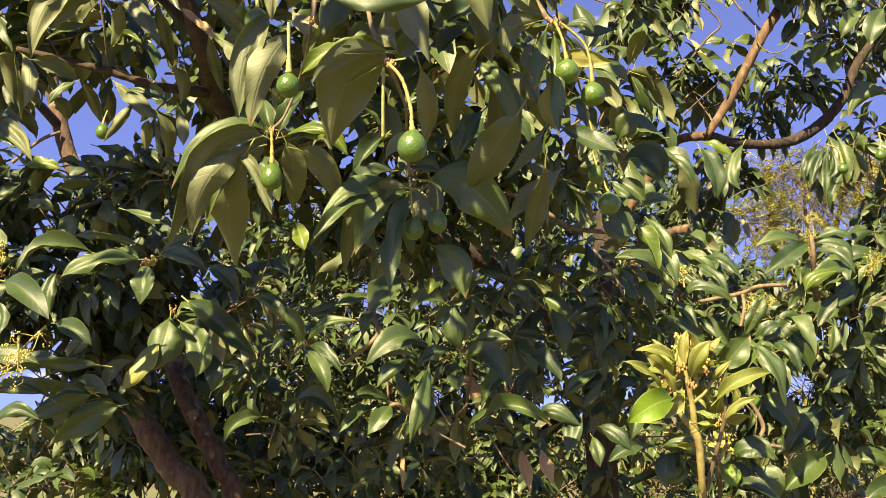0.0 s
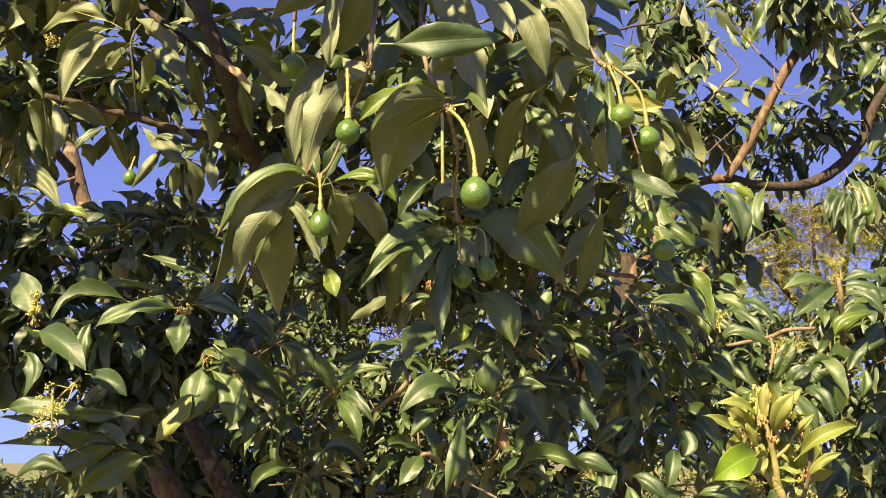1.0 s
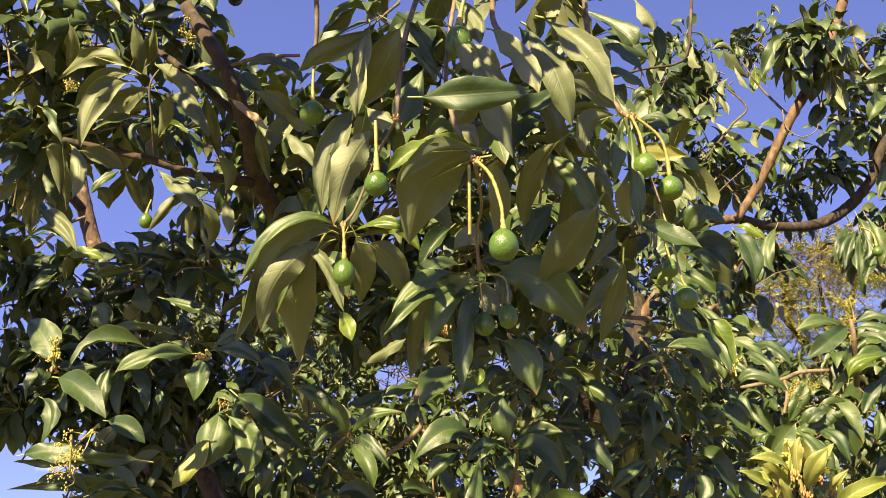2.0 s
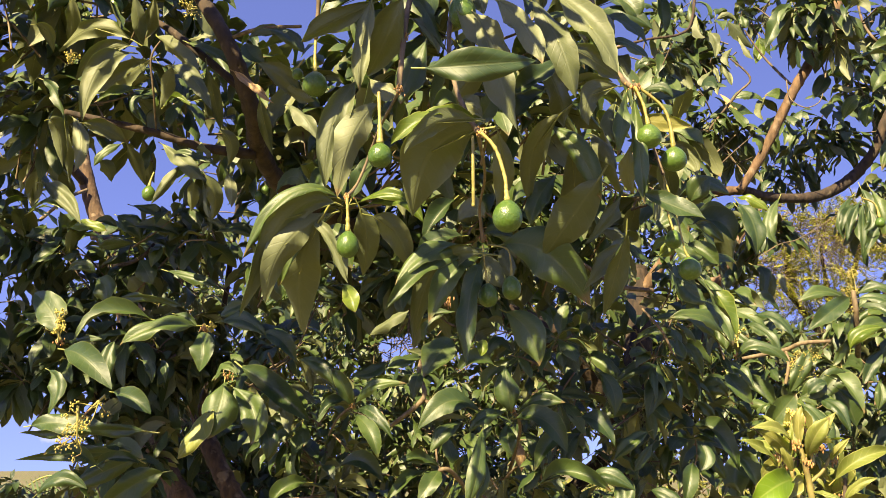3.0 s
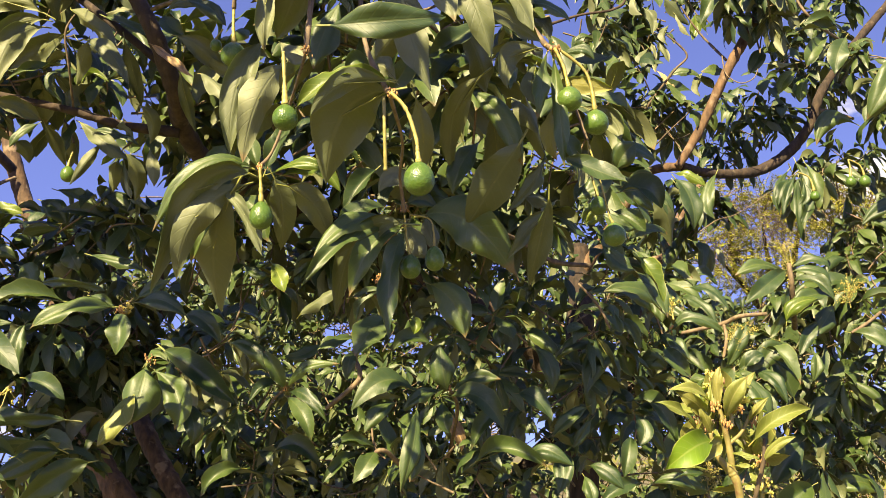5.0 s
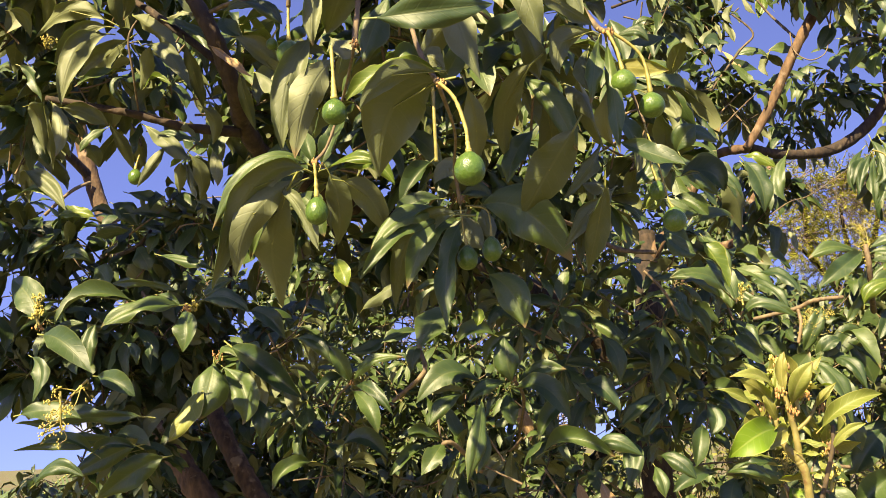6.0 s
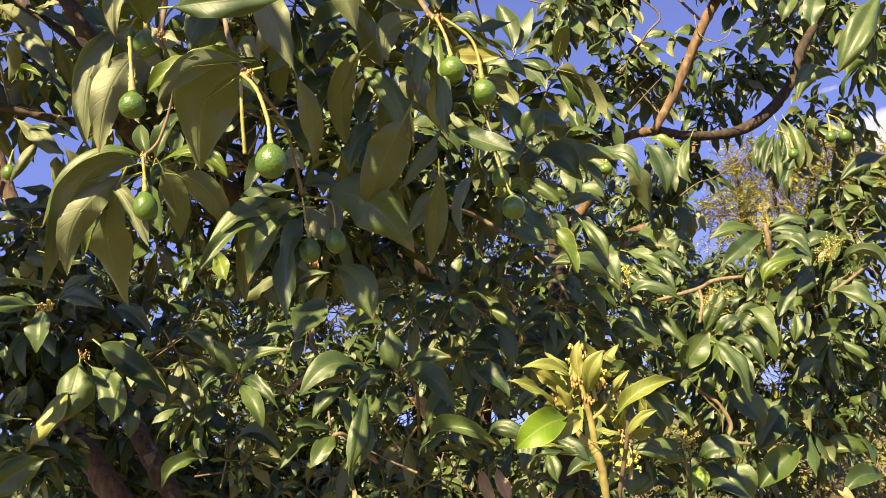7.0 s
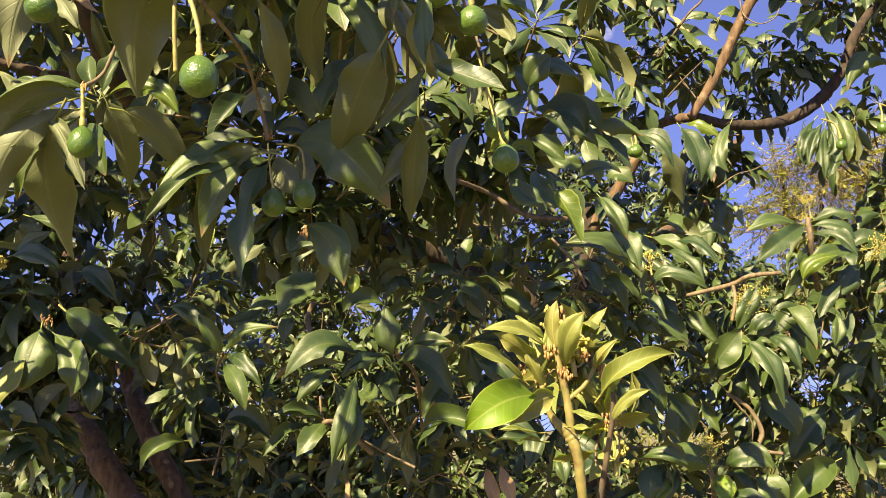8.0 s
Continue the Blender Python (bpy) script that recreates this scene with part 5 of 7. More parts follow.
leaf(tree, (-1.338, 3.200, 2.788), (-1.388, 3.180, 2.748), (-1.425, 3.180, 2.698), 0.057, 25)
leaf(tree, (-1.344, 3.273, 2.815), (-1.320, 3.321, 2.760), (-1.306, 3.395, 2.691), 0.058, 170)
leaf(tree, (-1.288, 3.400, 2.878), (-1.292, 3.380, 2.803), (-1.310, 3.380, 2.740), 0.050, 15)
leaf(tree, (-1.408, 3.185, 2.716), (-1.381, 3.202, 2.696), (-1.378, 3.242, 2.658), 0.061, 170)
leaf(tree, (-1.120, 3.000, 2.712), (-1.028, 2.960, 2.632), (-0.948, 2.960, 2.564), 0.067, 155, fold=0.5)
leaf(tree, (-1.060, 3.050, 2.655), (-1.100, 3.020, 2.582), (-1.152, 3.020, 2.505), 0.044, 150, fold=0.6)
leaf(tree, (-1.112, 3.050, 2.705), (-1.012, 3.020, 2.675), (-0.924, 3.020, 2.631), 0.048, -35)
leaf(tree, (-1.056, 3.050, 2.724), (-0.997, 3.030, 2.704), (-0.959, 3.030, 2.661), 0.040, -150)
leaf(tree, (-1.025, 3.084, 2.605), (-1.037, 3.105, 2.563), (-1.051, 3.149, 2.515), 0.053, 172)
leaf(tree, (-0.974, 3.025, 2.609), (-0.946, 3.058, 2.541), (-0.971, 3.127, 2.475), 0.071, 170)
leaf(tree, (-0.982, 3.030, 2.587), (-0.959, 3.000, 2.505), (-0.943, 3.000, 2.442), 0.022, 150)
leaf(tree, (-1.010, 3.200, 2.504), (-0.970, 3.180, 2.485), (-0.935, 3.180, 2.460), 0.033, 150)
leaf(tree, (-0.890, 3.000, 2.611), (-0.873, 2.980, 2.546), (-0.867, 2.980, 2.478), 0.046, 165)
leaf(tree, (-1.502, 2.950, 2.564), (-1.402, 2.900, 2.503), (-1.333, 2.900, 2.403), 0.076, 150, fold=0.7)
leaf(tree, (-1.528, 2.950, 2.461), (-1.440, 2.920, 2.489), (-1.374, 2.920, 2.435), 0.040, -35, "fresh")
leaf(tree, (-1.459, 3.100, 2.446), (-1.376, 3.070, 2.444), (-1.312, 3.070, 2.427), 0.054, -30, "fresh")
leaf(tree, (-0.994, 3.000, 3.043), (-0.925, 2.970, 2.965), (-0.912, 2.970, 2.883), 0.061, 25)
# left middle, round leaves before the sky
leaf(tree, (-1.521, 4.000, 2.532), (-1.479, 3.970, 2.480), (-1.448, 3.970, 2.417), 0.099, -10, fold=0.1)
leaf(tree, (-1.708, 4.000, 2.592), (-1.633, 3.970, 2.599), (-1.545, 3.970, 2.602), 0.064, 35, fold=0.3)
leaf(tree, (-1.431, 4.000, 2.597), (-1.434, 3.970, 2.549), (-1.458, 3.970, 2.494), 0.078, 15)
leaf(tree, (-1.575, 4.038, 2.466), (-1.547, 4.047, 2.434), (-1.523, 4.079, 2.391), 0.090, 170)
leaf(tree, (-1.707, 4.000, 2.453), (-1.640, 3.950, 2.392), (-1.639, 3.950, 2.311), 0.126, 10)
leaf(tree, (-1.777, 4.100, 2.733), (-1.713, 4.080, 2.737), (-1.661, 4.080, 2.709), 0.055, -30)
leaf(tree, (-1.672, 4.100, 2.768), (-1.590, 4.050, 2.716), (-1.538, 4.050, 2.642), 0.114, -15)
leaf(tree, (-1.604, 4.100, 2.814), (-1.490, 4.050, 2.771), (-1.393, 4.050, 2.706), 0.075, -30)
leaf(tree, (-1.556, 4.000, 2.691), (-1.427, 3.950, 2.671), (-1.329, 3.950, 2.628), 0.083, -25)
leaf(tree, (-1.381, 4.000, 2.771), (-1.282, 3.950, 2.714), (-1.230, 3.950, 2.651), 0.108, -20)
leaf(tree, (-1.128, 3.800, 2.611), (-1.026, 3.750, 2.615), (-0.945, 3.750, 2.561), 0.072, -35)
leaf(tree, (-1.304, 3.200, 2.215), (-1.180, 3.150, 2.207), (-1.064, 3.150, 2.172), 0.049, 30)
leaf(tree, (-1.200, 3.400, 2.354), (-1.080, 3.350, 2.320), (-0.986, 3.350, 2.281), 0.052, -35)
leaf(tree, (-1.953, 4.000, 2.699), (-1.963, 3.950, 2.648), (-2.023, 3.950, 2.637), 0.082, 30)
leaf(tree, (-1.714, 3.600, 2.498), (-1.752, 3.570, 2.458), (-1.804, 3.570, 2.425), 0.073, 30)
leaf(tree, (-1.618, 3.500, 2.384), (-1.554, 3.470, 2.398), (-1.498, 3.470, 2.364), 0.065, -20)
leaf(tree, (-1.538, 4.100, 2.665), (-1.457, 4.050, 2.638), (-1.405, 4.050, 2.598), 0.053, -30)
# flower node and dark leaves, lower left
leaf(tree, (-0.906, 2.360, 2.006), (-0.998, 2.300, 2.014), (-1.064, 2.280, 1.943), 0.057, 40, fold=0.6, curl=0.1)
leaf(tree, (-0.799, 2.400, 1.994), (-0.878, 2.330, 1.982), (-0.966, 2.310, 1.934), 0.077, 40, fold=0.65, curl=0.1)
leaf(tree, (-0.790, 2.400, 1.974), (-0.765, 2.360, 1.925), (-0.776, 2.360, 1.869), 0.077, 5, fold=0.6, curl=0)
leaf(tree, (-0.872, 2.450, 2.033), (-0.835, 2.430, 2.020), (-0.802, 2.430, 1.996), 0.022, -30)
leaf(tree, (-0.736, 2.400, 2.004), (-0.666, 2.360, 2.000), (-0.608, 2.360, 1.961), 0.056, -30)
leaf(tree, (-0.750, 2.450, 2.024), (-0.719, 2.440, 2.045), (-0.668, 2.440, 2.066), 0.046, -30)
leaf(tree, (-1.093, 2.250, 1.953), (-1.125, 2.270, 2.015), (-1.197, 2.320, 2.073), 0.082, 15, fold=0.3)
leaf(tree, (-1.073, 2.250, 1.915), (-0.989, 2.180, 1.882), (-0.917, 2.160, 1.810), 0.068, -20, fold=0.4)
leaf(tree, (-0.979, 2.320, 1.944), (-0.987, 2.300, 1.895), (-0.978, 2.300, 1.840), 0.051, -10, fold=0.6)
leaf(tree, (-0.982, 2.350, 1.820), (-0.919, 2.310, 1.802), (-0.872, 2.310, 1.762), 0.056, -20, fold=0.5)
leaf(tree, (-1.101, 2.360, 1.952), (-1.051, 2.340, 1.954), (-1.015, 2.340, 1.953), 0.022, -30)
leaf(tree, (-0.778, 2.640, 1.868), (-0.780, 2.600, 1.797), (-0.808, 2.600, 1.710), 0.107, -5, fold=0.25)
# sunlit half of the leaf above, its brightness given by the yellow young style
leaf(tree, (-0.798, 2.620, 1.808), (-0.827, 2.560, 1.728), (-0.874, 2.560, 1.657), 0.067, 25, "young", fold=0.35)
leaf(tree, (-0.762, 2.680, 1.858), (-0.689, 2.640, 1.778), (-0.701, 2.640, 1.694), 0.101, -10)
leaf(tree, (-0.744, 2.700, 1.917), (-0.636, 2.640, 1.846), (-0.533, 2.640, 1.759), 0.091, -25)
leaf(tree, (-0.950, 2.450, 1.910), (-0.920, 2.430, 1.886), (-0.917, 2.430, 1.850), 0.031, 0)
leaf(tree, (-0.899, 2.450, 1.909), (-0.881, 2.430, 1.885), (-0.879, 2.430, 1.849), 0.028, 0)
leaf(tree, (-0.663, 2.600, 1.999), (-0.610, 2.570, 1.978), (-0.562, 2.570, 1.915), 0.064, -25)
leaf(tree, (-0.694, 2.700, 1.773), (-0.652, 2.660, 1.716), (-0.658, 2.660, 1.655), 0.065, -10)
leaf(tree, (-1.172, 2.400, 1.881), (-1.134, 2.370, 1.835), (-1.156, 2.370, 1.767), 0.063, 20)
leaf(tree, (-1.296, 2.600, 1.751), (-1.207, 2.570, 1.756), (-1.115, 2.570, 1.731), 0.067, -30)
leaf(tree, (-1.223, 2.900, 1.645), (-1.146, 2.870, 1.667), (-1.078, 2.870, 1.650), 0.048, -30)
leaf(tree, (-1.256, 3.000, 1.641), (-1.328, 2.955, 1.692), (-1.410, 2.950, 1.677), 0.051, 40)
leaf(tree, (-1.394, 2.900, 1.562), (-1.312, 2.854, 1.610), (-1.225, 2.850, 1.576), 0.056, -30)
# right side, round the flower nodes
leaf(tree, (1.723, 4.300, 2.393), (1.591, 4.212, 2.311), (1.473, 4.200, 2.223), 0.098, 20)
leaf(tree, (1.722, 4.350, 2.396), (1.579, 4.266, 2.416), (1.458, 4.250, 2.364), 0.095, 40)
leaf(tree, (1.778, 4.350, 2.418), (1.871, 4.305, 2.439), (1.936, 4.300, 2.390), 0.089, -45)
leaf(tree, (1.762, 4.300, 2.387), (1.848, 4.253, 2.378), (1.920, 4.250, 2.311), 0.081, -40)
leaf(tree, (1.755, 4.300, 2.342), (1.829, 4.225, 2.321), (1.894, 4.200, 2.226), 0.095, -30)
leaf(tree, (1.944, 4.300, 2.272), (1.800, 4.214, 2.256), (1.670, 4.200, 2.212), 0.100, 35)
leaf(tree, (1.725, 4.300, 2.318), (1.650, 4.212, 2.185), (1.568, 4.200, 2.062), 0.082, -20)
leaf(tree, (1.974, 4.400, 2.229), (1.892, 4.322, 2.150), (1.823, 4.300, 2.082), 0.111, 10)
leaf(tree, (1.897, 4.400, 2.162), (1.790, 4.319, 2.105), (1.717, 4.300, 2.012), 0.066, -30)
leaf(tree, (2.003, 4.300, 2.086), (2.086, 4.216, 2.029), (2.176, 4.200, 1.888), 0.106, -30)
leaf(tree, (2.052, 4.350, 2.129), (2.112, 4.304, 2.106), (2.180, 4.300, 2.027), 0.090, -30)
leaf(tree, (2.119, 4.400, 2.250), (2.192, 4.324, 2.251), (2.283, 4.300, 2.155), 0.096, -40)
leaf(tree, (1.368, 4.200, 2.002), (1.438, 4.201, 2.073), (1.491, 4.250, 2.152), 0.076, -0)
leaf(tree, (1.388, 4.200, 1.930), (1.315, 4.117, 1.850), (1.211, 4.100, 1.746), 0.142, 15)
leaf(tree, (1.418, 4.200, 1.891), (1.479, 4.119, 1.793), (1.498, 4.100, 1.666), 0.096, -15)
leaf(tree, (1.405, 4.250, 1.833), (1.410, 4.203, 1.755), (1.432, 4.200, 1.663), 0.055, -0)
leaf(tree, (1.463, 4.200, 1.924), (1.531, 4.136, 1.878), (1.580, 4.120, 1.780), 0.085, -30)
leaf(tree, (1.411, 4.200, 1.949), (1.475, 4.185, 1.972), (1.536, 4.200, 1.944), 0.075, -30)
leaf(tree, (0.721, 3.150, 2.184), (0.763, 3.075, 2.106), (0.786, 3.050, 2.011), 0.063, -20)
leaf(tree, (0.780, 3.300, 2.185), (0.840, 3.227, 2.131), (0.883, 3.200, 2.057), 0.061, -35)
leaf(tree, (0.975, 3.400, 2.169), (1.032, 3.329, 2.143), (1.077, 3.300, 2.068), 0.063, -35)
leaf(tree, (0.940, 3.400, 2.134), (0.986, 3.328, 2.094), (1.032, 3.300, 2.012), 0.074, -30)
leaf(tree, (0.833, 3.200, 1.988), (0.900, 3.154, 2.025), (1.000, 3.150, 1.968), 0.064, -40)
leaf(tree, (0.811, 3.200, 1.982), (0.829, 3.132, 1.942), (0.861, 3.100, 1.876), 0.047, -20)
leaf(tree, (0.781, 3.100, 2.041), (0.689, 3.021, 2.105), (0.567, 3.000, 2.097), 0.076, 40)
leaf(tree, (0.684, 4.000, 2.756), (0.797, 3.917, 2.712), (0.897, 3.900, 2.617), 0.089, -40)
leaf(tree, (1.003, 4.000, 2.736), (1.071, 3.952, 2.676), (1.109, 3.950, 2.589), 0.085, -30)
leaf(tree, (0.874, 4.200, 3.020), (0.897, 4.153, 2.934), (0.921, 4.150, 2.847), 0.078, -0)
leaf(tree, (0.433, 3.000, 2.624), (0.476, 2.953, 2.585), (0.501, 2.950, 2.465), 0.066, -20)
leaf(tree, (0.492, 3.200, 2.568), (0.563, 3.153, 2.537), (0.621, 3.150, 2.442), 0.063, -30)
leaf(tree, (0.311, 2.300, 2.210), (0.273, 2.253, 2.145), (0.265, 2.250, 2.042), 0.043, 160)
leaf(tree, (0.584, 3.000, 2.253), (0.604, 2.977, 2.209), (0.607, 2.980, 2.146), 0.064, -0)
leaf(tree, (0.663, 3.000, 2.228), (0.684, 2.976, 2.203), (0.712, 2.980, 2.129), 0.054, -30)
leaf(tree, (0.359, 3.700, 2.061), (0.450, 3.621, 2.033), (0.524, 3.600, 1.917), 0.074, -35)
leaf(tree, (1.232, 4.050, 1.384), (1.303, 3.978, 1.457), (1.381, 3.950, 1.398), 0.112, -35)
leaf(tree, (1.183, 4.050, 1.388), (1.088, 3.964, 1.466), (0.911, 3.950, 1.453), 0.113, 35)
leaf(tree, (1.016, 4.000, 1.434), (0.950, 3.954, 1.374), (0.925, 3.950, 1.288), 0.088, 10)
leaf(tree, (1.032, 4.050, 1.381), (1.004, 4.009, 1.340), (0.947, 4.000, 1.289), 0.056, 0)
leaf(tree, (1.188, 4.000, 1.385), (1.200, 3.962, 1.345), (1.215, 3.950, 1.292), 0.068, -0, "young")
leaf(tree, (1.223, 4.000, 1.312), (1.294, 3.925, 1.291), (1.388, 3.900, 1.225), 0.083, -40)
leaf(tree, (1.003, 3.900, 1.684), (1.051, 3.855, 1.629), (1.075, 3.850, 1.544), 0.096, -10)
leaf(tree, (1.150, 4.000, 1.652), (1.164, 3.958, 1.600), (1.199, 3.950, 1.534), 0.046, -0)
leaf(tree, (1.912, 5.000, 1.738), (1.922, 4.980, 1.657), (1.944, 5.000, 1.572), 0.041, 180, "young")
leaf(tree, (0.915, 4.000, 1.713), (0.830, 3.927, 1.694), (0.793, 3.900, 1.606), 0.069, 0)
leaf(tree, (1.307, 4.500, 2.405), (1.386, 4.480, 2.422), (1.466, 4.500, 2.364), 0.086, -40)
leaf(tree, (1.563, 4.500, 1.681), (1.484, 4.448, 1.608), (1.432, 4.450, 1.509), 0.089, 0)
leaf(tree, (2.287, 5.000, 1.880), (2.321, 4.975, 1.786), (2.445, 5.000, 1.749), 0.103, -30)
leaf(tree, (2.308, 5.000, 1.642), (2.374, 4.973, 1.577), (2.488, 5.000, 1.511), 0.115, -30)
leaf(tree, (2.091, 4.800, 1.906), (2.177, 4.779, 1.955), (2.262, 4.800, 1.893), 0.099, -30)
leaf(tree, (1.862, 4.600, 2.016), (1.737, 4.513, 1.934), (1.660, 4.500, 1.805), 0.092, 0)
leaf(tree, (2.354, 4.900, 2.372), (2.234, 4.875, 2.437), (2.146, 4.900, 2.388), 0.101, 40)
leaf(tree, (1.984, 5.000, 1.464), (1.803, 4.910, 1.451), (1.674, 4.900, 1.377), 0.147, 30)
leaf(tree, (2.373, 5.000, 1.319), (2.228, 4.912, 1.389), (2.072, 4.900, 1.345), 0.147, 30)
leaf(tree, (2.412, 5.000, 1.202), (2.260, 4.916, 1.218), (2.155, 4.900, 1.145), 0.119, 30)
leaf(tree, (2.304, 4.000, 3.391), (2.138, 3.917, 3.175), (2.026, 3.950, 3.003), 0.156, 20)
leaf(tree, (2.518, 5.000, 3.367), (2.358, 4.939, 3.382), (2.259, 4.950, 3.218), 0.118, 20)
leaf(tree, (2.397, 4.400, 2.735), (2.251, 4.341, 2.694), (2.144, 4.350, 2.614), 0.097, 30)
leaf(tree, (2.197, 4.400, 2.711), (2.246, 4.354, 2.612), (2.329, 4.350, 2.609), 0.084, -30)
leaf(tree, (2.109, 4.900, 3.105), (2.112, 4.838, 2.956), (2.081, 4.850, 2.799), 0.081, 0)
leaf(tree, (2.157, 4.900, 3.104), (2.176, 4.839, 2.955), (2.178, 4.850, 2.813), 0.075, -0)
leaf(tree, (2.054, 4.900, 3.057), (1.967, 4.842, 2.928), (1.962, 4.850, 2.802), 0.069, 0)
leaf(tree, (1.545, 4.600, 2.961), (1.466, 4.544, 2.811), (1.502, 4.550, 2.708), 0.080, 20)
leaf(tree, (1.471, 4.700, 2.962), (1.406, 4.640, 2.793), (1.427, 4.650, 2.674), 0.083, 0)
leaf(tree, (0.481, 3.700, 1.858), (0.558, 3.655, 1.908), (0.640, 3.650, 1.857), 0.080, -35)
leaf(tree, (0.734, 3.600, 1.987), (0.637, 3.519, 1.927), (0.582, 3.500, 1.799), 0.103, 20)
leaf(tree, (0.841, 3.800, 1.884), (0.880, 3.787, 1.846), (0.910, 3.800, 1.802), 0.063, -0)
leaf(tree, (0.787, 3.700, 1.778), (0.877, 3.620, 1.750), (0.935, 3.600, 1.607), 0.090, -25)
leaf(tree, (0.784, 3.600, 1.723), (0.803, 3.560, 1.666), (0.773, 3.550, 1.608), 0.078, 0)
leaf(tree, (0.737, 3.500, 1.640), (0.710, 3.456, 1.578), (0.690, 3.450, 1.501), 0.078, 10)
leaf(tree, (0.883, 3.800, 1.693), (0.909, 3.784, 1.635), (0.943, 3.800, 1.575), 0.063, -10)
leaf(tree, (0.583, 3.500, 1.754), (0.506, 3.453, 1.715), (0.437, 3.450, 1.650), 0.075, 30)
leaf(tree, (0.610, 3.550, 1.715), (0.565, 3.508, 1.662), (0.525, 3.500, 1.609), 0.053, -20)
leaf(tree, (0.579, 3.500, 1.546), (0.634, 3.457, 1.526), (0.690, 3.450, 1.458), 0.071, -25)
leaf(tree, (0.744, 3.500, 1.478), (0.672, 3.455, 1.466), (0.600, 3.450, 1.419), 0.066, 25)
leaf(tree, (0.854, 3.700, 1.468), (0.929, 3.655, 1.483), (1.007, 3.650, 1.440), 0.072, -40)
leaf(tree, (0.538, 3.400, 1.511), (0.551, 3.361, 1.466), (0.556, 3.350, 1.407), 0.072, -10)
leaf(tree, (1.005, 3.900, 2.003), (1.029, 3.855, 1.946), (1.089, 3.850, 1.871), 0.084, -10)
leaf(tree, (0.893, 3.900, 1.937), (0.942, 3.885, 1.966), (1.011, 3.900, 1.988), 0.064, -30)
leaf(tree, (1.408, 4.100, 1.928), (1.441, 4.087, 1.965), (1.497, 4.100, 1.986), 0.066, -30)
leaf(tree, (1.548, 4.200, 2.018), (1.592, 4.123, 1.968), (1.645, 4.100, 1.843), 0.103, -30)
leaf(tree, (1.458, 4.150, 1.912), (1.518, 4.075, 1.874), (1.561, 4.050, 1.762), 0.090, -30)
leaf(tree, (1.910, 4.400, 2.041), (1.849, 4.350, 1.941), (1.809, 4.350, 1.866), 0.089, -20)
leaf(tree, (1.869, 4.600, 1.702), (1.938, 4.577, 1.771), (2.032, 4.600, 1.796), 0.088, -30)
leaf(tree, (0.446, 3.500, 1.606), (0.471, 3.428, 1.547), (0.440, 3.400, 1.453), 0.085, 20)
leaf(tree, (0.394, 3.400, 1.963), (0.434, 3.354, 1.897), (0.436, 3.350, 1.799), 0.076, -0)
leaf(tree, (0.313, 3.300, 1.800), (0.364, 3.257, 1.777), (0.415, 3.250, 1.699), 0.076, -25)
leaf(tree, (0.339, 3.300, 1.590), (0.391, 3.256, 1.607), (0.480, 3.250, 1.549), 0.079, -35)
leaf(tree, (0.242, 3.200, 1.740), (0.180, 3.154, 1.704), (0.130, 3.150, 1.616), 0.071, 20)
leaf(tree, (0.752, 3.700, 2.095), (0.805, 3.654, 2.065), (0.838, 3.650, 1.954), 0.075, -20)
leaf(tree, (0.658, 3.600, 1.998), (0.564, 3.551, 1.996), (0.475, 3.550, 1.935), 0.079, 30)
leaf(tree, (0.662, 2.900, 2.203), (0.694, 2.856, 2.147), (0.723, 2.850, 2.067), 0.071, -20)
leaf(tree, (-0.364, 3.300, 1.998), (-0.419, 3.258, 1.956), (-0.486, 3.250, 1.948), 0.063, 30)
leaf(tree, (-0.680, 3.300, 2.008), (-0.593, 3.253, 1.981), (-0.544, 3.250, 1.901), 0.069, -25)
leaf(tree, (-0.552, 3.500, 1.638), (-0.465, 3.453, 1.655), (-0.385, 3.450, 1.574), 0.075, -30)
leaf(tree, (-0.656, 3.400, 1.584), (-0.726, 3.356, 1.568), (-0.782, 3.350, 1.494), 0.075, 20)
# further leaves of the right side
leaf(tree, (0.809, 3.300, 2.058), (0.703, 3.220, 2.133), (0.561, 3.200, 2.132), 0.070, 40, fold=0.4)
leaf(tree, (0.915, 3.500, 2.205), (0.983, 3.440, 2.159), (1.048, 3.420, 2.074), 0.063, -30, fold=0.4)
leaf(tree, (0.898, 3.500, 2.157), (0.929, 3.460, 2.108), (0.994, 3.440, 2.057), 0.063, -30)
leaf(tree, (0.803, 3.300, 2.131), (0.817, 3.270, 2.082), (0.823, 3.260, 2.025), 0.063, -5)
leaf(tree, (0.578, 3.600, 2.109), (0.646, 3.560, 2.130), (0.729, 3.550, 2.108), 0.050, -40)
leaf(tree, (0.713, 3.500, 2.097), (0.713, 3.470, 2.050), (0.729, 3.460, 2.017), 0.058, 0)
leaf(tree, (0.903, 3.800, 2.019), (0.843, 3.770, 2.086), (0.727, 3.760, 2.110), 0.073, 40)
leaf(tree, (0.859, 3.900, 1.891), (0.822, 3.870, 1.959), (0.839, 3.870, 2.028), 0.099, 10)
leaf(tree, (1.122, 4.100, 2.010), (1.175, 4.050, 1.943), (1.246, 4.040, 1.880), 0.116, -30)
leaf(tree, (0.898, 3.900, 1.936), (0.939, 3.870, 1.951), (0.991, 3.860, 1.908), 0.090, -15)
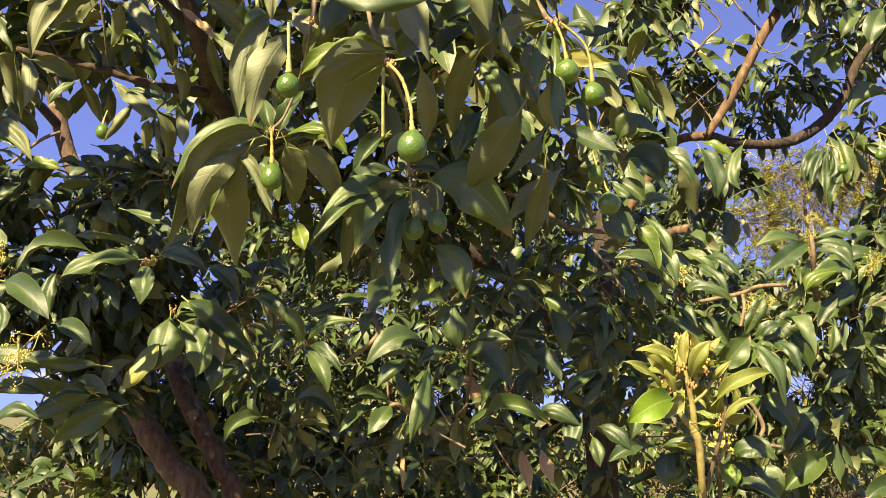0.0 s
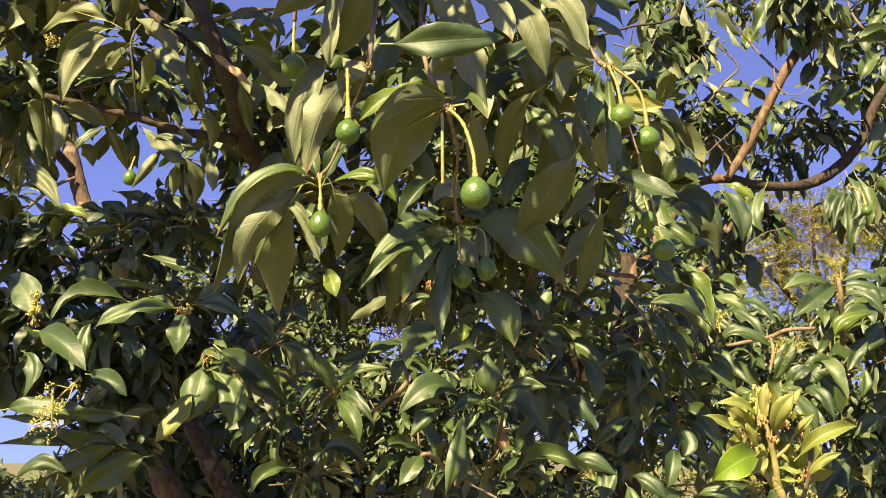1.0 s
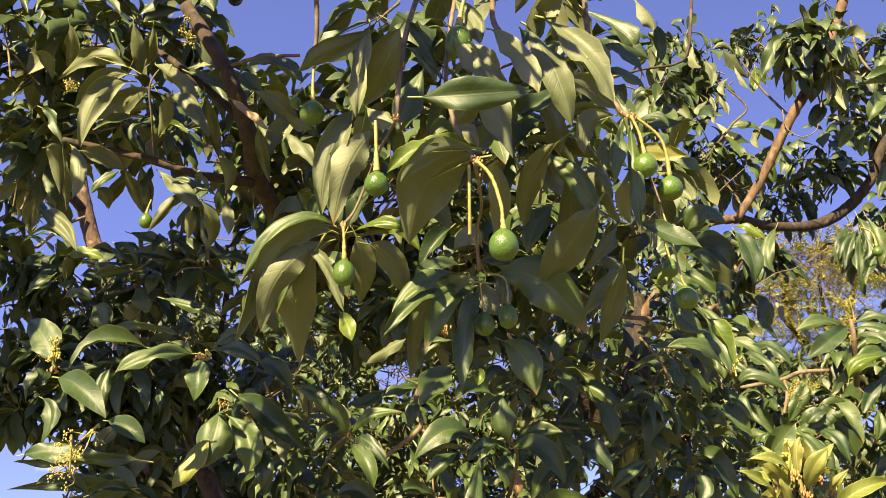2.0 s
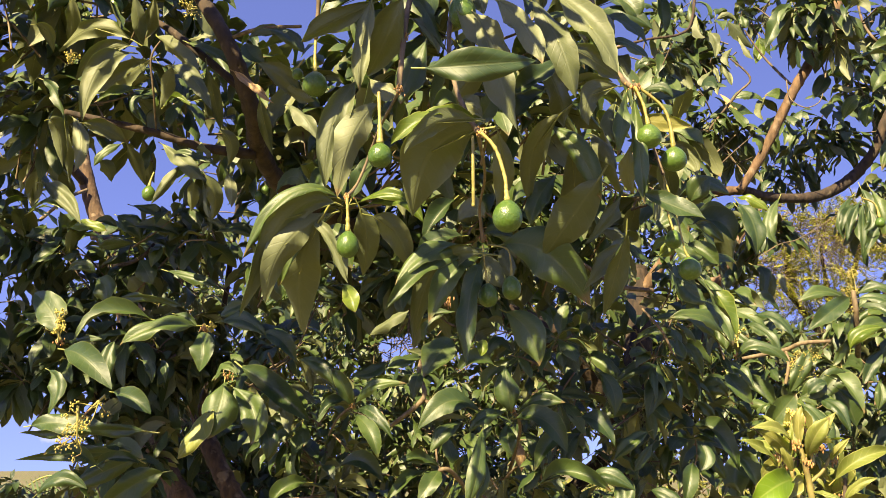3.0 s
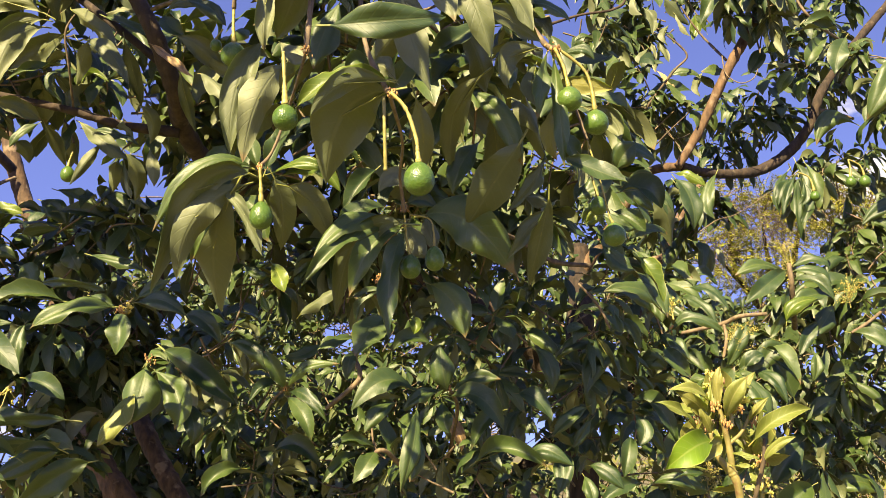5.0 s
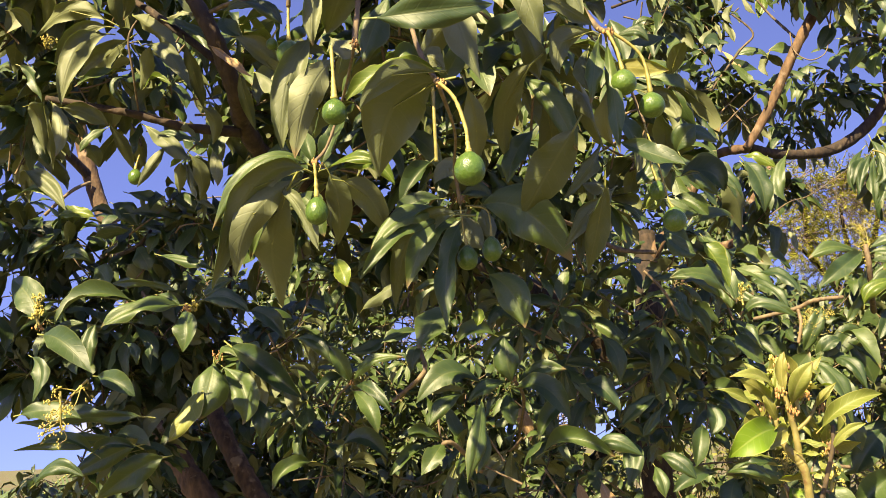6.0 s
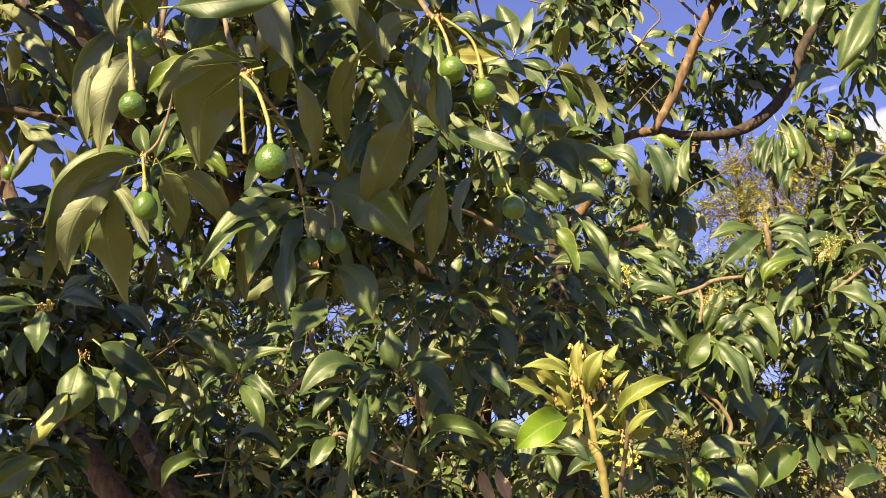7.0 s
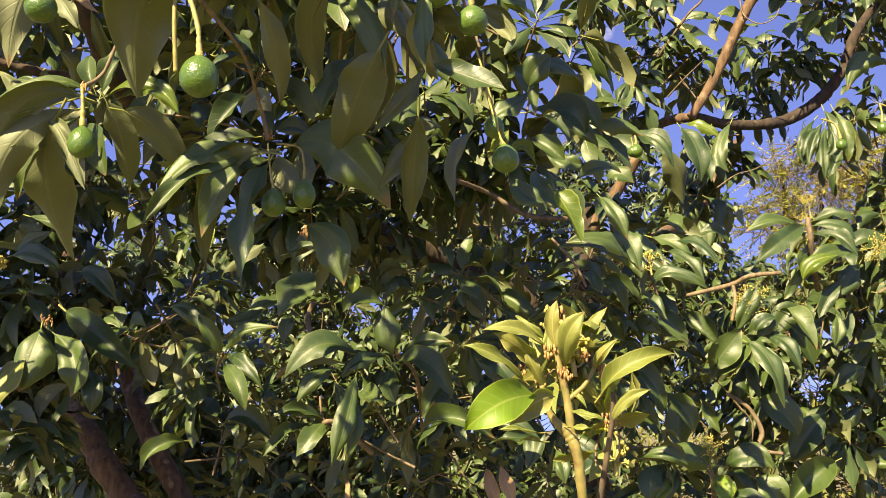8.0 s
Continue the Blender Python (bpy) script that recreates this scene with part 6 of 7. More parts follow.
# the hanging clump at the reddish limb's end
leaf(tree, (1.731, 4.650, 4.093), (1.622, 4.600, 3.947), (1.549, 4.600, 3.796), 0.101, 20, fold=0.4)
leaf(tree, (1.732, 4.609, 4.030), (1.698, 4.661, 3.916), (1.689, 4.774, 3.819), 0.096, 165)
leaf(tree, (1.769, 4.620, 4.055), (1.755, 4.580, 3.941), (1.751, 4.580, 3.842), 0.109, -5, fold=0.3)
leaf(tree, (1.828, 4.620, 3.967), (1.828, 4.600, 3.916), (1.838, 4.600, 3.870), 0.069, 0)
leaf(tree, (1.892, 4.650, 4.049), (1.961, 4.620, 3.991), (2.005, 4.610, 3.845), 0.091, -30)
leaf(tree, (2.025, 4.650, 4.067), (2.031, 4.620, 3.957), (2.051, 4.620, 3.843), 0.070, 160)
leaf(tree, (1.896, 4.668, 4.025), (1.974, 4.717, 3.933), (2.037, 4.804, 3.851), 0.120, 168)
leaf(tree, (1.717, 4.676, 3.903), (1.748, 4.707, 3.824), (1.749, 4.774, 3.761), 0.117, 168)
leaf(tree, (1.809, 4.680, 3.931), (1.826, 4.710, 3.871), (1.850, 4.765, 3.816), 0.083, 170)
leaf(tree, (1.858, 4.660, 3.879), (1.896, 4.640, 3.842), (1.933, 4.640, 3.788), 0.069, -20)
leaf(tree, (1.708, 4.750, 3.995), (1.767, 4.720, 3.996), (1.845, 4.720, 4.046), 0.098, 15)
leaf(tree, (2.364, 4.700, 3.802), (2.251, 4.660, 3.845), (2.133, 4.660, 3.821), 0.084, 40)
leaf(tree, (2.349, 4.700, 3.789), (2.214, 4.660, 3.793), (2.065, 4.660, 3.769), 0.077, 40)
leaf(tree, (2.284, 4.700, 3.764), (2.169, 4.660, 3.661), (2.121, 4.660, 3.567), 0.097, 20)
leaf(tree, (2.280, 4.680, 3.708), (2.230, 4.660, 3.657), (2.192, 4.660, 3.598), 0.055, 160)
leaf(tree, (2.382, 4.700, 3.755), (2.302, 4.660, 3.639), (2.272, 4.660, 3.525), 0.119, 15)
leaf(tree, (1.924, 4.700, 3.611), (1.997, 4.670, 3.597), (2.092, 4.670, 3.595), 0.048, 150)
leaf(tree, (1.953, 4.800, 3.742), (1.901, 4.770, 3.662), (1.845, 4.770, 3.579), 0.104, 20)
leaf(tree, (2.020, 4.800, 3.774), (2.050, 4.770, 3.726), (2.073, 4.770, 3.659), 0.092, -20)
leaf(tree, (2.173, 4.900, 3.645), (2.090, 4.870, 3.583), (2.048, 4.870, 3.500), 0.106, 15, "fresh")
leaf(tree, (2.233, 4.900, 3.610), (2.179, 4.870, 3.531), (2.162, 4.870, 3.447), 0.092, 10, "fresh")
leaf(tree, (1.785, 4.900, 3.618), (1.713, 4.870, 3.641), (1.618, 4.870, 3.643), 0.091, 40)
leaf(tree, (1.484, 4.978, 4.152), (1.563, 5.003, 4.091), (1.638, 5.064, 4.019), 0.101, 168)
leaf(tree, (1.370, 5.000, 4.100), (1.388, 4.970, 4.020), (1.390, 4.970, 3.921), 0.085, 165)
leaf(tree, (1.500, 5.000, 3.990), (1.462, 4.970, 3.919), (1.476, 4.970, 3.849), 0.071, 155)
leaf(tree, (1.369, 5.000, 3.850), (1.329, 4.970, 3.778), (1.311, 4.970, 3.715), 0.084, 155)
leaf(tree, (1.389, 5.000, 3.885), (1.392, 4.970, 3.829), (1.403, 4.970, 3.766), 0.042, 155)
leaf(tree, (1.546, 5.000, 4.061), (1.576, 4.970, 3.974), (1.605, 4.970, 3.903), 0.057, 155)
leaf(tree, (1.665, 5.000, 4.059), (1.651, 4.970, 3.966), (1.623, 4.970, 3.881), 0.079, 5, "fresh")
leaf(tree, (1.440, 5.000, 3.906), (1.456, 4.970, 3.814), (1.474, 4.970, 3.747), 0.070, 160)
leaf(tree, (1.458, 5.000, 3.659), (1.550, 4.970, 3.694), (1.644, 4.970, 3.650), 0.077, -40)
leaf(tree, (1.670, 5.000, 3.690), (1.627, 4.970, 3.609), (1.636, 4.970, 3.530), 0.077, 155)
leaf(tree, (1.410, 5.000, 3.709), (1.466, 4.970, 3.626), (1.487, 4.970, 3.564), 0.055, -20, "dry")
leaf(tree, (1.319, 5.000, 3.551), (1.450, 4.970, 3.592), (1.591, 4.970, 3.575), 0.090, -40)
leaf(tree, (1.299, 5.000, 3.634), (1.207, 4.970, 3.589), (1.145, 4.970, 3.625), 0.103, 40)
leaf(tree, (1.311, 5.000, 4.203), (1.312, 4.970, 4.097), (1.341, 4.970, 4.043), 0.085, 165)
leaf(tree, (1.578, 5.000, 4.198), (1.581, 4.980, 4.151), (1.591, 4.980, 4.108), 0.058, 0)
leaf(tree, (1.721, 5.000, 3.943), (1.687, 4.980, 4.005), (1.658, 4.980, 4.042), 0.051, 0)
# lower right, below the flower nodes
leaf(tree, (1.222, 4.050, 1.396), (1.284, 3.980, 1.448), (1.404, 3.970, 1.403), 0.093, -40, fold=0.4)
leaf(tree, (1.174, 4.000, 1.383), (1.193, 3.950, 1.335), (1.206, 3.940, 1.296), 0.091, -10, "lime")
leaf(tree, (0.951, 3.950, 1.431), (0.912, 3.900, 1.372), (0.912, 3.890, 1.295), 0.100, 5, fold=0.3)
leaf(tree, (1.009, 3.950, 1.395), (0.971, 3.910, 1.351), (0.925, 3.900, 1.311), 0.061, 20, "fresh")
leaf(tree, (0.915, 4.000, 1.354), (0.837, 3.950, 1.335), (0.756, 3.940, 1.292), 0.056, 35)
leaf(tree, (1.232, 4.000, 1.313), (1.284, 3.950, 1.291), (1.349, 3.940, 1.244), 0.075, -30)
leaf(tree, (0.889, 4.000, 1.456), (0.806, 3.960, 1.460), (0.724, 3.950, 1.412), 0.061, 35)
leaf(tree, (0.727, 4.000, 1.504), (0.764, 3.970, 1.471), (0.819, 3.960, 1.432), 0.061, -30)
leaf(tree, (0.880, 4.100, 1.723), (0.921, 4.070, 1.681), (0.958, 4.060, 1.637), 0.075, -20)
leaf(tree, (1.374, 4.100, 1.886), (1.432, 4.030, 1.800), (1.476, 4.020, 1.621), 0.107, -25, fold=0.5)
leaf(tree, (1.476, 4.150, 1.917), (1.522, 4.100, 1.866), (1.577, 4.090, 1.771), 0.085, -30, fold=0.5)
leaf(tree, (1.577, 4.200, 1.965), (1.632, 4.160, 1.913), (1.678, 4.150, 1.850), 0.062, -30)
leaf(tree, (1.395, 4.150, 1.923), (1.452, 4.120, 1.959), (1.504, 4.120, 1.985), 0.091, -15, fold=0.2)
leaf(tree, (1.366, 4.200, 1.947), (1.412, 4.170, 2.037), (1.472, 4.190, 2.143), 0.092, 0, fold=0.5)
leaf(tree, (1.218, 4.100, 1.779), (1.273, 4.060, 1.855), (1.344, 4.060, 1.931), 0.118, -10, fold=0.3)
leaf(tree, (1.035, 4.100, 2.108), (1.070, 4.060, 2.046), (1.112, 4.050, 1.965), 0.058, -25)
leaf(tree, (0.942, 4.100, 1.997), (0.972, 4.080, 1.983), (1.006, 4.080, 1.942), 0.070, -15)
leaf(tree, (1.849, 4.300, 2.147), (1.772, 4.270, 2.066), (1.725, 4.260, 1.987), 0.077, 15)
leaf(tree, (1.812, 4.300, 2.001), (1.804, 4.270, 1.937), (1.779, 4.270, 1.869), 0.084, 5)
leaf(tree, (1.656, 4.200, 2.139), (1.695, 4.180, 2.208), (1.809, 4.180, 2.238), 0.095, -40, "fresh")
leaf(tree, (1.535, 4.300, 1.909), (1.591, 4.280, 2.004), (1.670, 4.280, 2.036), 0.127, -15)
leaf(tree, (1.731, 4.400, 1.803), (1.685, 4.370, 1.906), (1.621, 4.370, 1.987), 0.130, 10)
leaf(tree, (1.183, 4.300, 1.683), (1.114, 4.270, 1.588), (1.123, 4.270, 1.467), 0.141, 10)
leaf(tree, (1.485, 4.400, 1.667), (1.563, 4.360, 1.611), (1.622, 4.360, 1.508), 0.160, -20)
leaf(tree, (1.790, 4.500, 1.600), (1.684, 4.460, 1.505), (1.619, 4.460, 1.408), 0.165, 20)
leaf(tree, (1.809, 4.500, 1.396), (1.683, 4.460, 1.330), (1.594, 4.460, 1.237), 0.185, 20)
leaf(tree, (1.408, 4.300, 1.353), (1.463, 4.270, 1.303), (1.497, 4.270, 1.207), 0.138, -15)
# below the fork of the limbs
leaf(tree, (1.056, 4.500, 2.905), (1.140, 4.420, 2.833), (1.225, 4.400, 2.705), 0.131, -30, fold=0.5)
leaf(tree, (0.950, 4.500, 2.890), (1.019, 4.440, 2.820), (1.113, 4.420, 2.739), 0.105, -30)
leaf(tree, (1.330, 4.600, 2.920), (1.375, 4.530, 2.802), (1.408, 4.520, 2.659), 0.109, -15, fold=0.4)
leaf(tree, (1.350, 4.650, 2.989), (1.416, 4.610, 2.961), (1.494, 4.600, 2.896), 0.084, -35, "fresh")
leaf(tree, (1.232, 4.665, 2.868), (1.305, 4.712, 2.772), (1.339, 4.808, 2.630), 0.147, 168)
leaf(tree, (2.053, 4.800, 3.006), (1.983, 4.770, 2.901), (1.944, 4.770, 2.774), 0.056, 20)
leaf(tree, (2.064, 4.800, 2.987), (2.032, 4.770, 2.852), (2.025, 4.770, 2.708), 0.067, -5)
leaf(tree, (2.090, 4.800, 2.969), (2.081, 4.770, 2.872), (2.025, 4.770, 2.822), 0.082, 5)
leaf(tree, (2.127, 4.800, 2.908), (2.082, 4.770, 2.803), (2.035, 4.770, 2.719), 0.067, 10)
leaf(tree, (2.038, 4.850, 2.999), (1.974, 4.820, 2.933), (1.946, 4.820, 2.843), 0.067, 20)
leaf(tree, (1.483, 4.900, 2.681), (1.525, 4.860, 2.613), (1.494, 4.860, 2.483), 0.087, -20)
leaf(tree, (1.612, 4.900, 2.653), (1.626, 4.870, 2.590), (1.631, 4.870, 2.517), 0.066, 155)
leaf(tree, (1.561, 4.934, 2.643), (1.592, 4.944, 2.582), (1.588, 4.989, 2.500), 0.103, 170)
leaf(tree, (1.439, 4.950, 2.579), (1.467, 4.920, 2.510), (1.470, 4.920, 2.419), 0.094, 0)
leaf(tree, (0.900, 4.300, 2.500), (0.934, 4.260, 2.409), (0.986, 4.250, 2.324), 0.092, -25, "fresh")
leaf(tree, (0.902, 4.300, 2.634), (0.950, 4.270, 2.650), (1.009, 4.270, 2.605), 0.094, -30)
leaf(tree, (0.854, 4.200, 2.350), (0.935, 4.130, 2.310), (1.015, 4.120, 2.172), 0.101, -30, fold=0.5)
# dry leaves low in the crown, and a twig built as a dry blade
leaf(tree, (0.051, 3.900, 1.752), (0.120, 3.860, 1.703), (0.136, 3.850, 1.613), 0.064, -20, "dry", fold=0.3)
leaf(tree, (0.319, 3.900, 1.443), (0.332, 3.860, 1.374), (0.353, 3.850, 1.273), 0.051, -5, "dry", fold=0.3)
# hanging twig as a narrow blade; the pale dry style stands for sun on it
leaf(tree, (-0.160, 3.600, 1.458), (-0.154, 3.580, 1.394), (-0.155, 3.580, 1.315), 0.022, 0, "dry")

# ---- the leaning avocado tree behind it ----
old_tree = thing("avocado_tree", (-1.003, 5.100, -0.08), "leaning avocado tree with two reddish-brown stems in shade", "tree")
limb(old_tree, "trunk", [(-1.003, 5.100, -0.100), (-1.123, 5.100, 1.086), (-1.221, 5.150, 1.303), (-1.353, 5.200, 1.514), (-1.494, 5.300, 1.733), (-1.678, 5.500, 2.038), (-1.994, 5.800, 2.493), (-2.482, 6.100, 3.124), (-2.694, 6.200, 3.577), (-2.854, 6.300, 4.054)], [0.0668, 0.0514, 0.0523, 0.0532, 0.0514, 0.0505, 0.0540, 0.0578, 0.0555, 0.0448], BARK_RED, seed=39)
limb(old_tree, "trunk", [(-1.174, 5.000, -0.100), (-1.294, 5.000, 1.095), (-1.454, 5.050, 1.308), (-1.608, 5.100, 1.499), (-1.766, 5.200, 1.698), (-1.955, 5.400, 1.930), (-2.149, 5.700, 2.263), (-2.316, 6.000, 2.675)], [0.0924, 0.0711, 0.0694, 0.0675, 0.0598, 0.0494, 0.0422, 0.0374], BARK_RED, seed=40)
limb(old_tree, "limb", [(-1.573, 5.300, 1.919), (-1.447, 5.200, 2.475), (-1.353, 5.000, 2.883), (-1.303, 4.900, 3.144)], [0.0189, 0.0159, 0.0156, 0.0124], BARK, seed=41)
limb(old_tree, "limb", [(-2.584, 6.100, 3.176), (-2.008, 5.000, 2.940), (-1.573, 4.200, 2.752)], [0.0228, 0.0125, 0.0079], BARK, seed=42)
limb(old_tree, "limb", [(-2.514, 6.000, 2.958), (-1.841, 4.600, 2.643), (-1.553, 4.100, 2.568), (-1.494, 4.100, 2.633)], [0.0186, 0.0114, 0.0076, 0.0064], BARK, seed=43)
limb(old_tree, "limb", [(-2.657, 6.100, 3.514), (-2.745, 6.000, 3.425), (-2.919, 6.000, 3.271)], [0.0116, 0.0113, 0.0113], TWIG, seed=44)

# ---- young shoot in bloom ----
sapling = thing("avocado_sapling", (0.426, 1.550, -0.08), "young avocado shoot with yellow-green leaves and flower buds", "sapling")
limb(sapling, "stem", [(0.446, 1.590, -0.050), (0.430, 1.540, 1.322), (0.411, 1.475, 1.480), (0.406, 1.460, 1.541), (0.399, 1.460, 1.565), (0.388, 1.458, 1.577), (0.377, 1.455, 1.592), (0.370, 1.452, 1.622)], [0.0085, 0.0062, 0.0058, 0.0058, 0.0072, 0.0052, 0.0036, 0.0026], STEM, seed=45)
limb(sapling, "branch", [(0.401, 1.462, 1.561), (0.399, 1.462, 1.601), (0.393, 1.460, 1.636), (0.389, 1.460, 1.662), (0.386, 1.458, 1.690)], [0.0052, 0.0046, 0.0040, 0.0034, 0.0028], STEM, seed=46)
limb(sapling, "branch", [(0.429, 1.515, 1.470), (0.441, 1.480, 1.541), (0.447, 1.460, 1.580), (0.450, 1.455, 1.612)], [0.0040, 0.0034, 0.0032, 0.0024], TWIG, seed=47)
limb(sapling, "branch", [(0.399, 1.462, 1.605), (0.420, 1.462, 1.622), (0.436, 1.462, 1.648)], [0.0032, 0.0026, 0.0024], STEM, seed=48)
leaf(sapling, (0.390, 1.460, 1.660), (0.386, 1.450, 1.692), (0.393, 1.450, 1.717), 0.018, 165, "young", fold=0.3, curl=0)
leaf(sapling, (0.399, 1.460, 1.643), (0.399, 1.420, 1.673), (0.420, 1.410, 1.699), 0.031, -25, "young", fold=0.5, curl=0.1)
leaf(sapling, (0.409, 1.480, 1.650), (0.427, 1.470, 1.682), (0.452, 1.470, 1.709), 0.018, 160, "young", fold=0.4)
leaf(sapling, (0.413, 1.480, 1.657), (0.429, 1.470, 1.675), (0.443, 1.470, 1.694), 0.014, 170, "young")
leaf(sapling, (0.382, 1.490, 1.677), (0.363, 1.480, 1.692), (0.346, 1.490, 1.709), 0.014, 30, "young")
leaf(sapling, (0.379, 1.460, 1.665), (0.345, 1.430, 1.685), (0.305, 1.420, 1.685), 0.018, 40, "young", fold=0.5, curl=0)
leaf(sapling, (0.365, 1.460, 1.645), (0.347, 1.430, 1.664), (0.318, 1.430, 1.682), 0.026, 150, "young", fold=0.3, curl=0)
leaf(sapling, (0.349, 1.450, 1.629), (0.320, 1.420, 1.654), (0.282, 1.410, 1.669), 0.016, 35, "young", fold=0.5, curl=0)
leaf(sapling, (0.377, 1.460, 1.616), (0.362, 1.440, 1.641), (0.353, 1.440, 1.664), 0.015, 170, "young")
leaf(sapling, (0.371, 1.470, 1.636), (0.378, 1.460, 1.661), (0.384, 1.470, 1.700), 0.013, 0, "young")
leaf(sapling, (0.432, 1.460, 1.638), (0.437, 1.440, 1.653), (0.457, 1.440, 1.670), 0.017, 165, "young")
leaf(sapling, (0.436, 1.460, 1.609), (0.465, 1.430, 1.639), (0.521, 1.440, 1.653), 0.028, -35, "young", fold=0.55, curl=0.1)
leaf(sapling, (0.447, 1.460, 1.578), (0.460, 1.440, 1.601), (0.487, 1.430, 1.612), 0.017, -30, "young", fold=0.5)
leaf(sapling, (0.361, 1.420, 1.610), (0.321, 1.380, 1.602), (0.281, 1.380, 1.574), 0.045, 10, "lime", fold=0.2, curl=0)
leaf(sapling, (0.381, 1.440, 1.609), (0.359, 1.420, 1.602), (0.330, 1.420, 1.581), 0.030, 165, "young", fold=0.3)
leaf(sapling, (0.369, 1.460, 1.560), (0.337, 1.440, 1.566), (0.307, 1.440, 1.561), 0.013, 60)
leaf(sapling, (0.366, 1.460, 1.570), (0.338, 1.440, 1.576), (0.317, 1.440, 1.576), 0.006, 50, "young")
leaf(sapling, (0.401, 1.460, 1.593), (0.418, 1.440, 1.588), (0.435, 1.440, 1.583), 0.013, -50, "young")
leaf(sapling, (0.395, 1.450, 1.575), (0.409, 1.430, 1.574), (0.420, 1.430, 1.573), 0.007, -50, "young")
leaf(sapling, (0.363, 1.480, 1.619), (0.370, 1.470, 1.644), (0.363, 1.480, 1.678), 0.014, 20, "young")
leaf(sapling, (0.399, 1.480, 1.617), (0.409, 1.460, 1.610), (0.421, 1.460, 1.592), 0.008, -30, "young")
leaf(sapling, (0.441, 1.480, 1.609), (0.427, 1.470, 1.616), (0.422, 1.470, 1.642), 0.010, 160, "young")
foliage(sapling, [((0.405, 1.506, 1.666), (0.05, 0.025, 0.045), 7), ((0.456, 1.506, 1.594), (0.03, 0.02, 0.02), 3)], 109, (5, 8), (0.035, 0.07), 0.3, "young", 5, 1, twig=0.03, twig_r=0.0018)

for style, many in far_leaves.items():
    steps = np.cumsum([0] + [len(v) for v, f, sl, uv in many])
    me = mesh_of("foliage", np.concatenate([q[0] for q in many]), np.concatenate([q[1] + o for q, o in zip(many, steps)]).tolist(), STYLES[style], np.concatenate([q[2] for q in many]), np.concatenate([q[3] for q in many]))
    tagged(part("foliage", me, tree), kind="stuff")

# ---- flowers and buds ----
panicle(tree, (-1.084, 2.250, 1.940), (-1.095, 2.250, 1.997), 0.025, 16, 40)
panicle(tree, (-0.984, 2.300, 1.809), (-1.057, 2.300, 1.723), 0.06, 10, 41)
panicle(tree, (-1.041, 2.280, 1.782), (-1.036, 2.280, 1.690), 0.05, 9, 42)
panicle(tree, (-0.763, 2.400, 1.977), (-0.766, 2.400, 1.992), 0.018, 8, 43)
panicle(tree, (1.729, 4.300, 2.323), (1.744, 4.300, 2.526), 0.045, 26, 44)
panicle(tree, (1.384, 4.200, 2.015), (1.427, 4.200, 2.065), 0.075, 34, 45)
panicle(tree, (1.160, 4.000, 1.385), (1.169, 4.000, 1.520), 0.07, 26, 46)
panicle(tree, (2.060, 4.400, 2.217), (2.062, 4.400, 2.311), 0.08, 22, 47)
panicle(tree, (0.845, 3.200, 2.025), (0.845, 3.200, 2.087), 0.03, 10, 48)
panicle(sapling, (0.392, 1.475, 1.674), (0.392, 1.475, 1.694), 0.016, 9, 49, 0.0018)
panicle(sapling, (0.456, 1.465, 1.585), (0.457, 1.465, 1.595), 0.012, 6, 50, 0.0018)
panicle(tree, (-1.395, 2.850, 2.992), (-1.389, 2.850, 2.968), 0.03, 9, 51)
panicle(tree, (-1.031, 2.900, 3.136), (-1.024, 2.900, 3.188), 0.05, 14, 52)
bud_cluster(sapling, (0.395, 1.465, 1.685), 0.0143, 80)
bud_cluster(sapling, (0.395, 1.475, 1.707), 0.0109, 81)
bud_cluster(sapling, (0.368, 1.455, 1.629), 0.0094, 82)
bud_cluster(sapling, (0.419, 1.465, 1.656), 0.0095, 83)
bud_cluster(sapling, (0.355, 1.455, 1.644), 0.0094, 84)
bud_cluster(sapling, (0.398, 1.455, 1.634), 0.0094, 85)
bud_cluster(sapling, (0.447, 1.465, 1.580), 0.0094, 86)
bud_cluster(sapling, (0.439, 1.465, 1.637), 0.0083, 87)
bud_cluster(sapling, (0.379, 1.455, 1.659), 0.0106, 88)
bud_cluster(tree, (-0.348, 1.860, 2.174), 0.0115, 89)
bud_cluster(tree, (-0.080, 1.550, 2.198), 0.0117, 90)
bud_cluster(tree, (-0.064, 2.000, 2.119), 0.0111, 91)
bud_cluster(tree, (0.239, 1.770, 2.375), 0.0147, 92)
bud_cluster(tree, (-0.223, 1.560, 2.281), 0.0109, 93)
bud_cluster(tree, (-0.215, 1.600, 2.407), 0.0093, 94)
bud_cluster(tree, (-0.147, 2.800, 2.117), 0.0171, 95)
bud_cluster(tree, (-0.777, 2.400, 1.985), 0.0115, 96)
bud_cluster(tree, (-0.773, 2.660, 1.892), 0.0143, 97)
bud_cluster(tree, (-1.091, 2.260, 1.934), 0.0135, 98)
bud_cluster(tree, (0.838, 3.200, 1.997), 0.0132, 99)
bud_cluster(tree, (0.062, 3.100, 1.812), 0.0148, 100)
bud_cluster(tree, (-0.475, 3.200, 1.838), 0.0114, 101)

panicle(sapling, (0.452, 1.500, 1.518), (0.458, 1.500, 1.556), 0.018, 8, 53, 0.0016)
panicle(sapling, (0.410, 1.470, 1.631), (0.411, 1.470, 1.663), 0.02, 10, 54, 0.0018)

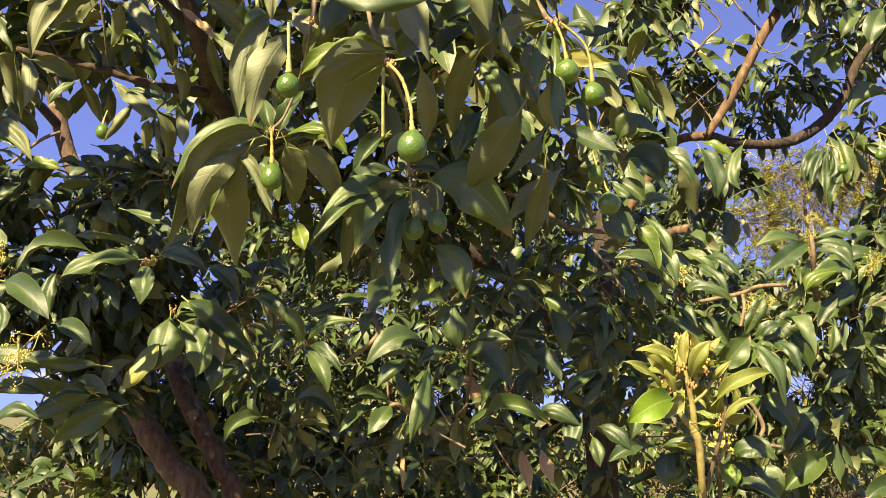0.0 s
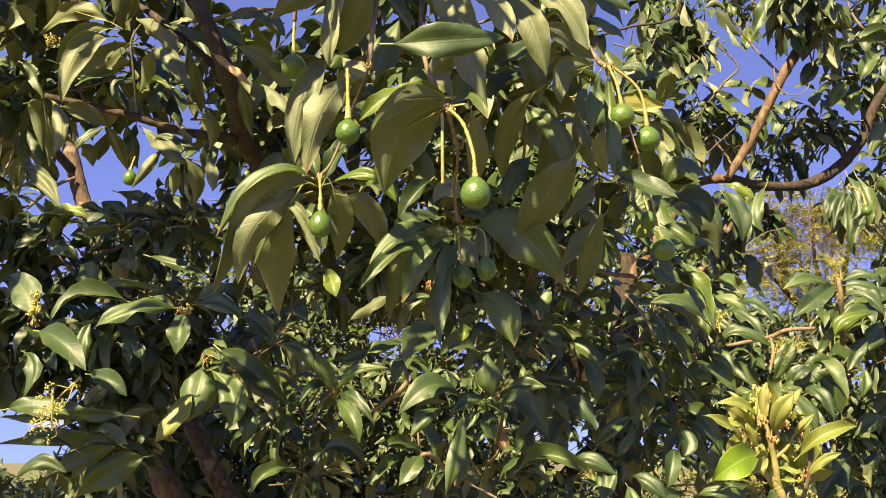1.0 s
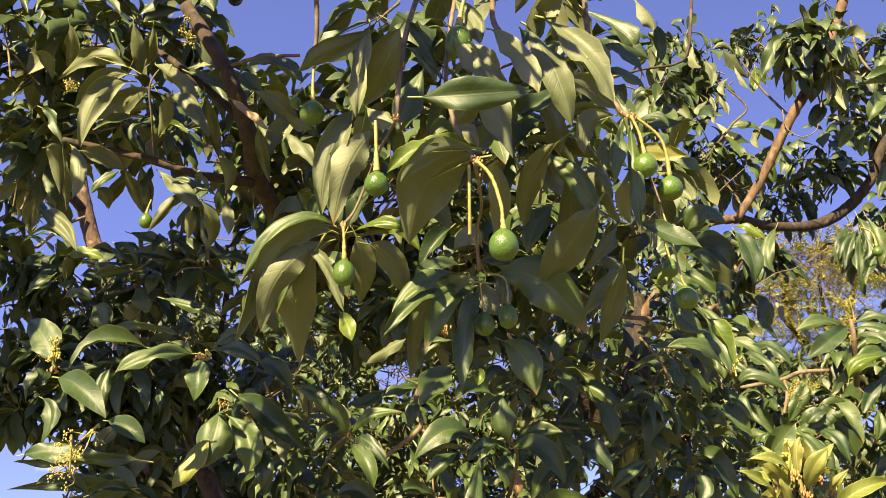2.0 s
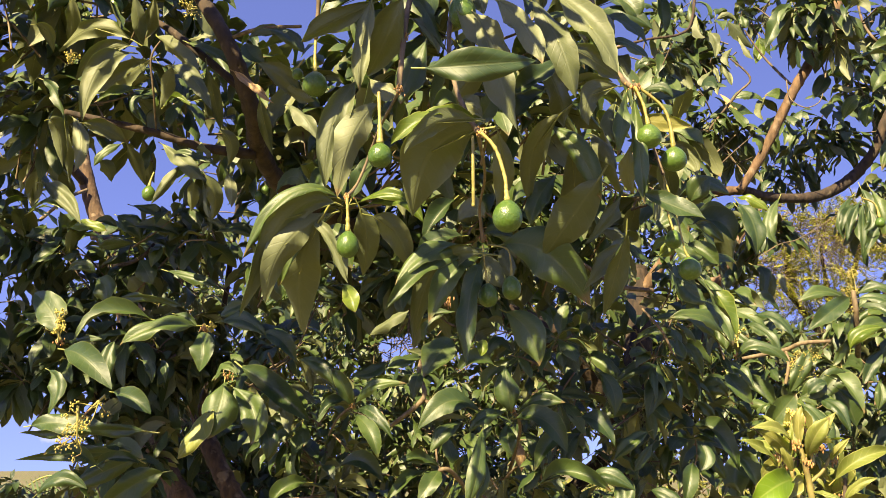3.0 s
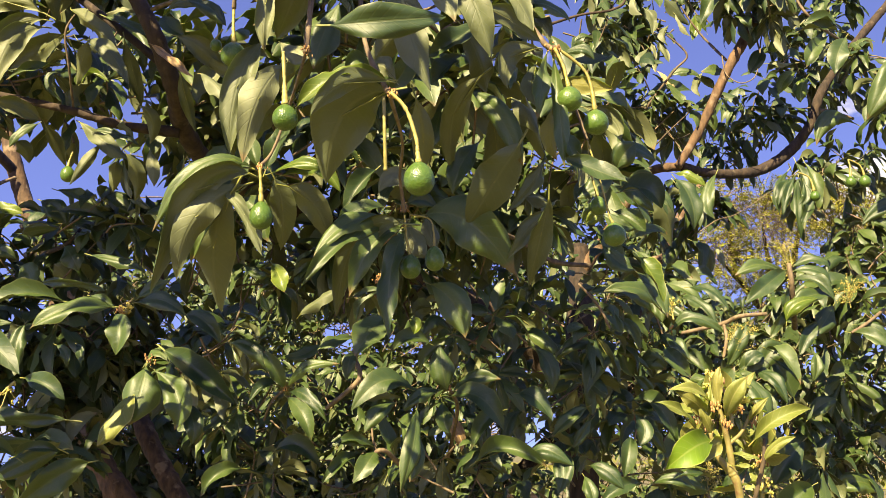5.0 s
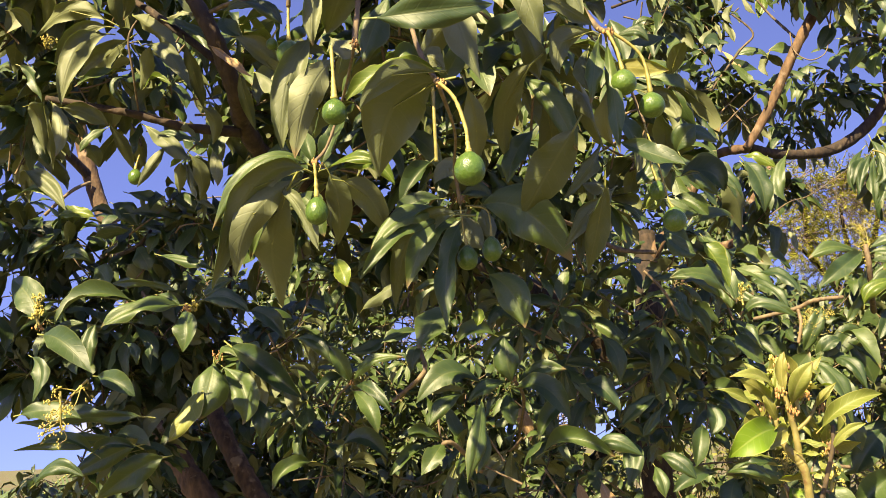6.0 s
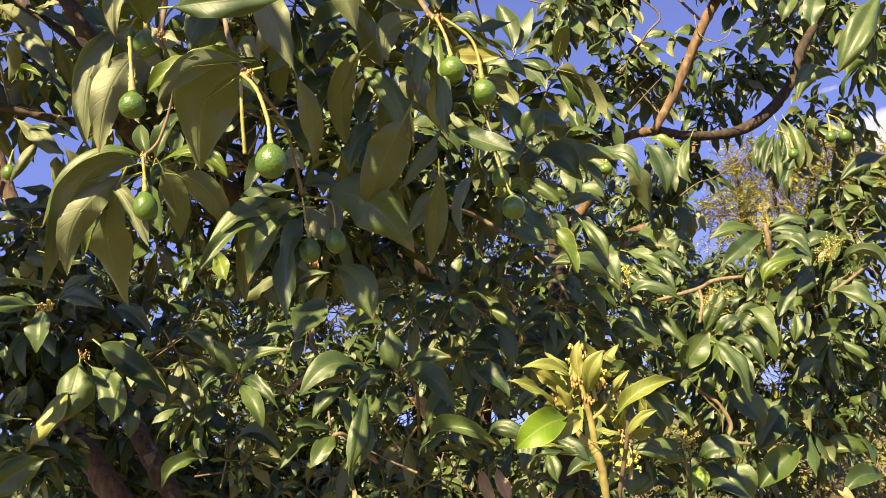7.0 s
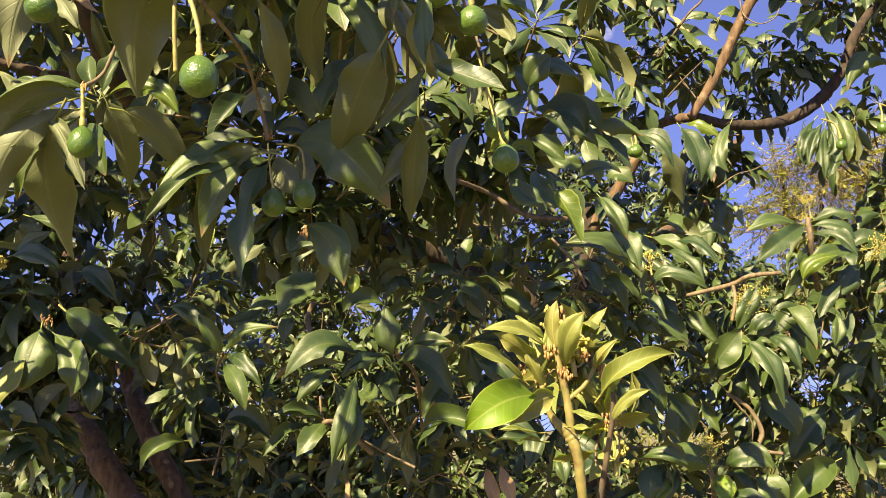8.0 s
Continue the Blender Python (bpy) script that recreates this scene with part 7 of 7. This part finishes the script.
# ---- the crowns ----
foliage(tree, [((0.028, 3.500, 2.762), (0.38, .3, 0.24), 9),
    ((-0.408, 3.400, 3.010), (0.31, .3, 0.24), 12),
    ((-0.869, 3.900, 2.905), (0.22, .3, 0.17), 8),
    ((0.391, 3.500, 2.922), (0.25, .3, 0.25), 7),
    ((-1.513, 3.900, 3.364), (0.43, .3, 0.20), 8),
    ((-1.898, 4.000, 3.275), (0.18, .3, 0.23), 9),
    ((-1.185, 3.900, 3.361), (0.15, .2, 0.28), 6),
    ((-0.861, 3.600, 2.975), (0.14, .2, 0.14), 6),
    ((-1.239, 3.900, 2.936), (0.15, .2, 0.07), 1),
    ((-1.473, 3.300, 3.211), (0.41, .3, 0.26), 10),
    ((-1.153, 3.500, 2.976), (0.36, .25, 0.11), 4),
    ((-1.757, 3.600, 3.035), (0.14, .3, 0.21), 7),
    ((-0.805, 3.200, 3.065), (0.15, .2, 0.12), 4),
    ((-0.135, 2.500, 2.844), (0.33, .3, 0.18), 14),
    ((0.069, 2.700, 2.697), (0.21, .3, 0.19), 7),
    ((0.359, 2.700, 2.938), (0.11, .3, 0.11), 3),
    ((-0.371, 3.000, 2.602), (0.30, .4, 0.21), 7),
    ((0.603, 3.400, 2.654), (0.26, .4, 0.26), 8),
    ((-0.195, 2.400, 3.110), (0.48, .4, 0.19), 5),
    ((-1.403, 3.200, 3.627), (0.56, .4, 0.24), 7)], 101, size=(0.14, 0.22), cols=2)
# unseen limb and leaf clumps, added above the view to shade the hanging leaves
limb(tree, "limb", [(-1.0, 3.4, 3.6), (-0.8, 2.2, 3.55), (-0.55, 1.2, 3.2), (-0.35, 0.75, 2.95)], [0.03, 0.022, 0.014, 0.008], BARK, seed=91)
foliage(tree, [((-1.08, 1.58, 2.80), (0.14, 0.10, 0.08), 5), ((-1.75, 1.75, 3.15), (0.42, 0.36, 0.32), 26), ((-2.85, 2.6, 3.75), (0.9, 0.8, 0.6), 130),
    ((-2.1, 2.3, 3.3), (0.35, 0.3, 0.25), 24), ((-1.3, 1.6, 3.75), (0.5, 0.35, 0.3), 16), ((-1.12, 2.2, 3.5), (0.3, 0.2, 0.2), 14), ((-0.95, 2.45, 3.45), (0.15, 0.15, 0.15), 3),
    ((-0.6, 1.72, 3.04), (0.2, 0.12, 0.12), 5), ((0.1, 3.3, 3.78), (0.25, 0.25, 0.2), 5), ((-1.2, 1.9, 3.3), (0.2, 0.15, 0.15), 8),
    ((0.0, 1.45, 3.02), (0.22, 0.1, 0.12), 8), ((0.2, 1.55, 3.05), (0.18, 0.1, 0.1), 4), ((-0.27, 1.2, 2.84), (0.10, 0.06, 0.06), 4), ((-0.44, 1.25, 2.84), (0.09, 0.06, 0.06), 4)], 106)
foliage(tree, [((-0.125, 3.300, 2.560), (0.22, .2, 0.17), 10),
    ((-0.268, 3.700, 2.370), (0.25, .2, 0.13), 8),
    ((-0.037, 3.900, 2.340), (0.20, .2, 0.11), 6),
    ((0.149, 3.800, 2.556), (0.13, .2, 0.13), 4),
    ((0.578, 3.700, 2.022), (0.29, .25, 0.29), 6),
    ((0.777, 3.900, 1.627), (0.35, .25, 0.21), 6),
    ((-0.848, 3.800, 2.056), (0.23, .3, 0.21), 5),
    ((0.197, 3.700, 2.028), (0.25, .3, 0.25), 6),
    ((0.368, 3.800, 2.607), (0.26, .3, 0.21), 6),
    ((1.059, 3.900, 2.228), (0.14, .2, 0.17), 3),
    ((0.091, 3.600, 1.617), (0.28, .2, 0.13), 4),
    ((-0.715, 3.900, 1.586), (0.30, .3, 0.09), 3)], 107, size=(0.11, 0.19), cols=2)
foliage(tree, [((-0.182, 4.800, 1.456), (0.84, .6, 0.20), 16),
    ((0.576, 5.000, 1.407), (1.23, .6, 0.20), 21),
    ((0.068, 4.600, 2.882), (0.46, .5, 0.29), 10),
    ((0.410, 4.200, 2.497), (0.39, .6, 0.26), 8),
    ((0.407, 4.600, 1.960), (0.44, .6, 0.44), 18),
    ((0.863, 4.300, 2.296), (0.40, .5, 0.29), 11),
    ((0.895, 4.600, 1.789), (0.55, .6, 0.38), 21),
    ((-0.809, 4.300, 1.805), (0.26, .5, 0.28), 11)], 102, size=(0.1, 0.18))
foliage(tree, [((1.241, 5.400, 4.353), (0.18, .3, 0.14), 8),
    ((1.370, 5.300, 3.997), (0.14, .3, 0.14), 6),
    ((1.897, 5.600, 4.531), (0.19, .3, 0.11), 6),
    ((2.481, 5.500, 4.075), (0.14, .3, 0.14), 6),
    ((2.738, 5.500, 4.389), (0.18, .3, 0.15), 8),
    ((2.607, 5.600, 3.844), (0.15, .3, 0.11), 5),
    ((2.017, 5.700, 3.463), (0.22, .3, 0.11), 8),
    ((2.017, 5.200, 1.979), (0.53, .5, 0.35), 54),
    ((1.908, 5.200, 1.554), (0.65, .6, 0.25), 38),
    ((2.445, 5.000, 2.138), (0.40, .6, 0.61), 42),
    ((0.962, 4.600, 3.715), (0.15, .3, 0.15), 10),
    ((1.118, 4.900, 3.210), (0.22, .3, 0.19), 8),
    ((1.698, 5.300, 2.984), (0.20, .3, 0.13), 10),
    ((1.492, 5.300, 4.223), (0.21, .3, 0.21), 10),
    ((1.894, 4.600, 3.987), (0.23, .2, 0.19), 15),
    ((2.146, 5.500, 3.657), (0.39, .4, 0.25), 13),
    ((1.513, 5.100, 3.478), (0.23, .3, 0.23), 9),
    ((1.297, 5.000, 3.581), (0.16, .3, 0.16), 4),
    ((2.930, 5.900, 4.127), (0.23, .3, 0.23), 13),
    ((2.269, 5.200, 3.052), (0.13, .3, 0.16), 6),
    ((1.566, 5.600, 2.993), (0.18, .4, 0.21), 7),
    ((2.655, 5.400, 3.247), (0.21, .3, 0.21), 8),
    ((2.524, 5.200, 2.711), (0.23, .4, 0.23), 13),
    ((2.264, 5.200, 2.452), (0.29, .4, 0.16), 14),
    ((2.035, 5.000, 4.735), (0.68, .5, 0.34), 5),
    ((2.824, 5.000, 3.737), (0.30, .5, 0.49), 19)], 103, size=(0.12, 0.2), cols=2, droop=1.5)
foliage(old_tree, [((-2.192, 4.500, 2.074), (0.19, .25, 0.13), 12),
    ((-1.715, 4.300, 1.708), (0.28, .25, 0.15), 22),
    ((-1.791, 4.700, 2.030), (0.31, .3, 0.15), 24),
    ((-1.944, 4.600, 2.162), (0.25, .3, 0.11), 12),
    ((-1.783, 6.200, 1.191), (1.51, .5, 0.22), 51),
    ((-2.245, 6.200, 1.688), (0.44, .4, 0.18), 21),
    ((-2.002, 4.700, 2.756), (0.41, .4, 0.20), 22),
    ((-1.508, 4.900, 2.797), (0.33, .5, 0.18), 14),
    ((-2.691, 5.500, 3.605), (0.14, .4, 0.28), 4),
    ((-1.427, 5.000, 3.144), (0.16, .4, 0.16), 2),
    ((-1.759, 4.600, 2.271), (0.56, .5, 0.20), 39),
    ((-1.696, 6.000, 1.957), (0.50, .4, 0.32), 33),
    ((-1.219, 4.800, 2.231), (0.38, .5, 0.29), 27),
    ((-2.483, 4.500, 2.545), (0.33, .5, 0.55), 33),
    ((-2.050, 6.200, 1.473), (0.62, .5, 0.18), 27),
    ((-2.501, 4.600, 3.311), (0.20, .5, 0.38), 12)], 104, size=(0.14, 0.22))

# the outer shoots at the upper left
foliage(tree, [((-1.68, 3.10, 3.29), (0.14, 0.2, 0.1), 4), ((-1.43, 3.00, 3.29), (0.14, 0.2, 0.1), 4), ((-1.31, 3.20, 3.40), (0.14, 0.2, 0.1), 4),
    ((-1.75, 3.20, 3.19), (0.14, 0.2, 0.1), 4), ((-1.69, 3.40, 3.37), (0.14, 0.2, 0.1), 3), ((-1.12, 3.20, 3.47), (0.14, 0.2, 0.1), 3),
    ((-1.84, 3.60, 3.15), (0.14, 0.2, 0.1), 4), ((-1.99, 3.80, 3.03), (0.14, 0.2, 0.1), 4)], 111, size=(0.14, 0.2), cols=2, droop=1.2)
# the inner crown behind the hanging leaves
foliage(tree, [((-0.68, 3.70, 2.62), (0.2, 0.25, 0.15), 8), ((-0.44, 3.60, 2.93), (0.2, 0.25, 0.15), 8),
    ((-0.36, 3.80, 2.62), (0.2, 0.25, 0.15), 9), ((-0.09, 3.70, 2.81), (0.2, 0.25, 0.15), 9),
    ((0.01, 3.80, 2.55), (0.2, 0.25, 0.15), 8), ((-0.92, 3.90, 2.52), (0.2, 0.25, 0.15), 7),
    ((-0.60, 3.90, 2.40), (0.2, 0.25, 0.15), 8), ((0.19, 3.80, 2.83), (0.2, 0.25, 0.15), 7),
    ((-0.78, 3.50, 3.04), (0.2, 0.25, 0.15), 6), ((-0.49, 3.30, 3.02), (0.2, 0.25, 0.15), 6),
    ((-0.21, 3.40, 2.99), (0.2, 0.25, 0.15), 7), ((0.31, 3.90, 3.13), (0.2, 0.25, 0.15), 7),
    ((-0.29, 3.90, 2.38), (0.2, 0.25, 0.15), 8), ((-1.18, 3.90, 2.71), (0.2, 0.25, 0.15), 4),
    ((0.34, 3.90, 2.60), (0.2, 0.25, 0.15), 8), ((-1.41, 4.10, 2.65), (0.2, 0.25, 0.15), 5)], 110, size=(0.11, 0.18))
# added limb and leaf clumps out of view, which shade the lower left
limb(old_tree, "limb", [(-2.694, 6.200, 3.577), (-3.1, 5.2, 4.1), (-3.5, 4.1, 4.4)], [0.035, 0.024, 0.012], BARK, seed=45)
foliage(old_tree, [((-3.6, 3.9, 4.45), (1.0, 0.9, 0.55), 90), ((-4.7, 3.6, 4.6), (0.9, 0.9, 0.5), 80)], 108)

far_tree = thing("avocado_tree", (0.5, 8.4, -0.08), "dense avocado tree standing further back in the orchard", "tree")
limb(far_tree, "trunk", [(0.5, 8.4, -0.15), (0.45, 8.4, 1.0), (0.6, 8.5, 2.4)], [0.14, 0.12, 0.07], BARK, seed=77)
limb(far_tree, "limb", [(0.48, 8.4, 1.0), (1.3, 8.3, 1.8), (2.4, 8.2, 2.4)], [0.08, 0.06, 0.03], BARK, seed=78)
limb(far_tree, "limb", [(0.46, 8.4, 0.9), (-0.6, 8.2, 1.6), (-1.8, 8.0, 2.2)], [0.08, 0.06, 0.03], BARK, seed=79)
foliage(far_tree, [((-0.347, 6.400, 2.893), (1.11, .6, 0.44), 140),
    ((-0.351, 6.400, 2.031), (1.23, .6, 0.58), 184),
    ((2.652, 9.000, 2.803), (0.61, .6, 0.39), 130),
    ((3.647, 9.500, 1.937), (0.92, .6, 0.46), 108),
    ((-2.013, 7.000, 1.369), (2.05, .8, 0.33), 324),
    ((0.848, 7.000, 1.161), (2.45, .8, 0.37), 378),
    ((-0.465, 9.500, 2.686), (2.43, .6, 0.64), 324),
    ((1.550, 9.000, 3.963), (0.74, .6, 0.51), 108),
    ((0.350, 8.000, 3.611), (0.75, .6, 0.50), 119),
    ((-1.095, 8.000, 2.922), (1.28, .9, 0.44), 270),
    ((-1.375, 7.500, 1.853), (1.47, .9, 0.58), 486),
    ((0.065, 8.000, 1.843), (1.05, .9, 0.62), 270),
    ((1.147, 8.500, 2.969), (0.94, .8, 0.58), 194),
    ((1.920, 8.000, 2.288), (0.97, .8, 0.78), 324),
    ((-2.835, 8.500, 3.240), (0.89, .8, 0.26), 97),
    ((2.093, 8.000, 3.278), (0.35, .6, 0.45), 86),
    ((3.871, 9.000, 1.807), (1.08, .8, 0.59), 216),
    ((3.542, 9.000, 2.789), (0.66, .8, 0.28), 76)], 105, (7, 11), (0.095, 0.16), rows=3)
